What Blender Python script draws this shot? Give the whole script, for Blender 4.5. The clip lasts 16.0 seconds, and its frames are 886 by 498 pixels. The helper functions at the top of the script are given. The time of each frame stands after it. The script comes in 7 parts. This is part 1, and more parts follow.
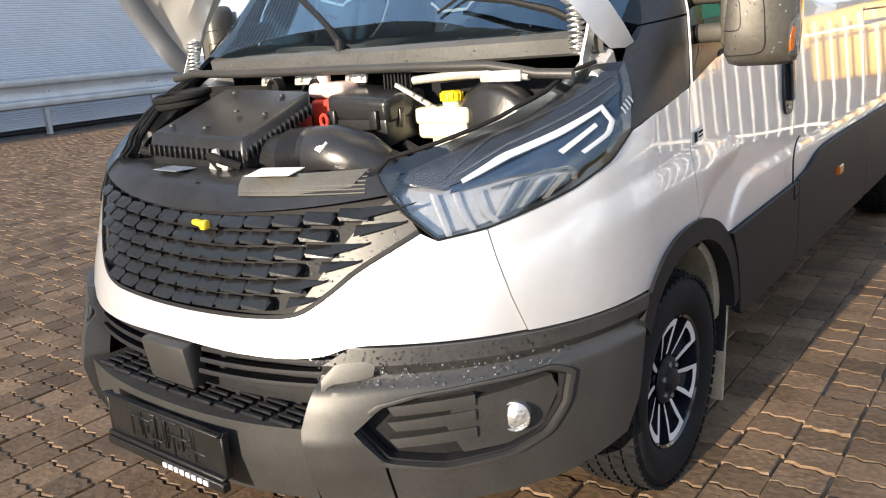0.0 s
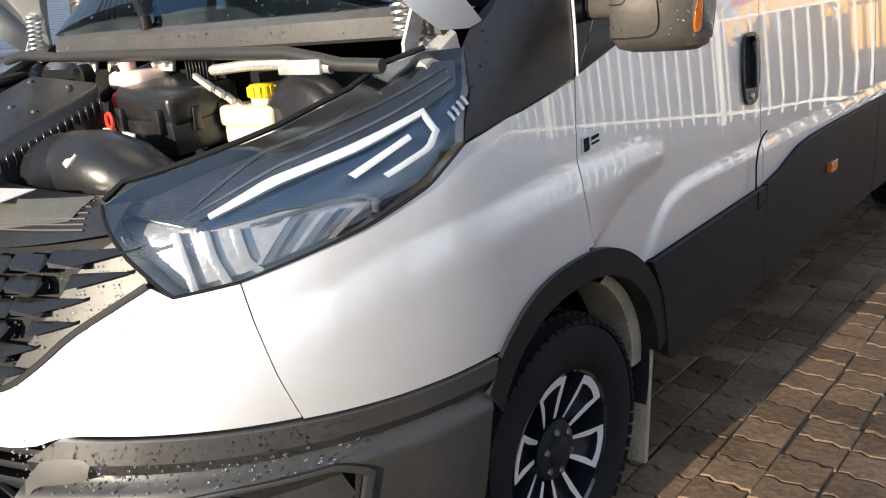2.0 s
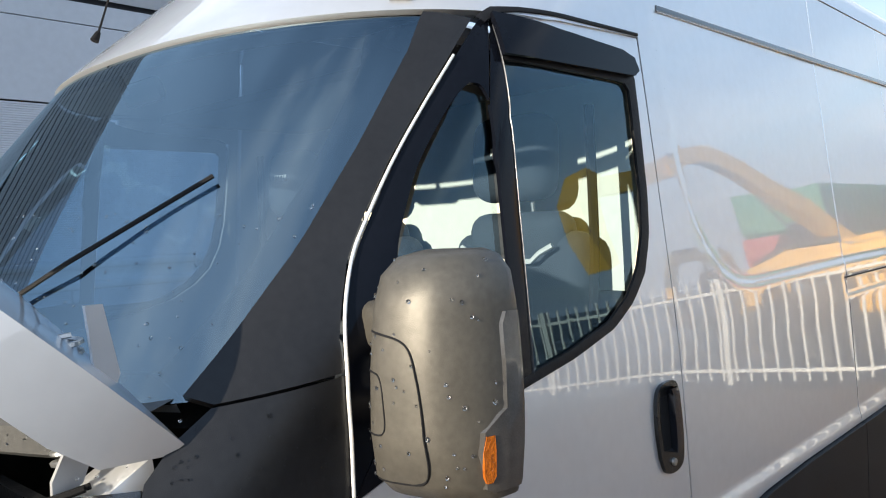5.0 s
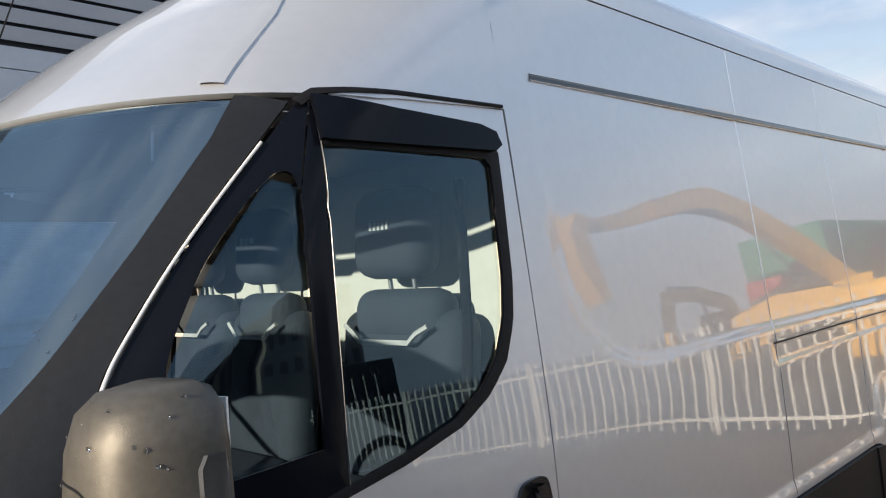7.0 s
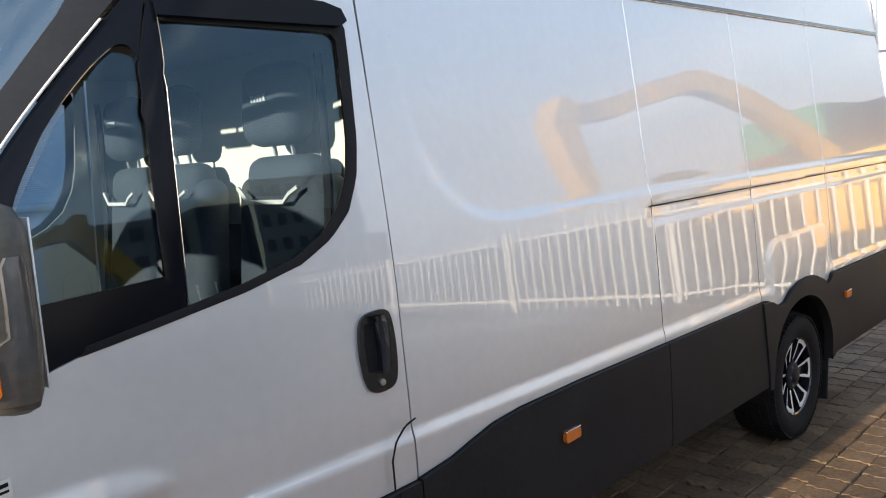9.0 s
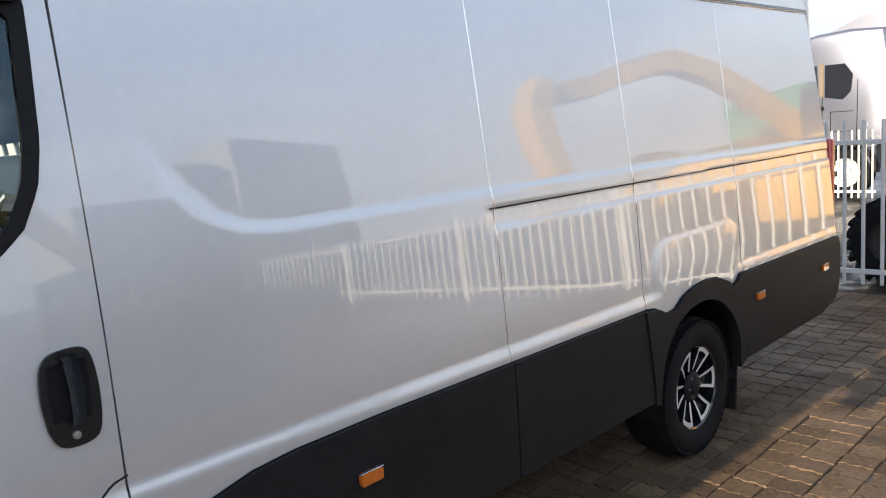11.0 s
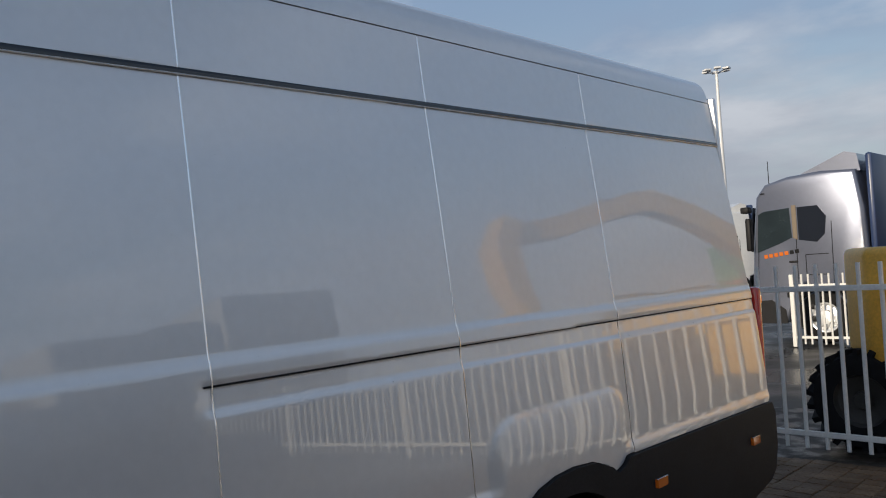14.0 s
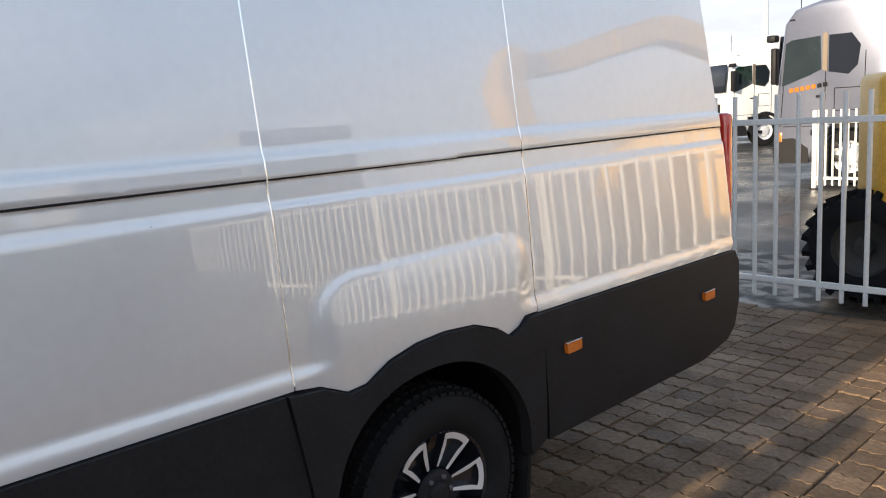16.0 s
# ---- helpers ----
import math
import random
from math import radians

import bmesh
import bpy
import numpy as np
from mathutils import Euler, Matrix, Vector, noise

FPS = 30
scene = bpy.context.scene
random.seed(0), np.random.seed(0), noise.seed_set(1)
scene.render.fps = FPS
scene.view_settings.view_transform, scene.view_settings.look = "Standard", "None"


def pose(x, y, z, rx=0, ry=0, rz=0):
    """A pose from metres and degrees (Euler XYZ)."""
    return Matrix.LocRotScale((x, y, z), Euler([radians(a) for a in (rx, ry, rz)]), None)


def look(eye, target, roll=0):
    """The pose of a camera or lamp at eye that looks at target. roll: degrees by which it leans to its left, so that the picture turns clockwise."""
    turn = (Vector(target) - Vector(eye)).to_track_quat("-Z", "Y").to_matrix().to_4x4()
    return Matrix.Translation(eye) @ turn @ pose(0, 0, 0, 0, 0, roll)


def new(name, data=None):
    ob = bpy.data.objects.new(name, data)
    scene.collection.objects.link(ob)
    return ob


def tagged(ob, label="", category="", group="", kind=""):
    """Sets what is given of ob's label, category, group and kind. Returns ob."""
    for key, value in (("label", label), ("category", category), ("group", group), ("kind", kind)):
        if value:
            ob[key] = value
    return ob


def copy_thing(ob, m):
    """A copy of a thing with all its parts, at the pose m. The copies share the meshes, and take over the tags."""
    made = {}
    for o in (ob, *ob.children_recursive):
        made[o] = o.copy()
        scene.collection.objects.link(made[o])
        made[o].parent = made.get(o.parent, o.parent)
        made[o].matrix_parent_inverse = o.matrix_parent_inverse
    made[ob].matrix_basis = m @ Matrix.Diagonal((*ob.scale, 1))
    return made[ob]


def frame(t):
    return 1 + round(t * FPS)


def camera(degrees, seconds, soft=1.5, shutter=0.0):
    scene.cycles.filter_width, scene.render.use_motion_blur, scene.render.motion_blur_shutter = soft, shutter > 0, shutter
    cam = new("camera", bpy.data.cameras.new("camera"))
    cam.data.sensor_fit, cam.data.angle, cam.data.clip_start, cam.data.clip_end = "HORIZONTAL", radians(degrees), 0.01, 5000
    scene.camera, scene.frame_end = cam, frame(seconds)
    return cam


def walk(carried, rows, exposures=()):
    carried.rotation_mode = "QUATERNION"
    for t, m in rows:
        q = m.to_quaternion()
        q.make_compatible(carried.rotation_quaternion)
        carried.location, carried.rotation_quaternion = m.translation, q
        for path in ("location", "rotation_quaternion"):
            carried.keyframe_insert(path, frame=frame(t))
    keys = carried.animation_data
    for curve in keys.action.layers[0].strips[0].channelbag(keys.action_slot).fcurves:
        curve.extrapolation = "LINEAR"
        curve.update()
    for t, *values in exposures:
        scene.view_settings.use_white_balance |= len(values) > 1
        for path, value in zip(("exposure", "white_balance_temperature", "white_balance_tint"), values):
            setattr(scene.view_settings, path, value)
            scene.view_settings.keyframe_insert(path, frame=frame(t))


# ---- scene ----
cam = camera(58.2, 16.0, soft=1.1)

PATH = [
    (0, (1.871, -1.246, 1.454), (0.669, 0.267, 0.938), -4.4),
    (0.5, (1.824, -1.085, 1.446), (0.605, 0.408, 0.914), -4.4),
    (1, (1.865, -0.905, 1.433), (0.623, 0.565, 0.889), -4.5),
    (1.5, (1.95, -0.675, 1.448), (0.689, 0.767, 0.873), -4.6),
    (2, (1.954, -0.464, 1.439), (0.673, 0.955, 0.85), -4.7),
    (2.5, (1.958, -0.205, 1.451), (0.661, 1.191, 0.844), -4.5),
    (3, (1.957, 0.002, 1.466), (0.649, 1.382, 0.845), -4.5),
    (3.5, (1.95, 0.204, 1.52), (0.639, 1.579, 0.894), -4.2),
    (4, (1.919, 0.272, 1.574), (0.582, 1.672, 1.074), -4.5),
    (4.5, (1.915, 0.293, 1.621), (0.57, 1.748, 1.348), -5.0),
    (5, (1.945, 0.3, 1.689), (0.579, 1.76, 1.63), -2.4),
    (7.5, (2.284, 0.688, 1.779), (0.902, 2.133, 1.825), -3.5),
    (8, (2.468, 0.684, 1.756), (1.08, 2.124, 1.74), -3.4),
    (8.5, (2.576, 0.697, 1.717), (1.179, 2.126, 1.625), -3.7),
    (9, (2.644, 0.735, 1.683), (1.242, 2.142, 1.451), -3.9),
    (9.5, (2.689, 0.902, 1.686), (1.293, 2.304, 1.395), -3.9),
    (12, (2.898, 1.803, 1.712), (1.498, 3.208, 1.453), -3.9),
    (12.5, (2.9, 1.954, 1.724), (1.495, 3.375, 1.644), -3.5),
    (13, (2.934, 2.161, 1.73), (1.534, 3.589, 1.787), -3.4),
    (13.5, (2.94, 2.34, 1.698), (1.539, 3.766, 1.757), -3.4),
    (14, (2.882, 2.573, 1.685), (1.481, 4.0, 1.744), -3.4),
    (14.5, (2.836, 2.796, 1.674), (1.433, 4.222, 1.695), -3.4),
    (15, (2.842, 3.002, 1.624), (1.431, 4.415, 1.509), -3.6),
    (15.5, (2.88, 3.227, 1.6), (1.452, 4.614, 1.406), -3.8),
    (16, (2.803, 3.492, 1.569), (1.353, 4.829, 1.236), -3.4),
]
EXPOSURES = [(0, 1.15, 6500, 10), (1.0, 1.07, 6500, 10), (2.0, 0.87, 6350, 10), (2.5, 0.73, 6050, 8), (3.0, 0.67, 5850, 7), (3.5, 1.09, 5850, 6), (4.0, 1.15, 5950, 6), (4.5, 1.01, 6100, 6), (5.0, 0.74, 6250, 7), (7.5, 0.34, 6656, 10), (8.0, 0.41, 6658, 10), (9.5, 1.07, 6712, 10), (11.8, 0.56, 6620, 10), (12.2, 0.36, 6520, 9), (12.7, 0.0, 6370, 9), (13.2, -0.40, 6280, 9), (14.5, -0.28, 6330, 9), (15.0, 0.17, 6400, 9), (15.5, 0.49, 6640, 10), (16, 0.87, 6830, 10)]
walk(cam, [(t, look(eye, target, roll)) for t, eye, target, roll in PATH], EXPOSURES)

# ---- world and sun ----
SUN_ELEV, SUN_AZ = radians(14.5), radians(2.2)      # the sun stands ahead of the van's nose, a little to its off side
world = bpy.data.worlds.new("world")
scene.world = world
world.use_nodes = True


def build_sky():
    nt = world.node_tree
    nt.nodes.clear()
    out = nt.nodes.new("ShaderNodeOutputWorld")
    bg = nt.nodes.new("ShaderNodeBackground")
    sky = nt.nodes.new("ShaderNodeTexSky")
    sky.sky_type, sky.sun_disc = "NISHITA", False
    sky.sun_elevation, sky.sun_rotation = SUN_ELEV, radians(180) + SUN_AZ
    sky.altitude, sky.air_density, sky.dust_density = 10, 1.0, 0.4
    # a deck of broken cloud, laid out flat overhead so that it closes up towards the horizon
    tc = nt.nodes.new("ShaderNodeTexCoord")
    sep = nt.nodes.new("ShaderNodeSeparateXYZ")
    nt.links.new(tc.outputs["Generated"], sep.inputs[0])
    up = nt.nodes.new("ShaderNodeMath")
    up.operation = "MAXIMUM"
    up.inputs[1].default_value = 0.0
    nt.links.new(sep.outputs["Z"], up.inputs[0])
    lift = nt.nodes.new("ShaderNodeMath")
    lift.operation = "ADD"
    lift.inputs[1].default_value = 0.16
    nt.links.new(up.outputs[0], lift.inputs[0])
    flat = nt.nodes.new("ShaderNodeCombineXYZ")
    for k in ("X", "Y"):
        div = nt.nodes.new("ShaderNodeMath")
        div.operation = "DIVIDE"
        nt.links.new(sep.outputs[k], div.inputs[0])
        nt.links.new(lift.outputs[0], div.inputs[1])
        nt.links.new(div.outputs[0], flat.inputs[k])

    def cloud_noise(scale, detail, rough, shift, low, high, thinning=0.0):
        mp = nt.nodes.new("ShaderNodeMapping")
        mp.inputs["Location"].default_value = shift
        nz = nt.nodes.new("ShaderNodeTexNoise")
        nz.inputs["Scale"].default_value, nz.inputs["Detail"].default_value = scale, detail
        nz.inputs["Roughness"].default_value = rough
        ramp = nt.nodes.new("ShaderNodeValToRGB")
        ramp.color_ramp.elements[0].position, ramp.color_ramp.elements[1].position = low, high
        nt.links.new(flat.outputs[0], mp.inputs["Vector"])
        nt.links.new(mp.outputs["Vector"], nz.inputs["Vector"])
        thin = nt.nodes.new("ShaderNodeMath")             # fewer seen overhead than aslant
        thin.operation = "MULTIPLY_ADD"
        thin.inputs[1].default_value, thin.inputs[2].default_value = -thinning, 0.3 * thinning
        nt.links.new(up.outputs[0], thin.inputs[0])
        total = nt.nodes.new("ShaderNodeMath")
        total.operation = "ADD"
        nt.links.new(nz.outputs["Fac"], total.inputs[0])
        nt.links.new(thin.outputs[0], total.inputs[1])
        nt.links.new(total.outputs[0], ramp.inputs["Fac"])
        return ramp.outputs["Color"]

    tone = nt.nodes.new("ShaderNodeMixRGB")
    tone.inputs["Color1"].default_value, tone.inputs["Color2"].default_value = (4.0, 4.3, 4.9, 1), (6.8, 6.95, 7.3, 1)
    nt.links.new(cloud_noise(1.5, 6.0, 0.55, (3.1, 1.7, 0.4), 0.40, 0.62), tone.inputs["Fac"])
    veil = nt.nodes.new("ShaderNodeMixRGB")               # blue veil added to brighten the sky overhead
    veil.inputs["Color2"].default_value = (2.3, 3.1, 4.4, 1)
    nt.links.new(sky.outputs["Color"], veil.inputs["Color1"])
    nt.links.new(cloud_noise(1.1, 5.0, 0.5, (5.3, 2.2, 1.1), 0.34, 0.66), veil.inputs["Fac"])
    mix = nt.nodes.new("ShaderNodeMixRGB")
    nt.links.new(cloud_noise(0.85, 9.0, 0.55, (0.0, 0.0, 0.0), 0.44, 0.62, 0.22), mix.inputs["Fac"])
    nt.links.new(veil.outputs["Color"], mix.inputs["Color1"])
    nt.links.new(tone.outputs["Color"], mix.inputs["Color2"])
    bank = nt.nodes.new("ShaderNodeMapRange")             # grey bank along the horizon
    bank.inputs["From Min"].default_value, bank.inputs["From Max"].default_value = 0.05, 0.34
    bank.inputs["To Min"].default_value, bank.inputs["To Max"].default_value = 0.9, 0.0
    nt.links.new(up.outputs[0], bank.inputs["Value"])
    low = nt.nodes.new("ShaderNodeMixRGB")
    low.inputs["Color2"].default_value = (3.1, 3.3, 3.7, 1)
    nt.links.new(bank.outputs["Result"], low.inputs["Fac"])
    nt.links.new(mix.outputs["Color"], low.inputs["Color1"])
    nt.links.new(low.outputs["Color"], bg.inputs["Color"])
    bg.inputs["Strength"].default_value = 0.15
    nt.links.new(bg.outputs["Background"], out.inputs["Surface"])


build_sky()
sun_data = bpy.data.lights.new("sun", "SUN")
sun_data.energy, sun_data.angle, sun_data.color = 4.9, radians(0.55), (1.0, 0.85, 0.65)
sun = new("sun", sun_data)
sun.matrix_world = look((-math.sin(SUN_AZ) * 30, -math.cos(SUN_AZ) * 30, math.tan(SUN_ELEV) * 30), (0, 0, 0))


# ---- materials ----
def material(name, colour, rough=0.5, metal=0.0, vary=0.15, scale=6.0, bump=0.0, bump_scale=60.0, coat=0.0, fine=None, spec=0.5, random_tint=0.0, wet=0.0):
    """Principled surface whose colour wanders at two scales, with relief."""
    m = bpy.data.materials.new(name)
    m.use_nodes = True
    nt = m.node_tree
    p = nt.nodes["Principled BSDF"]
    p.inputs["Roughness"].default_value, p.inputs["Metallic"].default_value = rough, metal
    p.inputs["Coat Weight"].default_value, p.inputs["Coat Roughness"].default_value = coat, 0.02
    p.inputs["Specular IOR Level"].default_value = spec
    tc = nt.nodes.new("ShaderNodeTexCoord")
    geo = nt.nodes.new("ShaderNodeNewGeometry")
    big = nt.nodes.new("ShaderNodeTexNoise")
    big.inputs["Scale"].default_value, big.inputs["Detail"].default_value = scale, 5
    small = nt.nodes.new("ShaderNodeTexNoise")
    small.inputs["Scale"].default_value, small.inputs["Detail"].default_value = fine or scale * 14, 4
    nt.links.new(geo.outputs["Position"], big.inputs["Vector"])
    nt.links.new(geo.outputs["Position"], small.inputs["Vector"])
    add = nt.nodes.new("ShaderNodeMath")
    add.operation = "ADD"
    nt.links.new(big.outputs["Fac"], add.inputs[0])
    nt.links.new(small.outputs["Fac"], add.inputs[1])
    mr = nt.nodes.new("ShaderNodeMapRange")
    mr.inputs["From Min"].default_value, mr.inputs["From Max"].default_value = 0.7, 1.3
    mr.inputs["To Min"].default_value, mr.inputs["To Max"].default_value = 1 - vary, 1 + vary
    nt.links.new(add.outputs[0], mr.inputs["Value"])
    last = mr.outputs["Result"]
    if random_tint:
        oi = nt.nodes.new("ShaderNodeObjectInfo")
        isl = nt.nodes.new("ShaderNodeNewGeometry")
        s2 = nt.nodes.new("ShaderNodeMath")
        s2.operation = "ADD"
        nt.links.new(oi.outputs["Random"], s2.inputs[0])
        nt.links.new(isl.outputs["Random Per Island"], s2.inputs[1])
        fr = nt.nodes.new("ShaderNodeMath")
        fr.operation = "FRACT"
        nt.links.new(s2.outputs[0], fr.inputs[0])
        m2 = nt.nodes.new("ShaderNodeMapRange")
        m2.inputs["To Min"].default_value, m2.inputs["To Max"].default_value = 1 - random_tint, 1 + random_tint
        nt.links.new(fr.outputs[0], m2.inputs["Value"])
        mu = nt.nodes.new("ShaderNodeMath")
        mu.operation = "MULTIPLY"
        nt.links.new(last, mu.inputs[0])
        nt.links.new(m2.outputs["Result"], mu.inputs[1])
        last = mu.outputs[0]
    vm = nt.nodes.new("ShaderNodeVectorMath")
    vm.operation = "SCALE"
    vm.inputs[0].default_value = colour
    nt.links.new(last, vm.inputs["Scale"])
    nt.links.new(vm.outputs["Vector"], p.inputs["Base Color"])
    if wet:
        r2 = nt.nodes.new("ShaderNodeMapRange")
        r2.inputs["From Min"].default_value, r2.inputs["From Max"].default_value = 0.42, 0.58
        r2.inputs["To Min"].default_value, r2.inputs["To Max"].default_value = rough, wet
        nt.links.new(big.outputs["Fac"], r2.inputs["Value"])
        nt.links.new(r2.outputs["Result"], p.inputs["Roughness"])
    if bump:
        bn = nt.nodes.new("ShaderNodeTexNoise")
        bn.inputs["Scale"].default_value, bn.inputs["Detail"].default_value = bump_scale, 3
        nt.links.new(geo.outputs["Position"], bn.inputs["Vector"])
        b = nt.nodes.new("ShaderNodeBump")
        b.inputs["Strength"].default_value, b.inputs["Distance"].default_value = 1.0, bump
        nt.links.new(bn.outputs["Fac"], b.inputs["Height"])
        nt.links.new(b.outputs["Normal"], p.inputs["Normal"])
    return m


def glass(name, tint=(1, 1, 1), rough=0.0, ior=1.45):
    m = bpy.data.materials.new(name)
    m.use_nodes = True
    nt = m.node_tree
    p = nt.nodes["Principled BSDF"]
    p.inputs["Base Color"].default_value = (*tint, 1)
    p.inputs["Transmission Weight"].default_value, p.inputs["Roughness"].default_value = 1.0, rough
    p.inputs["IOR"].default_value = ior
    return m


def thin_glass(name, tint, gloss=0.09, sky_tint=(1, 1, 1)):
    """A thin pane: straight through, tinted, with a mirror layer that Fresnel drives and a tint colours."""
    m = bpy.data.materials.new(name)
    m.use_nodes = True
    nt = m.node_tree
    nt.nodes.clear()
    out = nt.nodes.new("ShaderNodeOutputMaterial")
    tr = nt.nodes.new("ShaderNodeBsdfTransparent")
    tr.inputs["Color"].default_value = (*tint, 1)
    gl = nt.nodes.new("ShaderNodeBsdfGlossy")
    gl.inputs["Roughness"].default_value = 0.0
    gl.inputs["Color"].default_value = (*sky_tint, 1)
    fr = nt.nodes.new("ShaderNodeFresnel")
    fr.inputs["IOR"].default_value = 1.0 + gloss * 10
    mx = nt.nodes.new("ShaderNodeMixShader")
    nt.links.new(fr.outputs["Fac"], mx.inputs["Fac"])
    nt.links.new(tr.outputs["BSDF"], mx.inputs[1])
    nt.links.new(gl.outputs["BSDF"], mx.inputs[2])
    nt.links.new(mx.outputs["Shader"], out.inputs["Surface"])
    return m


PAINT = material("silver_paint", (0.73, 0.735, 0.755), 0.42, 0.60, 0.03, 2.0, 0.0011, 2.0, coat=1.0)
PAINT.node_tree.nodes["Principled BSDF"].inputs["Coat IOR"].default_value = 1.86
PLASTIC = material("black_plastic", (0.015, 0.015, 0.017), 0.52, 0, 0.25, 5.0, 0.0004, 700, spec=0.16)
GREY_PLASTIC = material("charcoal_plastic", (0.034, 0.0335, 0.033), 0.42, 0, 0.22, 7.0, 0.00018, 420, spec=0.5)
GLOSS_BLACK = material("gloss_black", (0.012, 0.014, 0.02), 0.08, 0, 0.1, 4.0, coat=0.6)
RUBBER = material("rubber", (0.012, 0.012, 0.013), 0.75, 0, 0.3, 9.0, 0.001, 160, spec=0.15)
ALLOY = material("machined_alloy", (0.80, 0.81, 0.83), 0.34, 0.45, 0.05, 20)
STEEL = material("bright_steel", (0.55, 0.55, 0.55), 0.35, 0.9, 0.15, 20)
# edge metals, brighter than the paint: highlights on its edges put into colour
PANEL_GLINT = material("panel_glint_metal", (0.93, 0.93, 0.94), 0.2, 1.0, 0.05, 20)
EDGE_GLINT = material("edge_glint_metal", (0.88, 0.88, 0.88), 0.35, 0.25, 0.05, 20)
BARE_METAL = material("cast_metal", (0.58, 0.57, 0.54), 0.42, 0.45, 0.3, 14, 0.001, 90)
WHITE_PAINT = material("white_paint", (0.75, 0.73, 0.69), 0.45, 0, 0.1, 5)
ORANGE_LENS = material("amber_lens", (0.62, 0.15, 0.015), 0.15, 0, 0.1, 40, coat=1.0)
RED_LENS = material("red_lens", (0.55, 0.02, 0.01), 0.12, 0, 0.1, 40, coat=1.0)
# the last colour of each pane puts a bluer sky into its reflections
PANE = thin_glass("tinted_pane", (0.48, 0.63, 0.76), 0.074, (0.58, 0.84, 1.0))
SCREEN_GLASS = thin_glass("screen_pane", (0.24, 0.35, 0.47), 0.24, (0.76, 0.92, 1.0))
SAIL_BLACK = material("satin_sail_black", (0.005, 0.006, 0.010), 0.14, 0, 0.15, 5.0, spec=0.16)
PILLAR_PLASTIC = material("satin_grey_plastic", (0.016, 0.0165, 0.019), 0.38, 0, 0.2, 5.0, 0.0003, 800, spec=0.36)
GLOSSY_PLASTIC = material("satin_black_plastic", (0.012, 0.012, 0.012), 0.27, 0, 0.3, 8.0, 0.0012, 30)
BAY_PLASTIC = material("moulded_black_plastic", (0.017, 0.017, 0.018), 0.30, 0, 0.35, 9.0, 0.0012, 24)
LAMP_GLASS = material("lamp_facets", (0.42, 0.43, 0.44), 0.14, 0.7, 0.35, 60, 0.004, 90, coat=1.0)
REFLECTOR = material("lamp_reflector", (0.34, 0.34, 0.345), 0.22, 0.55, 0.2, 40, 0.003, 26)
LIGHT_GUIDE = material("light_guide", (0.62, 0.66, 0.72), 0.2, 0.0, 0.04, 60, 0.0006, 300, coat=0.5)
LAMP_TRIM = material("lamp_trim", (0.11, 0.115, 0.125), 0.25, 0.3, 0.35, 25, coat=0.5)
LAMP_WELL = material("grey_lamp_well", (0.045, 0.048, 0.055), 0.3, 0.1, 0.3, 18, coat=0.4)
TRIM_SILVER = material("smoked_lamp_trim", (0.038, 0.041, 0.050), 0.26, 0.25, 0.25, 14.0)
NAVY_GLOSS = material("navy_lamp_inner", (0.020, 0.034, 0.068), 0.12, 0.3, 0.1, 20)
MIRROR_GREY = material("grey_grained_plastic", (0.105, 0.097, 0.084), 0.40, 0.30, 0.18, 6.0, 0.0003, 900)
# here too the reflection is coloured towards a blue sky
LENS = thin_glass("clear_lens", (0.92, 0.93, 0.95), 0.085, (0.80, 0.92, 1.0))


# ---- helpers for meshes ----
def empty(name, parent=None):
    ob = new(name)
    ob.parent = parent
    return ob


def part(name, bm, mat, parent=None, label="", smooth=True):
    me = bpy.data.meshes.new(name)
    bm.to_mesh(me)
    bm.free()
    if smooth:
        for f in me.polygons:
            f.use_smooth = True
        me.set_sharp_from_angle(angle=radians(38))
    for m in (mat if isinstance(mat, (list, tuple)) else [mat]):
        me.materials.append(m)
    ob = new(name, me)
    ob.parent = parent
    if label:
        ob["label"] = label
    return ob


def box(bm, c, size, rot=None, bevel=0.0, seg=2):
    """A box with rounded edges about c."""
    made = bmesh.ops.create_cube(bm, size=1.0)["verts"]
    bmesh.ops.scale(bm, vec=size, verts=made)
    if bevel:
        es = list({e for v in made for e in v.link_edges})
        r = bmesh.ops.bevel(bm, geom=es, offset=bevel, segments=seg, profile=0.5, affect="EDGES")
        made = list({v for f in r["faces"] for v in f.verts} | {v for v in made if v.is_valid})
    m = Matrix.Translation(c) @ (rot.to_4x4() if rot else Matrix())
    bmesh.ops.transform(bm, matrix=m, verts=made)
    return made


def turn(axis, deg):
    return Matrix.Rotation(radians(deg), 3, axis)


def tube(bm, pts, r, n=8, closed=False):
    """A round bar along points; r a number or one per point."""
    pts = [Vector(p) for p in pts]
    rs = r if isinstance(r, (list, tuple)) else [r] * len(pts)
    rings = []
    up = None
    for i, p in enumerate(pts):
        a, b = pts[max(i - 1, 0)], pts[min(i + 1, len(pts) - 1)]
        if closed:
            a, b = pts[i - 1], pts[(i + 1) % len(pts)]
        d = (b - a).normalized()
        if up is None:
            up = d.orthogonal().normalized()
        up = (up - d * up.dot(d))
        up = up.normalized() if up.length > 1e-5 else d.orthogonal().normalized()
        side = d.cross(up)
        rings.append([bm.verts.new(p + (up * math.cos(k * math.tau / n) + side * math.sin(k * math.tau / n)) * rs[i]) for k in range(n)])
    for i in range(len(rings) if closed else len(rings) - 1):
        a, b = rings[i], rings[(i + 1) % len(rings)]
        for k in range(n):
            bm.faces.new((a[k], a[(k + 1) % n], b[(k + 1) % n], b[k]))
    if not closed:
        bm.faces.new(list(reversed(rings[0])))
        bm.faces.new(rings[-1])


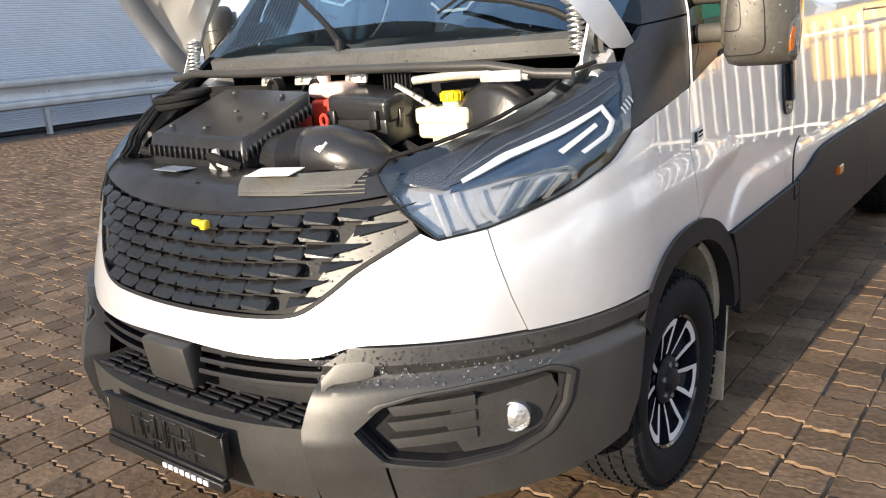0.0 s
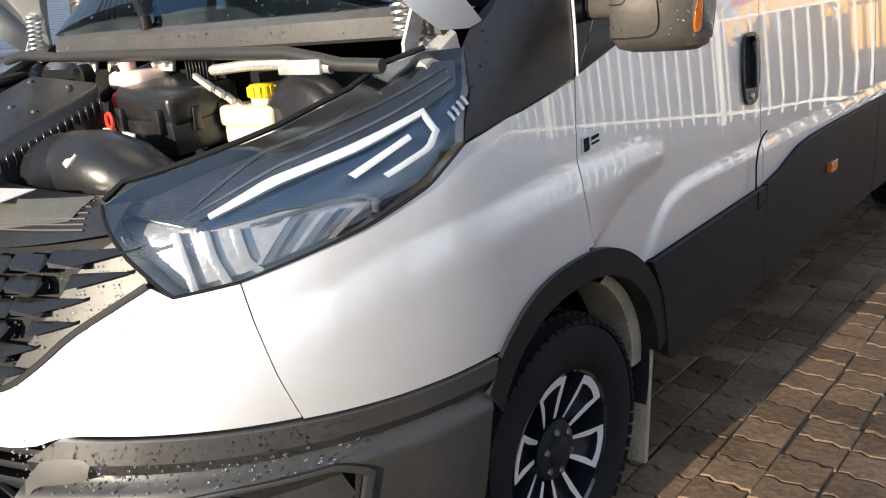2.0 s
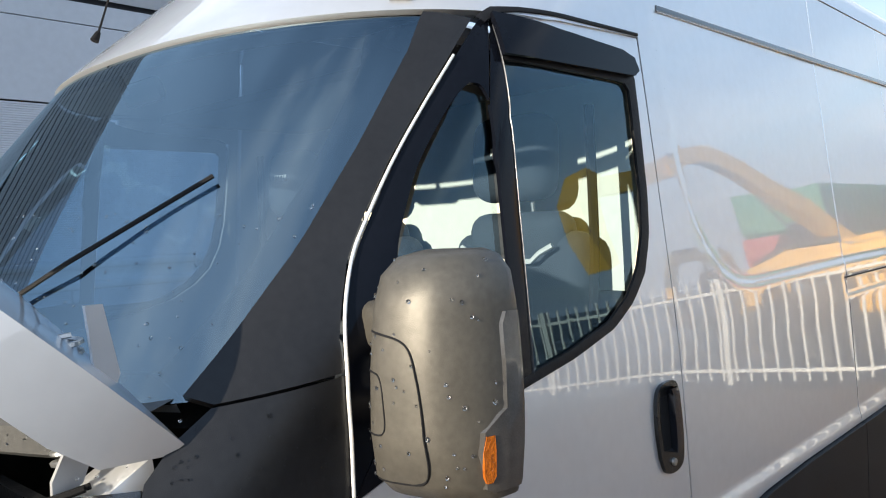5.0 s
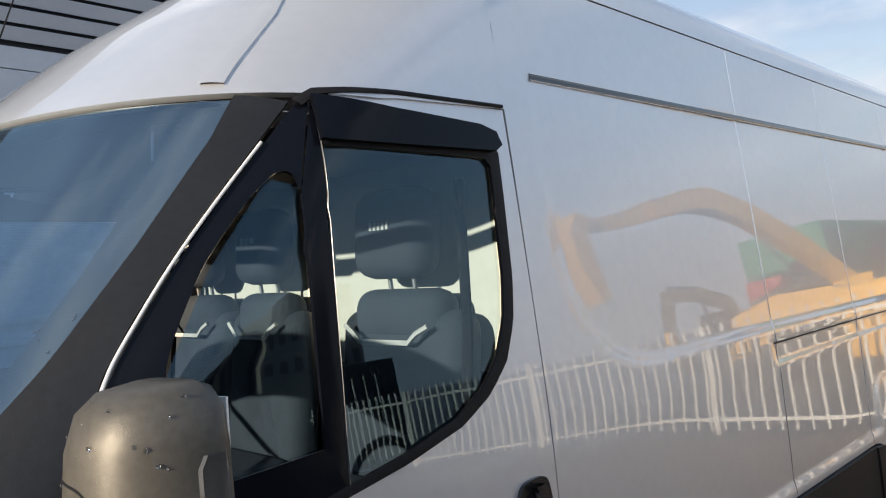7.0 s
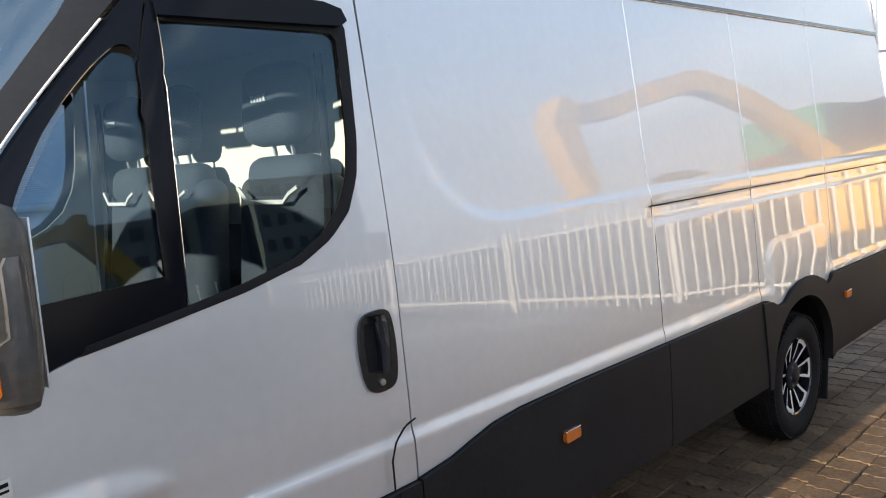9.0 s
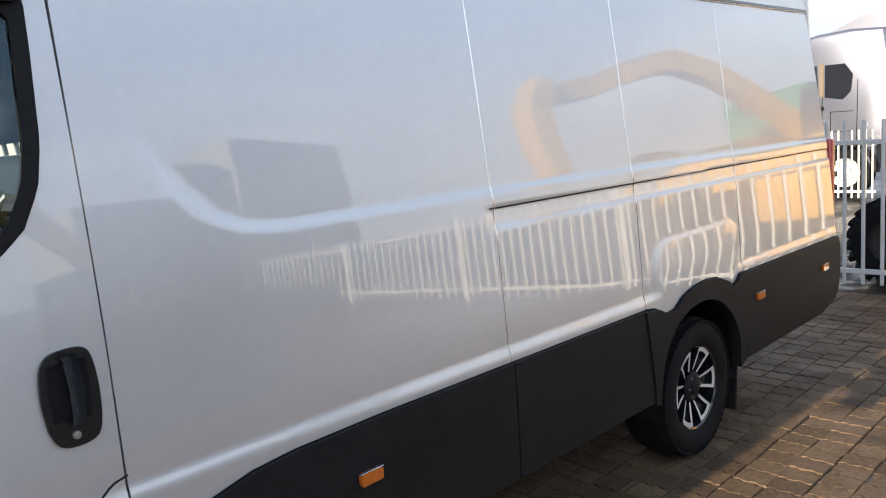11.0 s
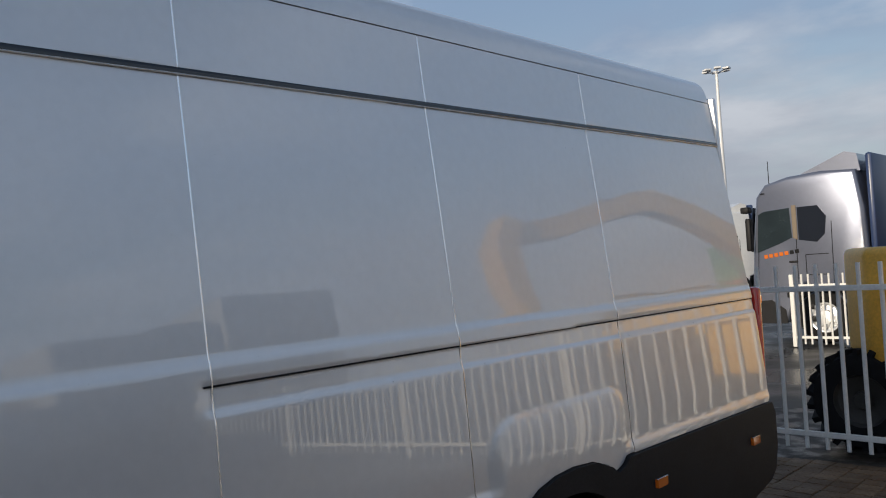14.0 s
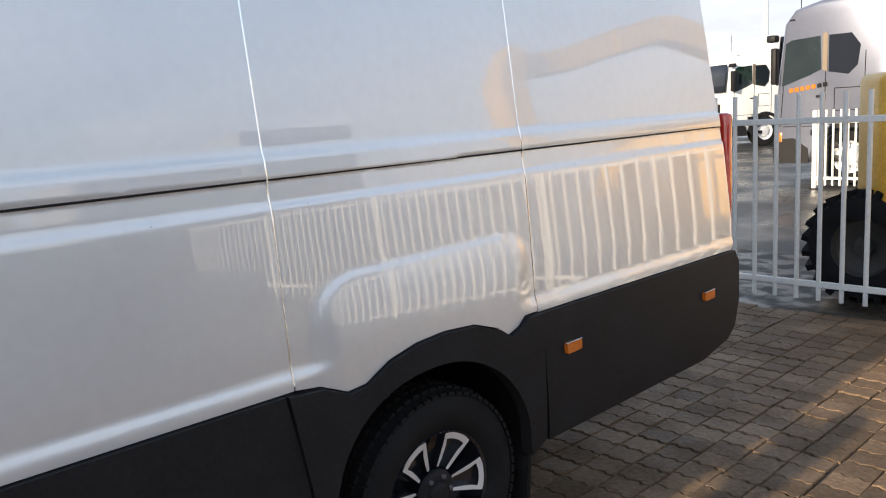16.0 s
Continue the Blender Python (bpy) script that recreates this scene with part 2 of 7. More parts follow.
def lathe(bm, prof, axis="x", n=48, centre=(0, 0, 0), start=0.0, sweep=math.tau):
    """Turns a profile of (along, radius) about an axis through centre."""
    full = abs(sweep - math.tau) < 1e-6
    cols = n if full else n + 1
    rings = []
    for k in range(cols):
        a = start + sweep * k / n
        ring = []
        for h, r in prof:
            u, v = r * math.cos(a), r * math.sin(a)
            p = {"x": (h, u, v), "y": (u, h, v), "z": (u, v, h)}[axis]
            ring.append(bm.verts.new(Vector(p) + Vector(centre)))
        rings.append(ring)
    for k in range(n):
        a, b = rings[k], rings[(k + 1) % cols]
        for i in range(len(prof) - 1):
            bm.faces.new((a[i], b[i], b[i + 1], a[i + 1]))
    bmesh.ops.recalc_face_normals(bm, faces=bm.faces)


def prism(bm, poly, lo, hi, axis="y"):
    """A flat outline given thickness along an axis; the outline is in the other two."""
    def put(p, h):
        return {"x": (h, p[0], p[1]), "y": (p[0], h, p[1]), "z": (p[0], p[1], h)}[axis]
    a = [bm.verts.new(put(p, lo)) for p in poly]
    b = [bm.verts.new(put(p, hi)) for p in poly]
    bm.faces.new(a)
    bm.faces.new(list(reversed(b)))
    for i in range(len(poly)):
        j = (i + 1) % len(poly)
        bm.faces.new((a[j], a[i], b[i], b[j]))
    bmesh.ops.recalc_face_normals(bm, faces=bm.faces)


# ---- the van's skin ----
# nose line y(z), half width x(z), and the y at which the plan's corner runs out into the straight side
ZF = (0.15, 0.30, 0.45, 0.60, 0.80, 0.95, 1.05, 1.12, 1.20, 1.30, 1.40, 1.43, 1.52, 1.66, 2.13, 2.2, 2.4, 2.55, 2.68, 2.73)
YF = (-.02, -.10, -.14, -.14, -.08, -.02, .02, .06, .18, .42, .58, .62, .700, .812, 1.20, 1.279, 1.517, 1.728, 1.992, 2.322)
YB = (.80, .80, .80, .80, .80, .80, .80, .80, .82, .90, 1.03, 1.075, 1.215, 1.40, 1.81, 1.9, 2.2, 2.5, 2.85, 3.3)
ZW = (0.2, 0.5, 0.8, 1.0, 1.4, 2.05, 2.35, 2.45, 2.55, 2.635, 2.695, 2.722, 2.74)
WW = (.99, 1.01, 1.01, 1.003, .981, .908, .870, .860, .850, .838, .77, .66, .5)
PW = 2.2
FAR = 1.11      # the off side stands a little wider of the middle line


TAPS = np.linspace(-1, 1, 7)
MANY_TAPS = np.linspace(-1, 1, 25)


def smooth_at(z, zs, vs, r=0.035):
    k = TAPS if r < 0.05 else MANY_TAPS
    return float((np.interp(z + r * k, zs, vs) * (1.2 - abs(k))).sum() / (1.2 - abs(k)).sum())


def half_width(z):
    r = 0.035 + 0.165 * min(max((z - 1.15) / .3, 0), 1) * min(max((2.5 - z) / .3, 0), 1)
    return smooth_at(z, ZW, WW, r)


def corner(z):
    """Length of the skin coordinate from the middle of the nose to the straight side."""
    return 2.0 + smooth_at(z, ZF, YB)


def F(x, z):
    """Skin coordinate of the place x across at height z on the nose."""
    q = min(abs(x) / half_width(z), 1.0)
    return (math.copysign(math.asin(q ** (PW / 2)) / (math.pi / 2) * corner(z), x), z)


def D(y, z):
    """Skin coordinate of the place y along at height z on the near flank."""
    yb, yf = smooth_at(z, ZF, YB), smooth_at(z, ZF, YF)
    if y >= yb:
        return (2.0 + y, z)
    q = min(max((yb - y) / (yb - yf), 0), 1)
    return (math.acos(q ** (PW / 2)) / (math.pi / 2) * corner(z), z)


def skin(u, z):
    yb, yf, w = smooth_at(z, ZF, YB), smooth_at(z, ZF, YF), half_width(z)
    a = abs(u)
    if a >= 2.0 + yb:
        x, y = w, a - 2.0
    else:
        th = a / (2.0 + yb) * math.pi / 2
        x, y = w * math.sin(th) ** (2 / PW), yb - (yb - yf) * math.cos(th) ** (2 / PW)
    return Vector((x if u >= 0 else -x * FAR, y, z))


def skin_normal(u, z):
    e = 0.012
    n = (skin(u + e, z) - skin(u - e, z)).cross(skin(u, z + e) - skin(u, z - e))
    return n.normalized()


def ear_clip(poly):
    """Triangles of a simple outline, as index triples."""
    def cross(o, a, b):
        return (a[0] - o[0]) * (b[1] - o[1]) - (a[1] - o[1]) * (b[0] - o[0])
    idx = list(range(len(poly)))
    if sum(poly[i - 1][0] * poly[i][1] - poly[i][0] * poly[i - 1][1] for i in idx) < 0:
        idx.reverse()
    tris = []
    while len(idx) > 3:
        best = None
        for k in range(len(idx)):
            i, j, l = idx[k - 1], idx[k], idx[(k + 1) % len(idx)]
            a, b, c = poly[i], poly[j], poly[l]
            area = cross(a, b, c)
            if area <= 1e-10:
                continue
            if any(cross(a, b, poly[m]) > -1e-9 and cross(b, c, poly[m]) > -1e-9 and cross(c, a, poly[m]) > -1e-9
                   for m in idx if m not in (i, j, l) and min(math.dist(poly[m], q) for q in (a, b, c)) > 1e-7):
                continue
            edge = max(math.dist(a, b), math.dist(b, c), math.dist(a, c))
            score = area / edge ** 2
            if best is None or score > best[0]:
                best = (score, k, (i, j, l))
        if best is None:
            break
        tris.append(best[2])
        idx.pop(best[1])
    if len(idx) == 3:
        tris.append(tuple(idx))
    return tris


def slices(poly, axis, cuts):
    """Cuts a convex outline at lines of one coordinate."""
    out, rest = [], list(poly)
    for c in cuts:
        lo = [p[axis] for p in rest]
        if min(lo) >= c - 1e-7:
            continue
        if max(lo) <= c + 1e-7:
            break
        low, high = [], []
        for i, p in enumerate(rest):
            q = rest[i - 1]
            if (q[axis] - c) * (p[axis] - c) < 0:
                t = (c - q[axis]) / (p[axis] - q[axis])
                m = [0.0, 0.0]
                m[axis], m[1 - axis] = c, q[1 - axis] + t * (p[1 - axis] - q[1 - axis])
                low.append(tuple(m))
                high.append(tuple(m))
            if p[axis] <= c:
                low.append(p)
            if p[axis] >= c:
                high.append(p)
        out.append(low)
        rest = high
    out.append(rest)
    return [o for o in out if len(o) > 2]


def panel(name, poly, mat, parent, label="", off=0.0, thick=0.014, du=0.12, dz=0.06, dside=0.3, relief=None, mirror=False, pane=False):
    """A piece of the skin inside an outline in skin coordinates, cut into a grid and bent to shape, with turned-in edges."""
    us, zs = [p[0] for p in poly], [p[1] for p in poly]
    straight = 2.0 + max(smooth_at(z, ZF, YB) for z in zs)
    cuts = [k * du for k in range(math.ceil(min(us) / du), math.ceil(min(max(us), straight) / du))]
    cuts += [straight + .01 + k * dside for k in range(0, 900) if min(us) < straight + .01 + k * dside < max(us)]
    rows = [k * dz for k in range(math.ceil(min(zs) / dz), math.ceil(max(zs) / dz))]
    bm = bmesh.new()
    weld = {}

    def vert(p):
        key = (round(p[0], 5), round(p[1], 5))
        if key not in weld:
            weld[key] = bm.verts.new((p[0], 0, p[1]))
        return weld[key]

    for tri in ear_clip(poly):
        for col in slices([poly[i] for i in tri], 0, cuts):
            for cell in slices(col, 1, rows):
                ring = []
                for p in cell:
                    v = vert(p)
                    if v not in ring:
                        ring.append(v)
                if len(ring) > 2:
                    try:
                        bm.faces.new(ring)
                    except ValueError:
                        pass
    rim = [e for e in bm.edges if len(e.link_faces) == 1]
    back = {}
    front = bm.faces[:]
    flat = {v: (v.co.x, v.co.z) for v in bm.verts}
    for f in front:                                   # all faces one way round, outward
        a = sum((flat[f.verts[i]][0] * flat[f.verts[(i + 1) % len(f.verts)]][1] - flat[f.verts[(i + 1) % len(f.verts)]][0] * flat[f.verts[i]][1]) for i in range(len(f.verts)))
        if a < 0:
            f.normal_flip()
    for v, (u, z) in flat.items():
        p, n = skin(u, z), skin_normal(u, z)
        o = off + (relief(p.y, z) if relief else 0.0)
        v.co = p + n * o
        back[v] = (p, n, o)
    if not pane:
        inner = {}
        for e in rim:
            for v in e.verts:
                if v not in inner:
                    p, n, o = back[v]
                    inner[v] = bm.verts.new(p + n * (o - thick))
        for e in rim:
            f = e.link_faces[0]
            i = [l.vert for l in f.loops].index(e.verts[0])
            a, b = e.verts
            if f.loops[i].link_loop_next.vert is b:
                a, b = b, a
            bm.faces.new((a, b, inner[b], inner[a]))
    if mirror:
        bmesh.ops.scale(bm, vec=(-FAR, 1, 1), verts=bm.verts)
        bmesh.ops.reverse_faces(bm, faces=bm.faces)
    return part(name, bm, mat, parent, label)


def both(name, poly, mat, parent, label="", **kw):
    return [panel(name, poly, mat, parent, label, **kw), panel(name, poly, mat, parent, label, mirror=True, **kw)]


def DL(line, n=6):
    """A line of (y, z) places on the near flank, with places between so that it stays straight."""
    out = []
    for (y0, z0), (y1, z1) in zip(line, line[1:]):
        out += [D(y0 + (y1 - y0) * k / n, z0 + (z1 - z0) * k / n) for k in range(n)]
    return out + [D(*line[-1])]


def FL(line, n=6):
    """The same for (x, z) places on the nose."""
    out = []
    for (x0, z0), (x1, z1) in zip(line, line[1:]):
        out += [F(x0 + (x1 - x0) * k / n, z0 + (z1 - z0) * k / n) for k in range(n)]
    return out + [F(*line[-1])]


def soft(line, n=5):
    """A smooth line through the given skin coordinates."""
    out = []
    for i in range(len(line) - 1):
        a, b, c, d = line[max(i - 1, 0)], line[i], line[i + 1], line[min(i + 2, len(line) - 1)]
        for k in range(n):
            t = k / n
            out.append(tuple(.5 * (2 * q + (r - p) * t + (2 * p - 5 * q + 4 * r - w) * t * t + (3 * q - p - 3 * r + w) * t ** 3) for p, q, r, w in zip(a, b, c, d)))
    return out + [tuple(line[-1])]


def step_in(d, w):
    t = min(max(d / w + 0.5, 0), 1)
    return t * t * (3 - 2 * t)


def ramp(d, w):
    return min(max(d / w, 0), 1)


def strip(name, a, b, mat, parent, label="", off=0.0, n=24, thick=0.008, mirror=False):
    """A band of the skin between two lines in skin coordinates, raised to off with edges turned down."""
    def spread(line):
        line = [Vector(p) for p in line]
        seg = [0.0]
        for i in range(1, len(line)):
            seg.append(seg[-1] + (line[i] - line[i - 1]).length)
        out = []
        for k in range(n + 1):
            d = seg[-1] * k / n
            i = max(j for j in range(len(seg)) if seg[j] <= d + 1e-9)
            i = min(i, len(line) - 2)
            f = (d - seg[i]) / max(seg[i + 1] - seg[i], 1e-9)
            out.append(line[i].lerp(line[i + 1], min(max(f, 0), 1)))
        return out
    bm = bmesh.new()
    rows = []
    for p, q in zip(spread(a), spread(b)):
        row = []
        for f, d in ((0, -thick), (0, 0), (0.5, 0.0015), (1, 0), (1, -thick)):
            m = p.lerp(q, f)
            row.append(bm.verts.new(skin(m.x, m.y) + skin_normal(m.x, m.y) * (off + d)))
        rows.append(row)
    for r, s in zip(rows, rows[1:]):
        for i in range(4):
            bm.faces.new((r[i], r[i + 1], s[i + 1], s[i]))
    bmesh.ops.recalc_face_normals(bm, faces=bm.faces)
    if mirror:
        bmesh.ops.scale(bm, vec=(-FAR, 1, 1), verts=bm.verts)
        bmesh.ops.reverse_faces(bm, faces=bm.faces)
    return part(name, bm, mat, parent, label)


# ---- the van: body ----
WB_F, WB_R, WHEEL_Z = 1.0, 5.1, 0.347
van = tagged(empty("van"), "silver panel van with black plastic cladding, bonnet propped open", "van")


def rear_y(z):
    return 7.04 - max(z - 1.0, 0) * 0.105


def seg_dist(y, z, line):
    """Signed distance to a line in the flank's plane, positive above or behind it."""
    best = (9, 1)
    for (y0, z0), (y1, z1) in zip(line, line[1:]):
        dy, dz = y1 - y0, z1 - z0
        t = min(max(((y - y0) * dy + (z - z0) * dz) / (dy * dy + dz * dz), 0), 1)
        d = math.hypot(y - y0 - t * dy, z - z0 - t * dz)
        if d < best[0]:
            best = (d, dy * (z - z0) - dz * (y - y0))
    return math.copysign(best[0], best[1])


RECESS = [(2.31, 2.27), (2.315, 2.1), (2.33, 1.85), (2.355, 1.72), (2.42, 1.60), (2.52, 1.515), (2.62, 1.475), (2.74, 1.462), (3.62, 1.475), (7.2, 1.490)]


SHELF = [(1.33, .71), (1.386, .795), (1.465, .866), (1.52, .893), (1.58, .908), (1.70, .915), (2.2, .916), (7.3, .920)]


BULGE = [(.2, .925), (.30, .940), (.40, .972), (.50, 1.014), (.66, 1.040), (.90, 1.058), (1.075, 1.068), (1.33, 1.070), (1.41, 1.062), (1.47, 1.045), (1.505, 1.015), (1.50, .99), (1.45, .97), (1.30, .94), (1.2, .90)]


def flank_relief(y, z):
    """Pressings of the side: sunk upper field, rail slot, sill shelf and the swellings over the wheels."""
    o = swell = 0.0
    if y > 2.2:
        if z < 2.262 + 0.0112 * (y - 2.335):
            front = step_in(z - 1.72, 0.35) * (1 - step_in(y - 2.85, 0.9))
            o -= (0.0068 - 0.0045 * front) * ramp(seg_dist(y, z, RECESS), 0.026 - 0.012 * front)
        zs = z - 0.0048 * (y - 3.6)
        if y > 3.60 and zs < 1.424:
            o -= 0.006 * ramp(zs - 1.350, 0.008)
        crown = 1.160 + 0.02 * (y - 5.2)
        r = 0.17 if y < 5.1 else 0.12
        qy, qz = abs(y - 5.095) - 0.455 + r, z - crown + r
        d = math.hypot(max(qy, 0), max(qz, 0)) + min(max(qy, qz), 0) - r
        below = crown - z
        swell = ramp(-d, 0.020 + (0.055 if y < 5.1 else 0.05) * min(max((below - 0.06) / 0.1, 0), 1))
        o += (0.003 + 0.013 * (1 - (1 - min(max(below, 0) / 0.24, 1)) ** 2)) * swell
    if y > 1.33 and z < 0.93:
        o += 0.009 * ramp(-seg_dist(y, z, SHELF), 0.028) * (1 - swell)
    if y <= 2.2:
        o += 0.0105 * (1 - (1 - min(max(-seg_dist(y, z, BULGE), 0) / 0.085, 1)) ** 1.6) * step_in(y - 0.30, 0.4)
    return o


def arch_line(cy, cz, ry, rz, a0, a1, n, square=2.5):
    """An arch that is squarer ahead of the axle than behind it."""
    out = []
    for k in range(n + 1):
        a = radians(a0 + (a1 - a0) * k / n)
        c, s = math.cos(a), math.sin(a)
        p = square if c < 0 else 2.0
        r = (abs(c) ** p + abs(s) ** p) ** (-1 / p)
        out.append(D(cy + ry * r * c, cz + rz * r * s))
    return out


# side of the load space, three pressed panels with a shut line between each
GAPS = [2.205, 3.625, 4.570, 5.575]
CLAD_TOP = [(2.339, .794), (2.43, .818), (2.53, .842), (2.665, .855), (3.0, .862)]


def side_panel(y0, y1, low, label):
    g = 0.0020
    hi = 2.545
    ys = [y0 + g, y1 - g]
    poly = [D(y, z) for y, z in low]
    if y1 > 7:
        poly += [D(rear_y(z) - 0.035, z) for z in (0.9, 1.0, 1.4, 1.8, 2.2, hi)]
    else:
        poly += [D(ys[1], z) for z in (2.3, hi)]
    poly += [D(ys[0], z) for z in (hi, 2.5, 2.45, 2.4, 2.3)]
    fine = 0.5 if 4.5 < y0 < 5 else 0.7
    return both("side_panel", poly, PAINT, van, label, dz=0.016 * fine, du=0.025, dside=0.036 * fine, relief=flank_relief)


side_panel(2.205, 3.625, [(2.207, .776)] + CLAD_TOP + [(3.6225, .862)], "")
side_panel(3.625, 4.570, [(3.6275, .862), (4.5675, .862)], "")
side_panel(4.570, 5.575, [(4.5725, .862), (4.65, .852), (4.735, .815), (4.80, .82), (4.89, .866), (5.0, .893), (5.12, .902), (5.25, .893),
                          (5.36, .856), (5.41, .822), (5.46, .838), (5.50, .868), (5.5725, .868)], "")
side_panel(5.575, 7.03, [(5.5775, .864), (6.98, .864)], "")
# polished beads along each shut line, added for the light its edges catch
for y in GAPS[1:]:
    for sx in (1, -1):
        bm = bmesh.new()
        line = []
        for k in range(70):
            z = .875 + (2.54 - .875) * k / 69
            p, n_ = skin(*D(y, z)), skin_normal(*D(y, z))
            line.append(p + n_ * (flank_relief(y, z) - .0004))
        tube(bm, line, .0024, 6)
        if sx < 0:
            bmesh.ops.scale(bm, vec=(-FAR, 1, 1), verts=bm.verts)
            bmesh.ops.reverse_faces(bm, faces=bm.faces)
        part("panel_edge_glint", bm, PANEL_GLINT, van, "bright bead standing in for the panel edge's glint")
# upper band between the side and the roof, and the roof itself
for s in (False, True):
    panel("roof_rail", [D(2.2, 2.548), D(6.835, 2.548), D(6.80, 2.712), D(3.35, 2.712), D(2.75, 2.64), D(2.45, 2.59)], PAINT, van, off=0.004, dz=0.03, dside=0.5, mirror=s)
cap = [D(2.2, 2.16), D(2.2, 2.3), D(2.2, 2.4), D(2.2, 2.45), D(2.2, 2.5), D(2.2, 2.548), D(2.45, 2.59), D(2.74, 2.64), D(3.33, 2.712)]
panel("roof_cap", [(-u, z) for u, z in reversed(cap)] + [(f * corner(2.13), 2.128 + 0.012 * f * f) for f in (-.97, -.8, -.6, -.4, -.2, 0, .2, .4, .6, .8, .97)] + cap, PAINT, van, off=0.006, dz=0.03)
bm = bmesh.new()
top = [skin(*D(y, 2.711)) for y in (3.3, 4.0, 5.0, 6.0, 6.80)]
for a, b in zip(top, top[1:]):
    cols = []
    for p in (a, b):
        cols.append([bm.verts.new((p.x * k / 6, p.y, p.z + 0.022 * (1 - (k / 6) ** 2))) for k in range(-6, 7)])
    for k in range(12):
        bm.faces.new((cols[0][k], cols[0][k + 1], cols[1][k + 1], cols[1][k]))
front = [skin((k - 12) / 12 * corner(2.711), 2.711) for k in range(25)]
mid = bm.verts.new((0, 3.3, 2.733))
ring = [bm.verts.new(p) for p in front]
edge = [bm.verts.new((top[0].x * k / 6, 3.3, top[0].z + 0.022 * (1 - (k / 6) ** 2))) for k in range(-6, 7)]
for k in range(12):
    bm.faces.new((edge[k], edge[k + 1], ring[0] if k < 6 else ring[-1]))
for a, b in zip(ring, ring[1:]):
    bm.faces.new((a, b, mid))
bmesh.ops.remove_doubles(bm, verts=bm.verts, dist=0.002)
bmesh.ops.recalc_face_normals(bm, faces=bm.faces)
part("roof_skin", bm, PAINT, van)
# dark rain channel along the flank, and the gutter over the door
for s in (False, True):
    strip("rain_channel", [D(2.335, 2.272), D(4.6, 2.298), D(6.86, 2.322)], [D(2.335, 2.256), D(4.6, 2.282), D(6.86, 2.306)], GLOSS_BLACK, van, off=0.001, n=30, mirror=s)
    # bright strip added for the highlight along the channel's lower side
    strip("channel_glint", [D(2.335, 2.2555), D(4.6, 2.2815), D(6.86, 2.3055)], [D(2.335, 2.2515), D(4.6, 2.2775), D(6.86, 2.3015)], EDGE_GLINT, van, "bright strip standing in for the highlight below the rain channel", off=0.001, n=30, thick=.004, mirror=s)
    strip("door_gutter", [D(1.585, 2.118), D(1.63, 2.145), D(1.70, 2.153), D(2.19, 2.168)], [D(1.60, 2.106), D(1.64, 2.133), D(1.70, 2.143), D(2.19, 2.160)], PLASTIC, van, off=0.010, mirror=s)
    strip("slide_rail", [D(3.60, 1.426), D(6.95, 1.442)], [D(3.60, 1.420), D(6.95, 1.436)], PLASTIC, van, off=-0.002, n=10, mirror=s)

# front door
DOOR_WIN_LOW = [(1.33, 1.325), (1.50, 1.352), (1.73, 1.392), (1.90, 1.435), (2.00, 1.487), (2.07, 1.55), (2.115, 1.64), (2.135, 1.74), (2.148, 1.95), (2.152, 2.065)]
door_poly = [D(1.090, 1.258)] + [D(y, z) for y, z in DOOR_WIN_LOW] + [D(2.10, 2.085), D(1.66, 2.118), D(1.67, 2.138), D(2.199, 2.158), D(2.203, 1.7), D(2.203, 1.2), D(2.200, .772), D(1.375, .748)]
door_poly += arch_line(1.055, .455, .415, .40, 44, 83, 7) + [D(1.093, .93), D(1.078, 1.0), D(1.074, 1.08), D(1.082, 1.18)]
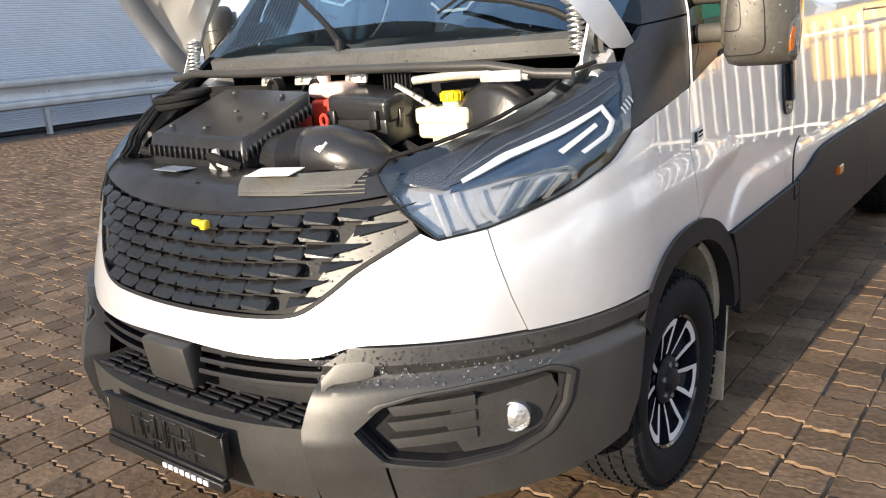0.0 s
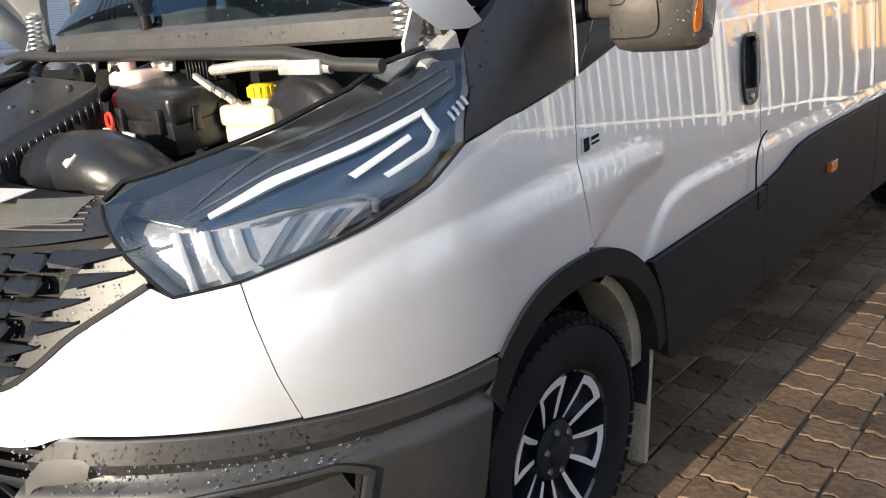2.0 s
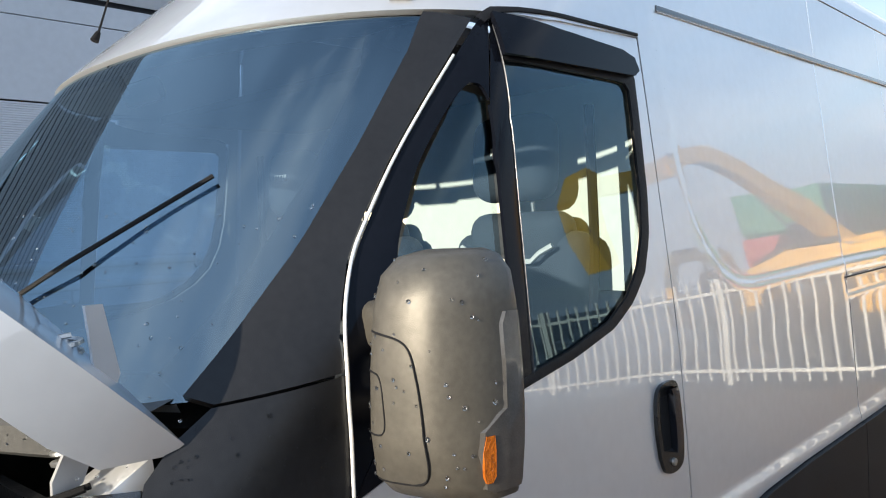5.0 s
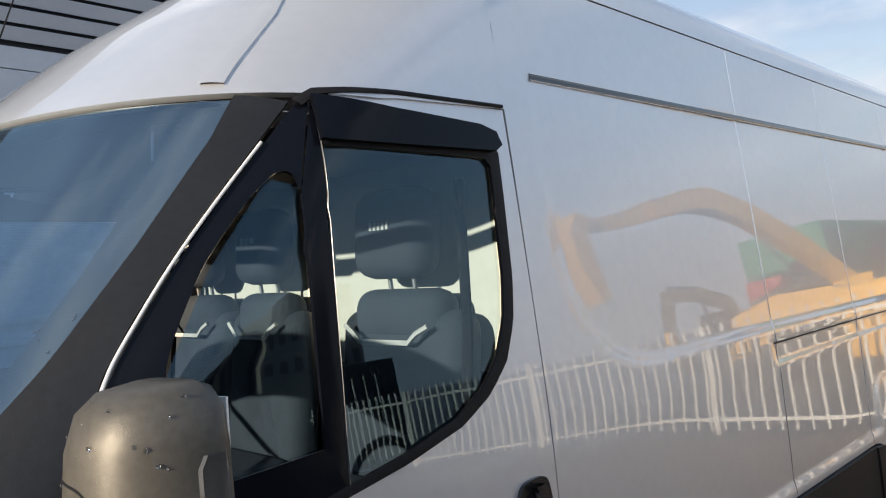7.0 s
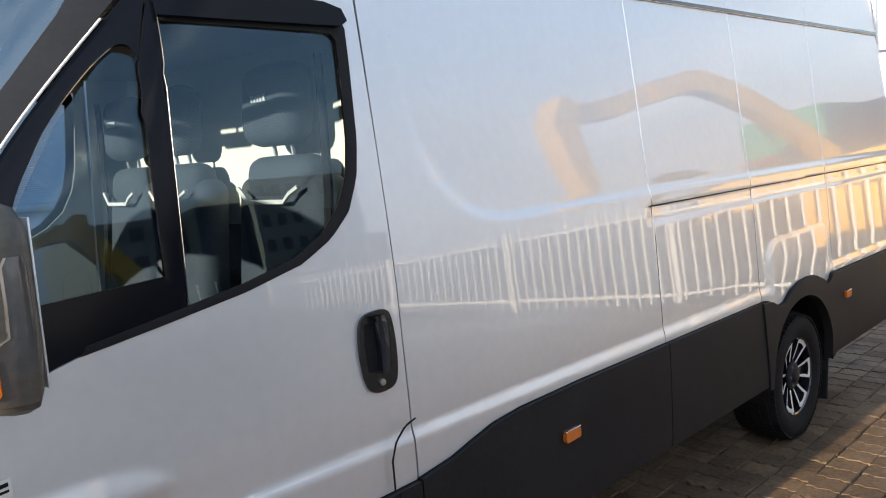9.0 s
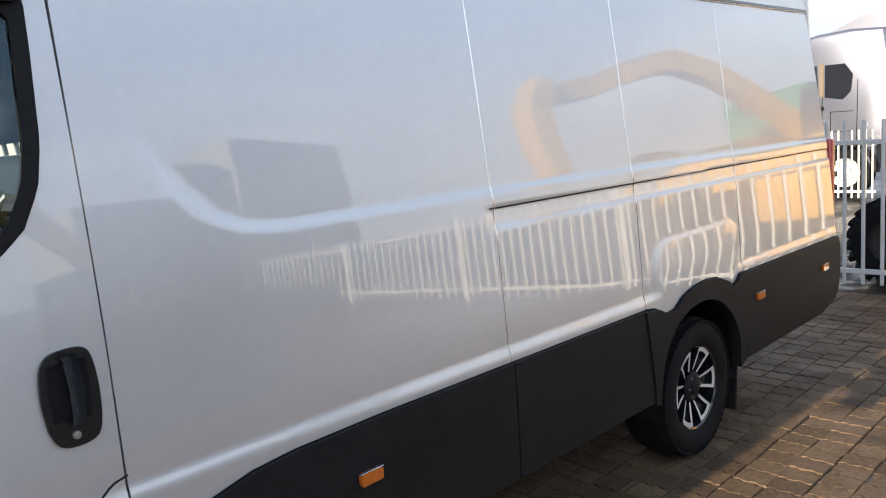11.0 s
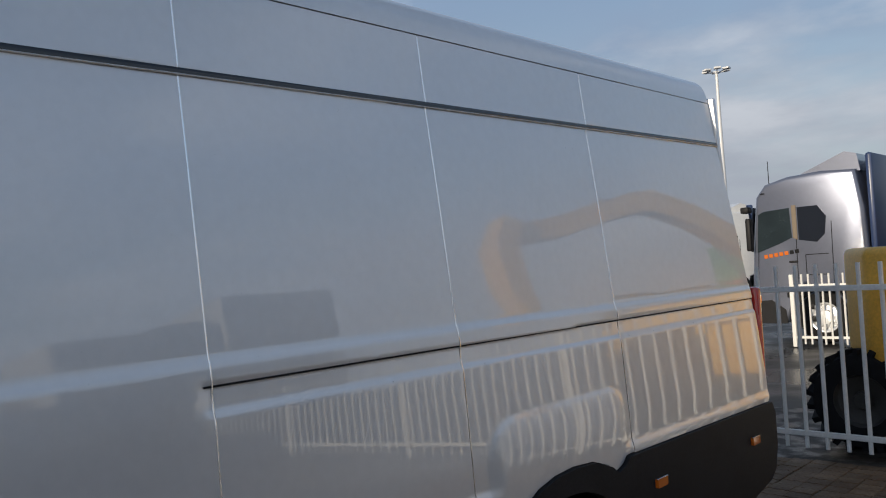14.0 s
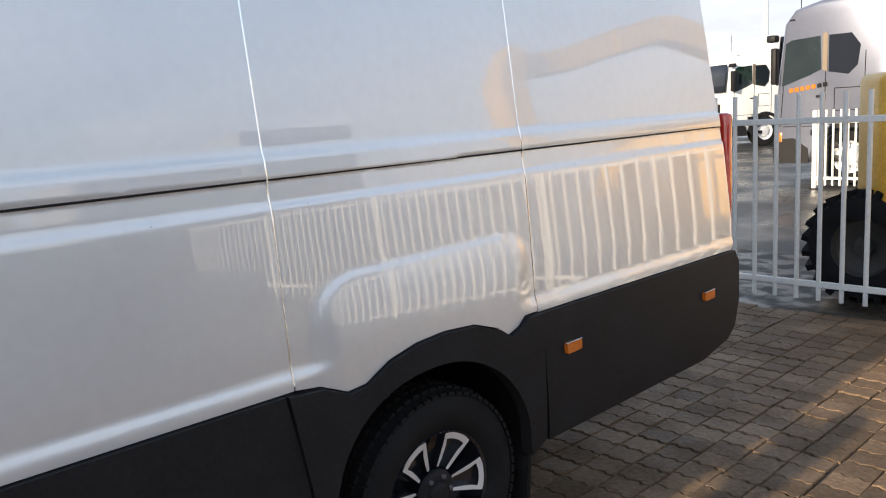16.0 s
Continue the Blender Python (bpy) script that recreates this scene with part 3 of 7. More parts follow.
for s in (False, True):
    door = panel("front_door", door_poly, PAINT, van, "silver cab door", dz=0.012, du=0.025, dside=0.03, relief=flank_relief, mirror=s)
    outer = DOOR_WIN_LOW + [(2.10, 2.085), (1.66, 2.118)]
    inner = [(1.345, 1.345), (1.50, 1.372), (1.72, 1.412), (1.88, 1.453), (1.97, 1.50), (2.035, 1.56), (2.08, 1.645), (2.10, 1.745), (2.112, 1.95), (2.115, 2.025), (2.08, 2.03), (1.62, 2.03)]
    strip("window_seal", DL(outer, 3), DL(inner, 3), PLASTIC, door, "black rubber window seal", off=0.004, n=60, mirror=s)
    # wind deflector along the window's top
    panel("wind_deflector", DL([(1.615, 2.035), (2.125, 2.045), (2.150, 2.06), (2.135, 2.092), (2.08, 2.106), (1.62, 2.125), (1.616, 2.04)]), SAIL_BLACK, door, "dark smoked wind deflector", off=0.022, dz=0.03, dside=0.06, mirror=s)
    panel("window_pane", DL([(1.58, 1.37)] + inner[2:10] + [(1.62, 2.04), (1.581, 1.375)], 4), PANE, door, "tinted side window", off=-0.006, mirror=s, pane=True).visible_shadow = False
    # black sail and quarter light ahead of it
    sail_out = [(1.094, 1.262), (1.10, 1.36), (1.105, 1.45), (1.114, 1.514), (1.14, 1.568), (1.175, 1.63), (1.235, 1.712), (1.314, 1.811), (1.41, 1.92), (1.51, 2.028), (1.59, 2.112), (1.618, 2.122)]
    quart_in = [(1.225, 1.44), (1.222, 1.50), (1.228, 1.56), (1.262, 1.655), (1.31, 1.74), (1.358, 1.812), (1.44, 1.905), (1.49, 1.952), (1.52, 1.972), (1.545, 1.968), (1.556, 1.94)]
    strip("quarter_frame", DL(soft(sail_out, 3), 2), DL(soft(quart_in, 4), 2), SAIL_BLACK, door, "gloss black quarter frame", off=0.002, n=90, mirror=s)
    # bead paler than the paint, with the sun on the door's edge in its colour
    bm = bmesh.new()
    edge_line = [D(y - .005, z) for y, z in soft([(1.094, 1.262), (1.10, 1.36), (1.106, 1.46), (1.130, 1.545), (1.175, 1.63), (1.235, 1.712), (1.314, 1.811), (1.41, 1.92), (1.51, 2.028)], 8)]
    tube(bm, [skin(*q) + skin_normal(*q) * .0065 for q in edge_line], .0032, 8)
    if s:
        bmesh.ops.scale(bm, vec=(-FAR, 1, 1), verts=bm.verts)
        bmesh.ops.reverse_faces(bm, faces=bm.faces)
    part("door_edge_glint", bm, EDGE_GLINT, door, "pale edge of the door frame, sunlight put into its colour")
    strip("quarter_post", DL([(1.622, 2.12), (1.60, 1.75), (1.575, 1.372)]), DL([(1.555, 1.93), (1.545, 1.7), (1.535, 1.46)]), SAIL_BLACK, door, off=0.002, n=20, mirror=s)
    strip("quarter_base", [D(1.094, 1.262), D(1.33, 1.328), D(1.578, 1.372)], [D(1.23, 1.44), D(1.38, 1.45), D(1.535, 1.46)], SAIL_BLACK, door, off=0.003, n=20, mirror=s)
    strip("window_post", DL([(1.626, 2.12), (1.60, 1.72), (1.580, 1.366)], 10), DL([(1.624, 2.12), (1.598, 1.72), (1.578, 1.366)], 10), LAMP_TRIM, door, "narrow grey window divider", off=0.0035, n=30, mirror=s)
    panel("quarter_pane", DL([(1.22, 1.43), (1.53, 1.45), (1.56, 1.95), (1.50, 1.965), (1.36, 1.80), (1.25, 1.62), (1.221, 1.44)], 4), PANE, door, off=-0.013, mirror=s, pane=True).visible_shadow = False

# wing, black wedge at the pillar's foot, pillar
wing = [F(.802, .999), F(.925, 1.062), D(.60, 1.115), D(.690, 1.172), D(.70, 1.178), D(.88, 1.214), D(1.086, 1.254), D(1.078, 1.18), D(1.070, 1.08), D(1.074, 1.0), D(1.089, .93), D(1.105, .862)]
wing += arch_line(1.055, .455, .415, .40, 85, 138, 8) + [D(.72, .744), D(.60, .742), F(.955, .742), F(.880, .743), F(.853, .83), F(.822, .93)]
both("front_wing", wing, PAINT, van, dz=0.012, du=0.025, dside=0.03, relief=flank_relief)
both("pillar_foot", [D(.70, 1.184), D(.88, 1.220), D(1.086, 1.260), D(1.10, 1.34), D(1.112, 1.46), D(.90, 1.438), D(.84, 1.40), D(.79, 1.358), D(.745, 1.27)], PILLAR_PLASTIC, van, "matt black triangle at the foot of the pillar", off=0.002, dz=0.03)
pil_out = [(1.098, 1.464), (1.105, 1.514), (1.131, 1.570), (1.166, 1.634), (1.226, 1.716), (1.305, 1.815), (1.401, 1.924), (1.501, 2.032), (1.580, 2.118)]
pil = DL(pil_out, 5) + [D(1.52, 2.13)] + FL([(.795, 2.131), (.814, 2.04), (.838, 1.84), (.857, 1.61), (.872, 1.455)]) + [D(.905, 1.442)]
both("windscreen_pillar", pil, PILLAR_PLASTIC, van, "matt black windscreen pillar", off=0.003, dz=0.05)
ws = FL([(-.80, 2.126), (-.822, 2.03), (-.85, 1.8), (-.867, 1.6), (-.88, 1.45)]) + [F(-.5, 1.435), F(0, 1.43), F(.5, 1.435)] + FL([(.88, 1.45), (.867, 1.6), (.85, 1.8), (.822, 2.03), (.80, 2.126)]) + [F(.4, 2.124), F(0, 2.122), F(-.4, 2.124)]
panel("windscreen", ws, SCREEN_GLASS, van, "curved laminated windscreen with rain drops", off=-0.004, pane=True).visible_shadow = False

for s in (False, True):
    strip("screen_border", FL([(.797, 2.122), (.818, 2.03), (.848, 1.8), (.865, 1.6), (.876, 1.452)], 4), FL([(.735, 2.085), (.768, 2.0), (.80, 1.8), (.815, 1.6), (.81, 1.49)], 4), SAIL_BLACK, van, "black printed edge of the windscreen", off=-.010, n=30, thick=.002, mirror=s)
strip("screen_border", FL([(-.79, 2.122), (-.4, 2.120), (0, 2.118), (.4, 2.120), (.79, 2.122)], 4), FL([(-.735, 2.085), (-.4, 2.080), (0, 2.078), (.4, 2.080), (.735, 2.085)], 4), SAIL_BLACK, van, off=-.010, n=40, thick=.002)
strip("screen_border", FL([(-.80, 1.49), (-.5, 1.475), (0, 1.47), (.5, 1.475), (.80, 1.49)], 4), FL([(-.875, 1.452), (-.5, 1.438), (0, 1.433), (.5, 1.438), (.875, 1.452)], 4), SAIL_BLACK, van, off=-.010, n=40, thick=.002)

# painted nose band below grille and lamps, and the bumper
GRILLE_LINE = soft([F(-.603, 1.072), F(-.56, .98), F(-.50, .895), F(-.42, .832), F(-.32, .803), F(-.16, .797), F(0, .795), F(.16, .796), F(.32, .799), F(.42, .812), F(.49, .858), F(.56, .920), F(.676, 1.000)])
nose = GRILLE_LINE + [F(.712, .980), F(.8003, .998), F(.8203, .93), F(.8513, .83), F(.8783, .744)]
low_edge = [F(.70, .745), F(.60, .745), F(.545, .738), F(.49, .719), F(.40, .709), F(.25, .709), F(0, .716)]
nose += soft(low_edge + [(-u, z) for u, z in low_edge[-2::-1]]) + [F(-.8783, .744), F(-.8513, .83), F(-.8203, .93), F(-.8003, .998), F(-.712, .980)]
panel("nose_band", nose, PAINT, van, dz=0.03, du=0.04)
both("sill_cladding", [D(2.207, .772)] + [D(y, z - .004) for y, z in CLAD_TOP] + [D(3.622, .858), D(3.622, .425), D(3.58, .418), D(2.25, .418), D(2.207, .425)], PLASTIC, van, off=0.026, thick=.03, dz=.08)
both("sill_cladding", [D(3.628, .858), D(4.53, .858), D(4.56, .70), D(4.603, .42), D(3.67, .418), D(3.628, .425)], PLASTIC, van, off=0.026, thick=.03, dz=.08)
both("door_cladding", [D(1.375, .744), D(2.201, .768), D(2.203, .425), D(2.16, .418), D(1.50, .418), D(1.472, .44), D(1.455, .54), D(1.43, .64)], PLASTIC, van, off=0.026, thick=.03, dz=.08)
both("rear_cladding", [D(5.58, .860), D(6.985, .860), D(7.02, .80), D(7.02, .62), D(6.98, .50), D(6.92, .45), D(6.70, .40), D(5.60, .385)], PLASTIC, van, off=0.026, thick=.03, dz=.08)
both("wheel_arch_trim", arch_line(1.055, .455, .418, .403, 150, 5, 26) + arch_line(1.05, .44, .368, .352, 5, 152, 26), PLASTIC, van, "black plastic wheel arch lip", off=0.022, thick=.04, dz=.05, dside=.05)
rear_arch = [D(4.537, .856), D(4.65, .846), D(4.735, .810), D(4.80, .815), D(4.89, .861), D(5.0, .888), D(5.12, .897), D(5.25, .888), D(5.36, .850), D(5.41, .816), D(5.46, .832), D(5.50, .862), D(5.575, .862), D(5.575, .40), D(5.50, .36)]
rear_arch += arch_line(5.07, .41, .42, .395, -6, 186, 30, 2.3)[1:-1] + [D(4.66, .40), D(4.612, .405)]
both("rear_arch_trim", rear_arch, PLASTIC, van, "black plastic rear wheel arch", off=0.034, thick=.05, dz=.06, dside=.06)

# front bumper, with a sunk bay for each fog lamp
panel("bumper_bar", [F(-.455, .545), F(0, .548), F(.455, .545), F(.455, .34), F(0, .335), F(-.455, .34)], GREY_PLASTIC, van, "charcoal plastic bumper centre", off=0.022, thick=.07, dz=.05)
def bumper_relief(y, z):
    """A ledge along the top of the corner with a groove below it."""
    ridge = max(0.0, 1 - abs(z - .520) / (.13 if z > .520 else .19)) * (1 - step_in(y - .02, .14))
    return -0.020 * step_in(.688 - z, .02) + 0.020 * step_in(.654 - z, .03) + 0.030 * ridge


bay = [F(.575, .548), F(.63, .602), F(.70, .622), F(.80, .634), F(.905, .640), F(.932, .615), F(.925, .54), F(.90, .478), F(.85, .447), F(.74, .437), F(.63, .462)]
corner_line = [F(.461, .335), F(.461, .552), F(.50, .70), F(.555, .741), F(.70, .741), F(.88, .739), D(.60, .737), D(.705, .738), D(.672, .60), D(.645, .45), D(.60, .37), F(.92, .335), F(.70, .325), F(.634, .325)]
both("bumper_corner", corner_line + [F(.634, .4605)] + bay[-2::-1] + [F(.628, .4625), F(.628, .325)], GREY_PLASTIC, van, "charcoal plastic bumper corner", off=0.022, thick=.075, dz=.0125, du=.04, relief=bumper_relief)
for s in (False, True):
    panel("fog_bay", [(u, z) for u, z in bay], PLASTIC, van, "sunk black fog lamp bay", off=-.022, thick=.01, mirror=s)
    ring = bay + bay[:1]
    mid_u, mid_z = sum(p[0] for p in bay) / len(bay), sum(p[1] for p in bay) / len(bay)
    wide = [(mid_u + (u - mid_u) * 1.07, mid_z + (z - mid_z) * 1.10) for u, z in ring]
    narrow = [(mid_u + (u - mid_u) * .965, mid_z + (z - mid_z) * .94) for u, z in ring]
    strip("bay_lip", wide, ring, GREY_PLASTIC, van, off=.029, n=60, thick=.012, mirror=s)
    strip("bay_wall", ring, narrow, PLASTIC, van, off=.012, n=60, thick=.03, mirror=s)
    for z in (.585, .545, .50):
        strip("fog_slat", [F(.64, z + .012), F(.72, z + .018), F(.80, z + .022)], [F(.655, z - .012), F(.72, z - .010), F(.80, z - .006)], GREY_PLASTIC, van, off=.006, n=8, thick=.03, mirror=s)
    panel("fog_bezel", [F(.745, .545), F(.775, .59), F(.83, .60), F(.915, .615), F(.925, .57), F(.90, .485), F(.85, .458), F(.775, .455)], GREY_PLASTIC, van, off=.0, thick=.03, dz=.03, mirror=s)
    bm = bmesh.new()
    c, n_ = skin(*F(.862, .528)), skin_normal(*F(.862, .528))
    lathe(bm, [(-.02, .040), (.010, .040), (.012, .037), (.006, .034), (.010, .026), (.013, .0001)], "z", 28)
    bmesh.ops.transform(bm, matrix=Matrix.Translation(c + n_ * -.002) @ Vector((0.45, -.9, 0.02)).to_track_quat("Z", "Y").to_matrix().to_4x4(), verts=bm.verts)
    if s:
        bmesh.ops.scale(bm, vec=(-FAR, 1, 1), verts=bm.verts)
        bmesh.ops.reverse_faces(bm, faces=bm.faces)
    part("fog_lamp", bm, LAMP_GLASS, van, "round clear fog lamp")
    strip("tow_cover", [F(.50, .665), F(.53, .705), F(.60, .712), F(.615, .70)], [F(.505, .63), F(.52, .655), F(.59, .668), F(.612, .675)], GREY_PLASTIC, van, off=.0225, n=8, thick=.003, mirror=s)
panel("intake_backing", [F(-.56, .742), F(.56, .742), F(.50, .53), F(-.50, .53)], PLASTIC, van, off=-0.10, thick=.01)
for k, (z, hw) in enumerate(((.70, .50), (.672, .49), (.643, .48))):
    for s in (False, True):
        strip("intake_slat", [F(.10, z + .006), F(hw, z + .006)], [F(.10, z - .006), F(hw, z - .006)], PLASTIC, van, off=-.02, n=10, thick=.05, mirror=s)
bm = bmesh.new()
box(bm, (-.02, -.098, .645), (.20, .06, .13), turn("X", 8), .012)
part("sensor_cover", bm, GREY_PLASTIC, van, "square radar sensor cover")
bm = bmesh.new()
for k in range(9):                                    # tread of the bumper step
    x = -.40 + k * .1
    for j in range(4):
        box(bm, (x, -.115 + .028 * j + .16 * (abs(x) ** 2.2), .553), (.085, .014, .012), None, .003, 1)
part("step_tread", bm, PLASTIC, van)
bm = bmesh.new()
for k in range(9):
    a_, b_ = -.45 + k * .1, -.35 + k * .1
    for x0, x1 in ((a_, b_),):
        p, q = skin(*F(x0, .545)), skin(*F(x1, .545))
        bm.faces.new([bm.verts.new(v) for v in (p + Vector((0, -.018, .0)), q + Vector((0, -.018, .0)), q + Vector((0, .16, .0)), p + Vector((0, .16, .0)))])
part("step_top", bm, GREY_PLASTIC, van)

# number plate holder, empty
holder = empty("plate_holder", van)
holder["label"] = "empty black number plate holder"
def holder_piece(x0, x1, z0, z1, d, name="holder_rib"):
    bm = bmesh.new()
    box(bm, ((x0 + x1) / 2, -.178 - d / 2 + .03 * ((x0 + x1) / 2) ** 2 * 6, (z0 + z1) / 2), (x1 - x0, d, z1 - z0), None, .003, 1)
    return part(name, bm, GLOSSY_PLASTIC, holder)
holder_piece(-.265, .265, .398, .528, .008, "holder_plate")
for z in (.402, .524):
    holder_piece(-.27, .27, z - .006, z + .006, .022)
for x in (-.265, .265):
    holder_piece(x - .006, x + .006, .40, .526, .022)
for k, x in enumerate((-.21, -.15, -.10, -.03, .02, .09, .14, .20)):
    holder_piece(x, x + .006, .412 + .01 * (k % 3), .515 - .012 * (k % 2), .016)
for k, (x0, x1, z) in enumerate(((-.24, -.16, .50), (-.24, -.17, .44), (-.14, -.05, .48), (-.05, .0, .43), (.0, .08, .505), (.03, .12, .465), (.10, .19, .44), (.15, .25, .49), (.16, .24, .415), (-.10, -.02, .505))):
    holder_piece(x0, x1, z, z + .008, .015)
holder_piece(-.27, .27, .366, .394, .026, "holder_foot")
for k in range(26):
    y_ = -.25 + k * .02
    holder_piece(y_, y_ + .004, .408 + .012 * (k * 7 % 5), .43 + .016 * (k * 5 % 6), .013)
for k in range(8):
    bm = bmesh.new()
    x = .02 + k * .026
    box(bm, (x, -.206, .380), (.018, .004, .013), None, 0)
    part("lettering_bar", bm, WHITE_PAINT, holder, "plain white lettering bar")

# grille: sunk backing with staggered tabs
panel("grille_backing", [F(-.61, 1.085), F(-.56, .98), F(-.44, .83), F(-.34, .797), F(0, .79), F(.34, .797), F(.44, .812), F(.53, .90), F(.68, 1.0), F(.61, 1.095), F(.3, 1.08), F(0, 1.08), F(-.3, 1.08)], PLASTIC, van, "black grille backing", off=-0.028, thick=.01)
both("grille_side", [F(.40, .815), F(.44, .815), F(.53, .90), F(.676, 1.0), F(.61, 1.09), F(.56, 1.055), F(.50, .97), F(.45, .89)], GREY_PLASTIC, van, "smooth charcoal grille flank", off=-.006, thick=.03, dz=.03)
grille = empty("grille", van)
grille["label"] = "black grille of staggered flat tabs"
def tab(x, z, wd, ht, lift):
    u, zz = F(x, z)
    p, n_ = skin(u, zz), skin_normal(u, zz)
    side = (skin(u + .02, zz) - skin(u - .02, zz)).normalized()
    up = n_.cross(side) * -1 if n_.cross(side).z < 0 else n_.cross(side)
    bm = bmesh.new()
    q = [(-wd / 2, ht / 2), (wd / 2 - .010, ht / 2), (wd / 2, ht / 2 - .012), (wd / 2 - .004, -ht / 2), (-wd / 2 + .006, -ht / 2), (-wd / 2, -ht / 2 + .01)]
    tilt = .014
    f = [bm.verts.new(p + side * a + up * b + n_ * (lift + (tilt if b < 0 else -.002))) for a, b in q]
    g = [bm.verts.new(p + side * a * .96 + up * b * .9 + n_ * (lift - .028)) for a, b in q]
    bm.faces.new(f)
    for i in range(6):
        j = (i + 1) % 6
        bm.faces.new((f[j], f[i], g[i], g[j]))
    bmesh.ops.recalc_face_normals(bm, faces=bm.faces)
    return part("tab", bm, GLOSSY_PLASTIC, grille, smooth=False)
def tail(x, z, wd, ht, lift):
    """A tab that runs out to a point towards the lamp."""
    u, zz = F(x, z)
    bm = bmesh.new()
    tops, lows = [], []
    for k in range(6):
        f = k / 5
        h = ht * (1 - f) ** .8 / 2 + .0012
        xx, zc = x + wd * f, z + .16 * wd * f
        for line, zl, d in ((tops, zc + h, -.001), (lows, zc - h, .010 * (1 - f) + .003)):
            q = F(xx, zl)
            line.append(bm.verts.new(skin(*q) + skin_normal(*q) * (lift + d)))
    for a, b, c, d in zip(tops, tops[1:], lows[1:], lows):
        bm.faces.new((a, d, c, b))
    under = [bm.verts.new(v.co + Vector((0, .016, .004))) for v in lows]
    for a, b, c, d in zip(lows, lows[1:], under[1:], under):
        bm.faces.new((a, d, c, b))
    bmesh.ops.recalc_face_normals(bm, faces=bm.faces)
    return part("tab", bm, GLOSSY_PLASTIC, grille, smooth=False)


for r in range(6):
    z = 1.022 - r * .0390
    hw = .535 - r * .036
    m = int(2 * hw / .084)
    for k in range(m + 1):
        x = -hw + (k + (.5 if r % 2 else .15)) * 2 * hw / m * .98
        if x > hw:
            continue
        tab(x, z + .10 * x * x, .083, .034, .0)
    end = hw + (.035 if r % 2 else .005)
    tail(end, z + .10 * end * end, .115 - .008 * r, .026, .002)
strip("grille_edge", GRILLE_LINE, [(u * .985, z + .010) for u, z in GRILLE_LINE], PLASTIC, van, "rubber grille edge", off=.004, n=90)

# wheels: built once about the origin, axle along x, outer face at +x
def build_wheel():
    wh = empty("wheel", van)
    bm = bmesh.new()
    prof = [(-.21, .215), (-.225, .26), (-.222, .305), (-.205, .332), (-.17, .343), (-.12, .346), (-.03, .346), (0.00, .340), (.018, .325), (.026, .30), (.028, .27), (.022, .24), (.010, .222), (.004, .214)]
    lathe(bm, prof, "x", 72)
    tyre = part("tyre", bm, RUBBER, wh, "black rubber tyre with worn tread")
    bm = bmesh.new()
    for k in range(60):                                  # shoulder and tread blocks
        a = k * math.tau / 60
        for h, wd, r in ((0.004, .034, .336), (-.035, .03, .3475), (-.08, .03, .3485), (-.125, .03, .3475), (-.17, .03, .345), (-.208, .03, .334)):
            c = Vector((h, math.cos(a + h * 2) * r, math.sin(a + h * 2) * r))
            box(bm, c, (wd, .012, .026), Matrix.Rotation(a + h * 2, 3, "X"))
    part("tread", bm, RUBBER, tyre)["kind"] = "stuff"
    bm = bmesh.new()
    lathe(bm, [(.004, .2165), (.010, .213), (.004, .205), (-.03, .20), (-.10, .198), (-.10, .06), (-.035, .055)], "x", 64)
    part("rim", bm, GLOSS_BLACK, wh, "gloss black rim well")
    bm = bmesh.new()
    lathe(bm, [(-.02, .078), (-.012, .074), (-.006, .060), (-.006, .040), (.006, .036), (.010, .030), (.010, .0001)], "x", 36)
    part("hub_cap", bm, PLASTIC, wh, "satin black hub cap")
    for k in range(6):                                   # six framed spokes, machined on the face
        a = k * math.tau / 6 + math.tau / 12
        bm = bmesh.new()
        loop = [(-.028, .080), (-.036, .11), (-.047, .15), (-.060, .192), (-.03, .2035), (0, .2055), (.03, .2035), (.060, .192), (.047, .15), (.036, .11), (.028, .080)]
        inner = [(-.018, .080), (-.022, .11), (-.030, .15), (-.041, .176), (-.02, .1825), (0, .184), (.02, .1825), (.041, .176), (.030, .15), (.022, .11), (.018, .080)]
        def at(q, h):
            return Vector((h - .045 * max(0, 1 - q[1] / .19), q[1] * math.cos(a) - q[0] * math.sin(a), q[1] * math.sin(a) + q[0] * math.cos(a)))
        o = [bm.verts.new(at(q, .004)) for q in loop]
        i_ = [bm.verts.new(at(q, .002)) for q in inner]
        ob_, ib = [bm.verts.new(at(q, -.03)) for q in loop], [bm.verts.new(at(q, -.03)) for q in inner]
        for j in range(len(loop) - 1):
            bm.faces.new((o[j], o[j + 1], i_[j + 1], i_[j]))
            bm.faces.new((o[j + 1], o[j], ob_[j], ob_[j + 1])).material_index = 1
            bm.faces.new((i_[j], i_[j + 1], ib[j + 1], ib[j])).material_index = 1
        bm.faces.new([bm.verts.new(at(q, -.022)) for q in inner]).material_index = 1
        bmesh.ops.recalc_face_normals(bm, faces=bm.faces)
        part("spoke", bm, [ALLOY, GLOSS_BLACK], wh, "machined silver spoke edged in black", smooth=False)
        bm = bmesh.new()
        lathe(bm, [(-.02, .011), (-.004, .010), (.0, .008), (.0, .0001)], "x", 6, (0, math.cos(a) * .056, math.sin(a) * .056))
        part("wheel_bolt", bm, LAMP_TRIM, wh, "dark steel wheel bolt", smooth=False)
    return wh


wheel = build_wheel()
wheel.matrix_basis = pose(0.972, WB_F, WHEEL_Z, 8)
copy_thing(wheel, pose(0.972, WB_R, WHEEL_Z, 31))
copy_thing(wheel, pose(-1.02, WB_F, WHEEL_Z, 0, 0, 180))
copy_thing(wheel, pose(-1.02, WB_R, WHEEL_Z, 20, 0, 180))

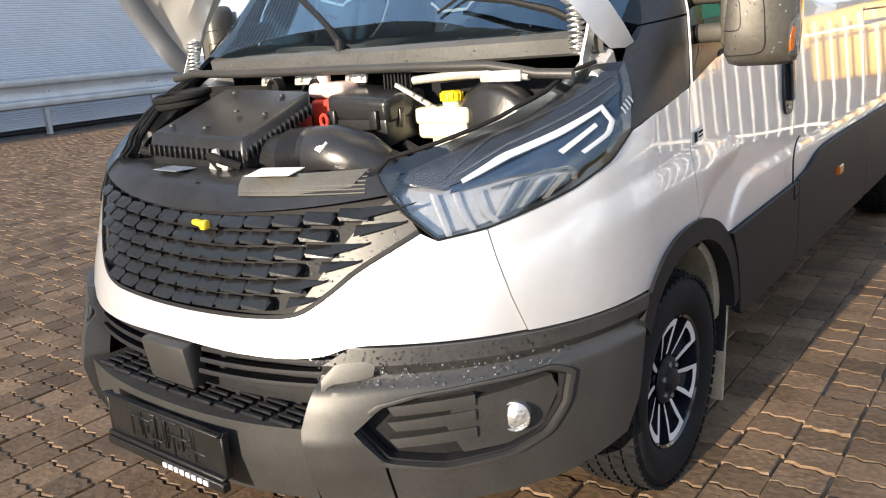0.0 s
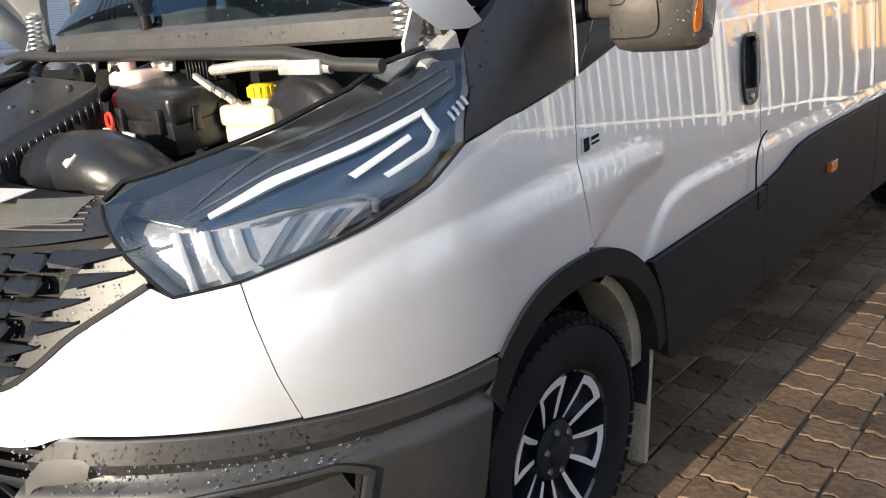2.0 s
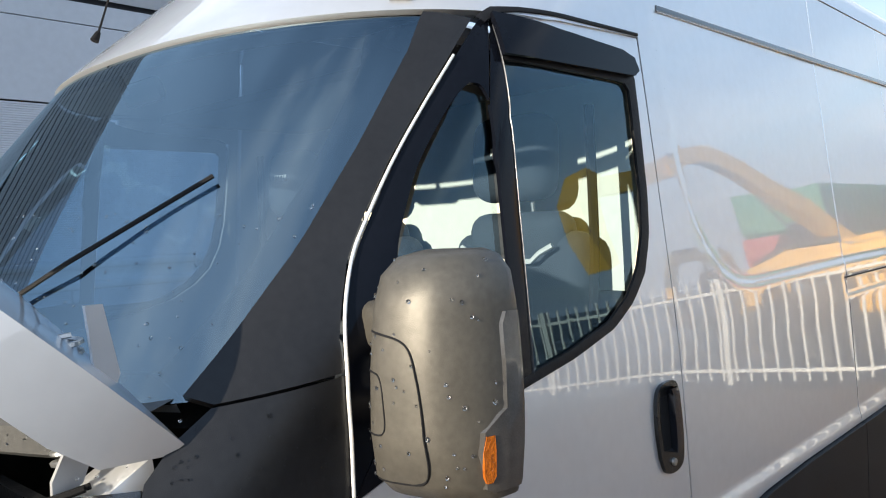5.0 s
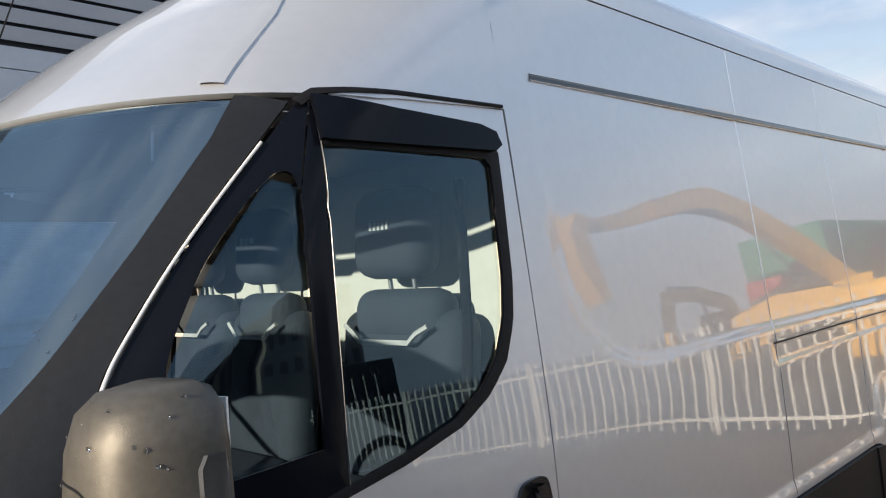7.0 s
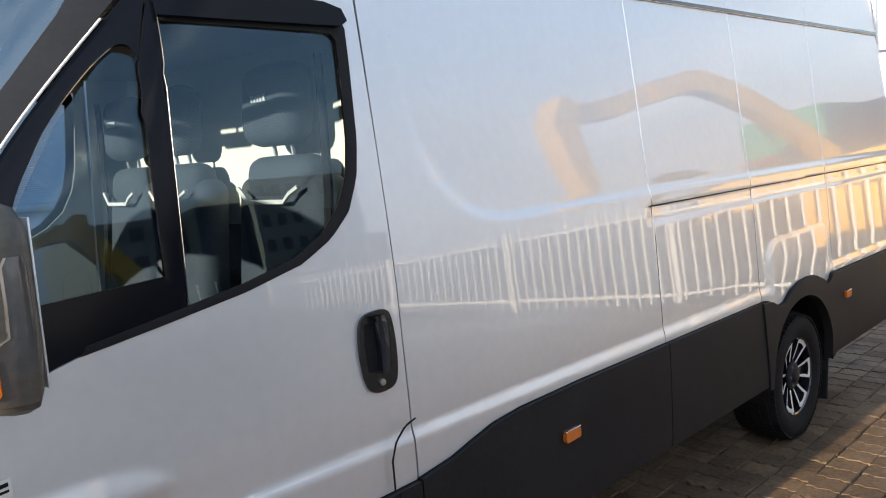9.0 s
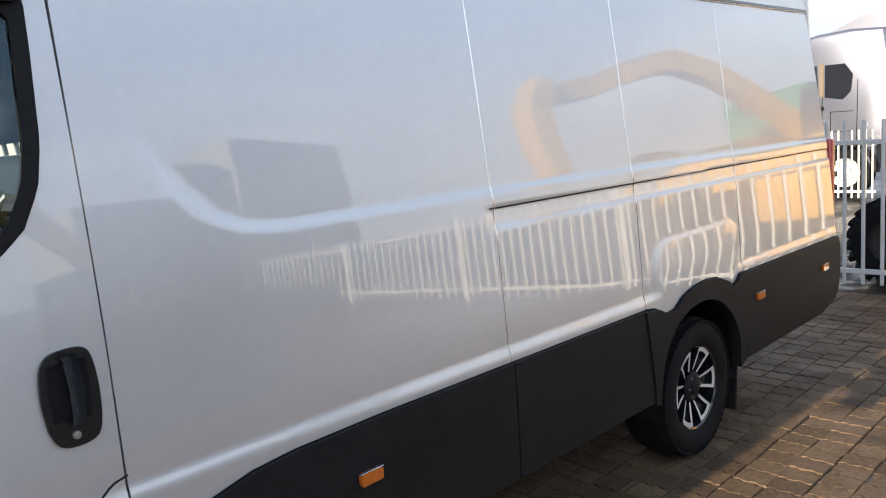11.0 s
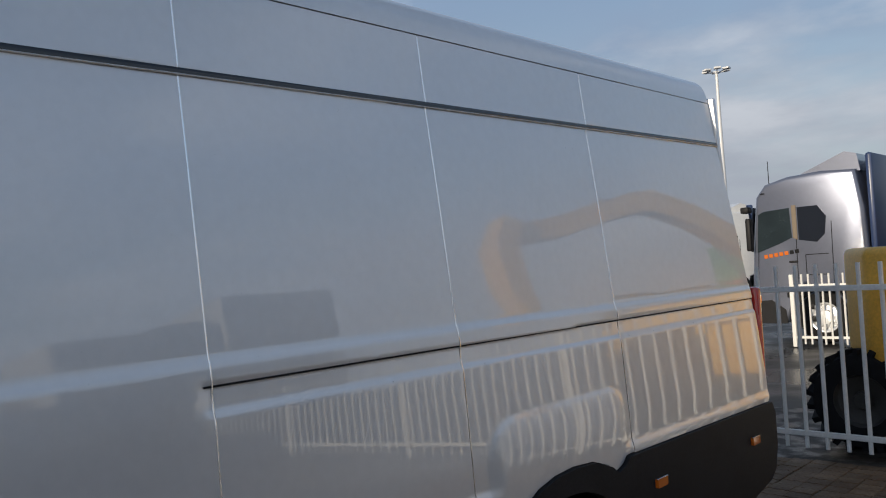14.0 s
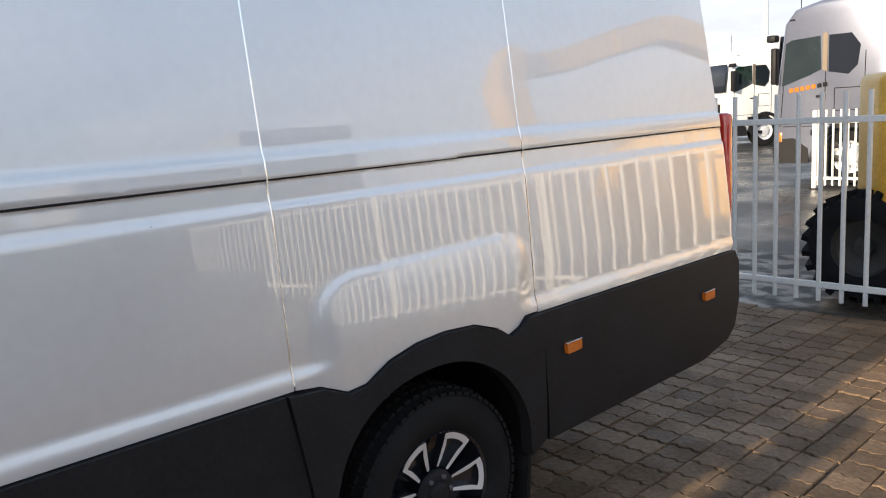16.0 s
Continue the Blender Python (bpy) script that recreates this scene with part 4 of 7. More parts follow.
# floor pan, wheel houses, engine bay walls, rear doors
bm = bmesh.new()
box(bm, (0, 3.9, .46), (1.5, 6.1, .10), bevel=.02)
box(bm, (0, 3.2, .36), (.7, 3.4, .12), bevel=.02)
part("floor_pan", bm, RUBBER, van)
for sx in (1, -1):
    for wy, r in ((1.05, .37), (5.10, .42)):
        bm = bmesh.new()
        lathe(bm, [(.02, r), (-.46, r), (-.46, .02)], "x", 30, (sx * .98 if sx > 0 else -.98 + .44, wy, .43), radians(-20), radians(220))
        part("wheel_house", bm, PLASTIC, van)
bm = bmesh.new()
box(bm, (0, 7.0, 1.0), (1.9, .04, 1.0), bevel=.01)
box(bm, (0, 6.925, 1.98), (1.76, .04, 1.2), turn("X", 6), bevel=.01)
part("rear_door", bm, PAINT, van)
bm = bmesh.new()
box(bm, (0, 6.98, .55), (1.9, .12, .30), bevel=.03)
part("rear_bumper", bm, GREY_PLASTIC, van)
# dusty rubber, made paler still by sunlight put into the colour
DUSTY_SUNLIT = material("dusty_sunlit_rubber", (0.30, 0.26, 0.19), 0.85, 0, 0.35, 9, 0.002, 60)
for s in (False, True):
    strip("arch_liner", arch_line(1.05, .44, .366, .350, -2, 62, 10), arch_line(1.045, .44, .315, .335, -2, 62, 10), DUSTY_SUNLIT, van, "dusty wheel arch liner, sunlight put into its pale colour", off=-.03, n=20, thick=.12, mirror=s)
for sx in (1, -1):
    bm = bmesh.new()
    box(bm, (sx * .945, 7.015, 1.18), (.10, .06, .64), bevel=.02)
    part("tail_lamp", bm, RED_LENS, van, "red and amber tail lamp")
    for wy, lab in ((1.425, "dusty mud flap, sunlight put into its pale colour"), (5.52, "black mud flap")):
        bm = bmesh.new()
        box(bm, (sx * .90, wy, .33), (.20, .022, .44), turn("X", -6), bevel=.006)
        part("mud_flap", bm, DUSTY_SUNLIT if wy < 2 else RUBBER, van, lab)

# ---- the van: lamps, engine bay, bonnet, cab ----
HL = [F(.553, 1.136), F(.63, 1.060), F(.712, .986), F(.80, 1.004), F(.925, 1.068), D(.60, 1.121), D(.695, 1.184), D(.742, 1.275), D(.785, 1.352), D(.725, 1.350)] + DL([(.663, 1.331), (.581, 1.290), (.447, 1.239), (.32, 1.198), (.235, 1.166)], 4)
for s in (False, True):
    lamp = panel("headlight", HL, LAMP_WELL, van, "clear headlight with a bright hooked light strip", off=-.055, thick=-.056, dz=.04, mirror=s)
    panel("lens", HL, LENS, lamp, "clear wet lamp lens", off=.004, dz=.03, mirror=s, pane=True).visible_shadow = False
    panel("inner_panel", [F(.72, 1.112), D(.40, 1.165), D(.60, 1.232), D(.69, 1.268), D(.74, 1.30), D(.69, 1.20), D(.60, 1.135), D(.50, 1.112), D(.44, 1.125), D(.36, 1.125), F(.72, 1.095)], NAVY_GLOSS, lamp, "dark blue inner trim", off=-.030, thick=.012, mirror=s)
    panel("top_trim", [F(.575, 1.138), F(.70, 1.105), D(.40, 1.175), D(.60, 1.24), D(.735, 1.295), D(.768, 1.345), D(.735, 1.345), D(.663, 1.322), D(.58, 1.283), D(.447, 1.233), D(.32, 1.193)], TRIM_SILVER, lamp, "grey upper lamp trim", off=-.022, thick=.012, dz=.02, mirror=s)
    # strips added for the streaks that the lens mirrors along its top
    for dz, mat in ((.016, LAMP_TRIM), (.038, LAMP_WELL)):
        strip("trim_streak", [F(.70, 1.108 + dz * .6), D(.40, 1.178 + dz), D(.60, 1.243 + dz * .9), D(.735, 1.297 + dz * .8)], [F(.70, 1.112 + dz * .6), D(.40, 1.182 + dz), D(.60, 1.247 + dz * .9), D(.735, 1.300 + dz * .8)], mat, lamp, off=-.018, n=20, thick=.004, mirror=s)
    bowl = [F(.572, 1.128), F(.64, 1.058), F(.712, .994), F(.80, 1.012), F(.90, 1.060), D(.50, 1.080), D(.508, 1.105), D(.49, 1.120), D(.43, 1.122), D(.36, 1.124), F(.76, 1.116), F(.70, 1.118), F(.63, 1.126)]
    panel("reflector", bowl, REFLECTOR, lamp, "bright main beam reflector", off=-.046, thick=.01, dz=.02, du=.06, mirror=s)
    for k in range(5):
        x = .815 + k * .020
        panel("reflector_vane", [F(x, 1.024 + k * .007), F(x + .007, 1.026 + k * .007), F(x + .034, 1.106), F(x + .026, 1.106)], GLOSS_BLACK if k % 2 else REFLECTOR, lamp, off=-.026 - .004 * (k % 2), thick=.02, dz=.02, du=.05, mirror=s)
    for k in range(3):                                   # fluted bowl
        x = .70 + k * .045
        strip("flute", [F(x - .02, 1.094), F(x + .004, 1.045 - .006 * k), F(x + .03, 1.018 - .012 * (3 - k) * (k < 3))], [F(x - .006, 1.096), F(x + .018, 1.047 - .006 * k), F(x + .042, 1.022 - .012 * (3 - k) * (k < 3))], REFLECTOR, lamp, off=-.030 - .003 * (k % 2), n=8, thick=.012, mirror=s)
    strip("bowl_edge", [F(.80, 1.100), D(.43, 1.126), D(.49, 1.126), D(.512, 1.110), D(.505, 1.085)], [F(.80, 1.094), D(.43, 1.119), D(.485, 1.119), D(.502, 1.105), D(.497, 1.087)], LAMP_TRIM, lamp, off=-.02, n=24, thick=.02, mirror=s)
    strip("light_strip", [F(.735, 1.122), D(.37, 1.172), D(.50, 1.212), D(.653, 1.260)], [F(.742, 1.113), D(.377, 1.161), D(.507, 1.201), D(.643, 1.248)], LIGHT_GUIDE, lamp, "white hooked light strip", off=-.012, n=20, mirror=s)
    strip("light_strip", [D(.653, 1.260), D(.660, 1.215), D(.635, 1.183), D(.535, 1.146)], [D(.643, 1.250), D(.648, 1.217), D(.625, 1.191), D(.528, 1.154)], LIGHT_GUIDE, lamp, off=-.011, n=16, mirror=s)
    strip("light_strip", [D(.475, 1.163), D(.60, 1.218)], [D(.482, 1.154), D(.602, 1.208)], LIGHT_GUIDE, lamp, off=-.011, n=8, mirror=s)
    for k in range(4):
        strip("badge_bar", [D(.684 + k * .013, 1.222 + k * .008), D(.690 + k * .013, 1.226 + k * .008)], [D(.678 + k * .013, 1.238 + k * .008), D(.684 + k * .013, 1.242 + k * .008)], STEEL, lamp, "pale badge bar", off=.006, n=2, thick=.002, mirror=s)
    bm = bmesh.new()
    line = [skin(*p) + skin_normal(*p) * .004 for p in [F(.545, 1.14)] + DL([(.225, 1.168), (.32, 1.20), (.447, 1.242), (.581, 1.293), (.663, 1.334), (.73, 1.355)], 5)]
    tube(bm, [p + Vector((-.004, .006, .0)) for p in line], .006, 8)
    tube(bm, [p + Vector((-.013, .017, -.001)) for p in line], .005, 8)
    if s:
        bmesh.ops.scale(bm, vec=(-FAR, 1, 1), verts=bm.verts)
        bmesh.ops.reverse_faces(bm, faces=bm.faces)
    part("lamp_seal", bm, RUBBER, lamp)
    strip("lamp_gasket", [F(.549, 1.134), F(.626, 1.054), F(.712, .980), F(.80, .9985), F(.928, 1.064), D(.603, 1.116), D(.698, 1.180)], [F(.553, 1.136), F(.630, 1.059), F(.713, .985), F(.80, 1.003), F(.926, 1.067), D(.600, 1.120), D(.695, 1.184)], RUBBER, lamp, off=.005, n=40, mirror=s)

LOUVRE_GREY = material("louvre_grey_plastic", (0.08, 0.077, 0.07), 0.42, 0, 0.2, 8, 0.0003, 500)
# upper radiator cover, louvred on the near side
bm = bmesh.new()
cols = []
for k in range(41):
    x = -.60 + 1.2 * k / 40
    zt = 1.046 + .135 * x * x
    p0, p1 = skin(*F(x, zt)), skin(*F(x, max(zt + .03, 1.095)))
    e = .10 * (abs(x) / .6) ** 3
    pts = [p0 + Vector((0, .03, -.005)), p0 + Vector((0, -.004, 0)), p1 + Vector((0, .0, 0)), p1 + Vector((0, .022, .018)), Vector((x, .16 + e, 1.128)), Vector((x, .22 + e, 1.126)), Vector((x, .23 + e, 1.10))]
    cols.append([bm.verts.new(p) for p in pts])
for a, b in zip(cols, cols[1:]):
    for i in range(6):
        bm.faces.new((a[i], b[i], b[i + 1], a[i + 1]))
bmesh.ops.recalc_face_normals(bm, faces=bm.faces)
cover = part("radiator_cover", bm, BAY_PLASTIC, van, "black moulded radiator cover")
strip("louvre_plate", [F(.15, 1.134), F(.30, 1.139), F(.52, 1.150)], [F(.17, 1.088), F(.32, 1.092), F(.50, 1.112)], LOUVRE_GREY, cover, "grey louvred inset", off=.0015, n=14, thick=.004)
for k in range(6):
    bm = bmesh.new()
    z = 1.070 + k * .0085
    pts = [skin(*F(.16 + .04 * j + (5 - k) * .004, z + .010 * j / 9 + .02)) + Vector((0, -.004 + k * .002, 0)) for j in range(10)]
    tube(bm, pts, .0022, 5)
    part("louvre", bm, LOUVRE_GREY, cover)
bm = bmesh.new()
box(bm, (.262, .105, 1.146), (.13, .085, .002), turn("Z", 18) @ turn("X", 4))
part("paper_label", bm, WHITE_PAINT, cover, "white paper label")
bm = bmesh.new()
box(bm, (-.22, .13, 1.131), (.13, .07, .002), turn("Z", -4))
part("warning_label", bm, material("blue_label", (0.17, 0.20, 0.25), 0.5, 0, 0.5, 60), cover, "grey blue printed label")
bm = bmesh.new()
lathe(bm, [(0, .016), (.006, .014), (.006, .0001)], "y", 16, (-.02, .062, 1.098))
part("screw_plug", bm, RUBBER, cover)
bm = bmesh.new()
box(bm, (.07, -.012, 1.020), (.05, .02, .014), turn("Y", 8), .004)
box(bm, (.095, -.016, 1.018), (.022, .024, .026), None, .006)
part("yellow_tag", bm, material("yellow_plastic", (0.80, 0.55, 0.03), 0.35, 0, 0.1, 30), van, "small yellow release tag")

# engine bay shell
bm = bmesh.new()
box(bm, (0, .46, .90), (1.05, .36, .03))
box(bm, (0, .71, 1.10), (1.62, .02, .46))
for sx in (1, -1):
    box(bm, (sx * .80, .52, 1.0), (.03, .34, .30), turn("Z", sx * -28))
part("engine_bay", bm, RUBBER, van)
bm = bmesh.new()                                       # far inner wing with its stacked seals
for k in range(3):
    tube(bm, [(-.60 - .03 * k, .23, 1.14 + .004 * k), (-.70 - .03 * k, .33, 1.19), (-.78 - .03 * k, .46, 1.255), (-.83 - .025 * k, .60, 1.32), (-.84 - .02 * k, .70, 1.365)], .011, 8)
part("wing_seal", bm, RUBBER, van)
# scuttle: pale sunlit face, top shelf with drain slots, and the round rubber seal
bm = bmesh.new()
cols = []
for k in range(33):
    x = -.86 + 1.72 * k / 32
    y = .605 + .19 * (abs(x) / .86) ** 2.6
    cols.append([bm.verts.new(v) for v in ((x, y + .01, 1.375), (x, y, 1.382), (x, y - .004, 1.422), (x, y + .012, 1.432), (x, y + .075, 1.452), (x, y + .085, 1.43))])
for a, b in zip(cols, cols[1:]):
    for i in range(5):
        bm.faces.new((a[i], b[i], b[i + 1], a[i + 1]))
bmesh.ops.recalc_face_normals(bm, faces=bm.faces)
# one even grey, lighter than the bumper's charcoal
SCUTTLE_GREY = material("scuttle_grey_plastic", (0.075, 0.075, 0.075), 0.45, 0, 0.2, 8, 0.0003, 700)
scuttle = part("scuttle", bm, SCUTTLE_GREY, van, "dark plastic scuttle with rain drops")
for k in range(9):
    x = -.62 + k * .155
    bm = bmesh.new()
    y = .605 + .19 * (abs(x) / .86) ** 2.6
    bmesh.ops.create_uvsphere(bm, u_segments=14, v_segments=8, radius=.017)
    bmesh.ops.scale(bm, vec=(1, .7, .25), verts=bm.verts)
    bmesh.ops.transform(bm, matrix=Matrix.Translation((x, y + .045, 1.443)) @ turn("X", 16).to_4x4(), verts=bm.verts)
    part("drain_plug", bm, RUBBER, scuttle)
bm = bmesh.new()
tube(bm, [(-.86, .62, 1.37), (-.70, .60, 1.385), (-.4, .575, 1.378), (0, .565, 1.376), (.4, .572, 1.372), (.62, .59, 1.366), (.70, .60, 1.352), (.76, .605, 1.340), (.86, .62, 1.335)], .014, 10)
part("scuttle_seal", bm, GREY_PLASTIC, van, "round black rubber seal")

# air filter box with ribbed rim
bm = bmesh.new()
lid = [(-.45, .215, 1.222), (.005, .215, 1.212), (.03, .48, 1.322), (-.40, .50, 1.338)]
low = [(x * 1.03 + .01, y - .012, z - .045) for x, y, z in lid]
base = [(x, y, z - .14) for x, y, z in lid]
for ring_a, ring_b in ((lid, low), (low, base)):
    va, vb = [bm.verts.new(p) for p in ring_a], [bm.verts.new(p) for p in ring_b]
    for i in range(4):
        bm.faces.new((va[i], va[(i + 1) % 4], vb[(i + 1) % 4], vb[i]))
    if ring_a is lid:
        bm.faces.new(list(reversed(va)))
bmesh.ops.remove_doubles(bm, verts=bm.verts, dist=1e-4)
bmesh.ops.recalc_face_normals(bm, faces=bm.faces)
bmesh.ops.bevel(bm, geom=[e for e in bm.edges if len(e.link_faces) == 2], offset=.012, segments=3, profile=.5, affect="EDGES")
airbox = part("air_filter_box", bm, BAY_PLASTIC, van, "black air filter box with ribbed rim")
for (a, b, n_) in ((low[0], low[1], 17), (low[1], low[2], 15)):
    for k in range(n_):
        p = Vector(a).lerp(Vector(b), (k + .5) / n_)
        bm = bmesh.new()
        box(bm, p + Vector((0, 0, -.006)), (.006 if a is low[0] else .020, .020 if a is low[0] else .006, .036), None, .002, 1)
        part("rim_rib", bm, BAY_PLASTIC, airbox)
for x, y, z in ((-.38, .25, 1.240), (-.2, .245, 1.236), (-.02, .33, 1.268), (-.30, .45, 1.322), (-.06, .44, 1.312), (-.15, .33, 1.276)):
    bm = bmesh.new()
    lathe(bm, [(0, .010), (.006, .008), (.007, .0001)], "z", 12, (x, y, z))
    part("lid_boss", bm, GREY_PLASTIC, airbox)
bm = bmesh.new()                                       # intake mouth
ringp = [(math.cos(a) * .105, math.sin(a) * .085) for a in [k * math.tau / 28 for k in range(28)]]
tube(bm, [(-.62 + x, .47 + y, 1.318 + .05 * x + .12 * y) for x, y in ringp], .013, 8, True)
tube(bm, [(-.62 + x * .9, .47 + y * .9, 1.295 + .05 * x + .12 * y) for x, y in ringp], .014, 8, True)
part("intake_mouth", bm, RUBBER, van, "oval rubber intake mouth")
bm = bmesh.new()                                       # intake elbow
ridge = [(.10 + k * .0055, .325, 1.14 + k * .0006) for k in range(19)]
tube(bm, [(-.10, .33, 1.115), (.0, .325, 1.13)] + ridge + [(.205, .325, 1.150), (.27, .33, 1.150), (.33, .35, 1.13), (.37, .39, 1.08), (.385, .42, 1.0)],
     [.075, .078] + [.086 if k % 2 else .076 for k in range(19)] + [.086, .090, .090, .088, .085], 22)
part("intake_elbow", bm, BAY_PLASTIC, van, "black corrugated intake elbow")
bm = bmesh.new()
box(bm, (.285, .255, 1.19), (.026, .004, .034), turn("X", -40) @ turn("Y", 20))
part("elbow_label", bm, WHITE_PAINT, van, "white paper label")
bm = bmesh.new()                                       # fuse box
box(bm, (.225, .56, 1.272), (.24, .19, .075), turn("X", 6) @ turn("Y", 4), .018, 3)
box(bm, (.225, .56, 1.205), (.225, .18, .08), turn("X", 6), .008)
fuse = part("fuse_box", bm, BAY_PLASTIC, van, "black lidded fuse box")
for x, y in ((.13, .465), (.30, .462), (.335, .53), (.335, .60)):
    bm = bmesh.new()
    box(bm, (x, y, 1.235), (.03, .022, .055), None, .004)
    part("clip", bm, BAY_PLASTIC, fuse)
bm = bmesh.new()
box(bm, (.155, .460, 1.190), (.055, .004, .032), turn("Y", 6))
part("fuse_label", bm, WHITE_PAINT, fuse, "white paper label")
CREAM = material("cream_plastic", (0.74, 0.68, 0.49), 0.35, 0, 0.06, 12, coat=0.2)
YELLOW = material("yellow_cap_plastic", (0.85, 0.60, 0.02), 0.35, 0, 0.05, 30)
bm = bmesh.new()                                       # brake fluid reservoir
box(bm, (.440, .645, 1.230), (.195, .12, .05), None, .014, 3)
box(bm, (.440, .645, 1.188), (.180, .11, .05), None, .014, 3)
box(bm, (.425, .63, 1.15), (.07, .05, .05), None, .01)
lathe(bm, [(0, .028), (.022, .028)], "z", 20, (.445, .645, 1.25))
tank = part("fluid_reservoir", bm, CREAM, van, "cream translucent fluid reservoir")
bm = bmesh.new()
lathe(bm, [(0, .030), (.004, .032), (.026, .031), (.030, .026), (.031, .0001)], "z", 24, (.445, .645, 1.268))
for k in range(14):
    a = k * math.tau / 14
    box(bm, (.445 + math.cos(a) * .032, .645 + math.sin(a) * .032, 1.282), (.006, .006, .022), turn("Z", math.degrees(a)))
part("cap", bm, YELLOW, tank, "yellow ribbed cap")
bm = bmesh.new()                                       # brake servo
lathe(bm, [(.66, .13), (.655, .135), (.62, .135), (.60, .12), (.59, .10), (.585, .03), (.575, .0001)], "y", 36, (.60, .01, 1.19))
part("brake_servo", bm, BAY_PLASTIC, van, "round black brake servo")
RED = material("red_plastic", (0.62, 0.05, 0.03), 0.35, 0, 0.1, 20)
bm = bmesh.new()
box(bm, (.04, .57, 1.235), (.13, .10, .11), None, .015, 3)
part("coolant_bottle", bm, RED, van, "red tinted coolant bottle")
bm = bmesh.new()
box(bm, (.03, .58, 1.315), (.15, .10, .05), None, .02, 3)
lathe(bm, [(0, .022), (.03, .022), (.03, .0001)], "z", 16, (.0, .57, 1.33))
part("header_tank", bm, material("pink_plastic", (0.72, 0.55, 0.50), 0.4, 0, 0.15, 14), van, "pale header tank")
bm = bmesh.new()
tube(bm, [(.115 + math.cos(a) * .014, .44, 1.235 + math.sin(a) * .018) for a in [k * math.tau / 14 for k in range(14)]], .005, 6, True)
part("dipstick_ring", bm, RED, van, "red dipstick ring")
bm = bmesh.new()
lathe(bm, [(0, .022), (.012, .022), (.012, .016), (.03, .014)], "z", 16, (.105, .44, 1.19))
part("dipstick_seat", bm, CREAM, van)
for x, w_, n_ in ((-.30, .10, "bracket"), (.10, .09, "bracket"), (-.12, .12, "bracket")):
    bm = bmesh.new()
    box(bm, (x, .615, 1.348), (w_, .012, .035), turn("X", -10), .003)
    lathe(bm, [(0, .009), (-.010, .008), (-.011, .0001)], "y", 10, (x + .025, .608, 1.35))
    lathe(bm, [(0, .009), (-.010, .008), (-.011, .0001)], "y", 10, (x - .025, .608, 1.35))
    part(n_, bm, BARE_METAL, van, "bright metal bracket")
for x, r in ((-.22, .030), (-.02, .026)):
    bm = bmesh.new()
    lathe(bm, [(0, r), (-.03, r), (-.034, r * .8), (-.02, r * .5), (-.02, .0001)], "y", 20, (x, .575, 1.328))
    tube(bm, [(x, .58, 1.328), (x - .10, .55, 1.27)], .014, 8)
    part("engine_mount", bm, RUBBER, van)
bm = bmesh.new()
tube(bm, [(.36, .58, 1.335), (.50, .585, 1.345), (.62, .59, 1.345), (.74, .60, 1.335)], .012, 8)
box(bm, (.66, .585, 1.338), (.13, .012, .03), None, .003)
for k in range(5):
    box(bm, (.33 + .02 * k, .57 + .012 * k, 1.31 - .016 * k), (.07, .01, .012), turn("Y", 25))
part("linkage", bm, BARE_METAL, van, "bright wiper linkage")
bm = bmesh.new()
box(bm, (.277, .612, 1.335), (.10, .012, .052), None, .002, 1)
module = part("finned_module", bm, BAY_PLASTIC, van)
for k in range(7):
    bm = bmesh.new()
    box(bm, (.235 + k * .014, .60, 1.335), (.006, .02, .05), None, .001, 1)
    part("fin", bm, BAY_PLASTIC, module)
for k, pts in enumerate(([(-.55, .25, 1.15), (-.50, .21, 1.165), (-.44, .24, 1.15)], [(-.05, .17, 1.13), (-.07, .15, 1.17), (.0, .14, 1.16), (.04, .17, 1.14)], [(.38, .50, 1.16), (.50, .45, 1.13), (.58, .42, 1.10)], [(.30, .44, 1.14), (.42, .40, 1.15), (.52, .38, 1.12)])):
    bm = bmesh.new()
    tube(bm, pts, .014 - .002 * (k % 2), 8)
    part("hose", bm, RUBBER, van)
bm = bmesh.new()                                       # bonnet catch
prism(bm, [(-.10, 1.13), (-.075, 1.185), (-.055, 1.19), (-.045, 1.16), (-.02, 1.155), (.0, 1.14), (-.02, 1.125), (-.06, 1.12)], .165, .172)
box(bm, (-.02, .17, 1.142), (.05, .04, .014), turn("Y", 14), .003)
part("bonnet_catch", bm, BARE_METAL, van, "bright metal bonnet catch")

# bonnet, propped open about its rear hinges
bonnet = empty("bonnet", van)
bonnet.matrix_basis = pose(0, .884, 1.436, 0)
bonnet["label"] = "silver bonnet standing open"
BU, BO = Vector((0, -.7071, .7071)), Vector((0, .7071, .7071))     # along the lid to its tip, and out of its painted face
def lid_point(x, t, h):
    q = min(abs(x) / (.925 - .30 * (t / .85) ** 1.6), 1.0)
    crown = (.05 + .04 * math.sin(t / .85 * math.pi)) * (1 - q * q)
    return Vector((x if x > 0 else x * FAR, 0, 0)) + BU * t + BO * (h + crown - .05 * q ** 4)
bm = bmesh.new()
cols = []
for k in range(25):
    f = -1 + 2 * k / 24
    col = []
    for j in range(13):
        t0 = .42 * (1 - abs(f) ** 2.4)
        t = t0 + (.85 - t0) * j / 12
        hw = .925 - .30 * (t / .85) ** 1.6
        col.append(bm.verts.new(lid_point(f * hw, t, 0)))
    cols.append(col)
for a, b in zip(cols, cols[1:]):
    for j in range(12):
        bm.faces.new((a[j], b[j], b[j + 1], a[j + 1]))
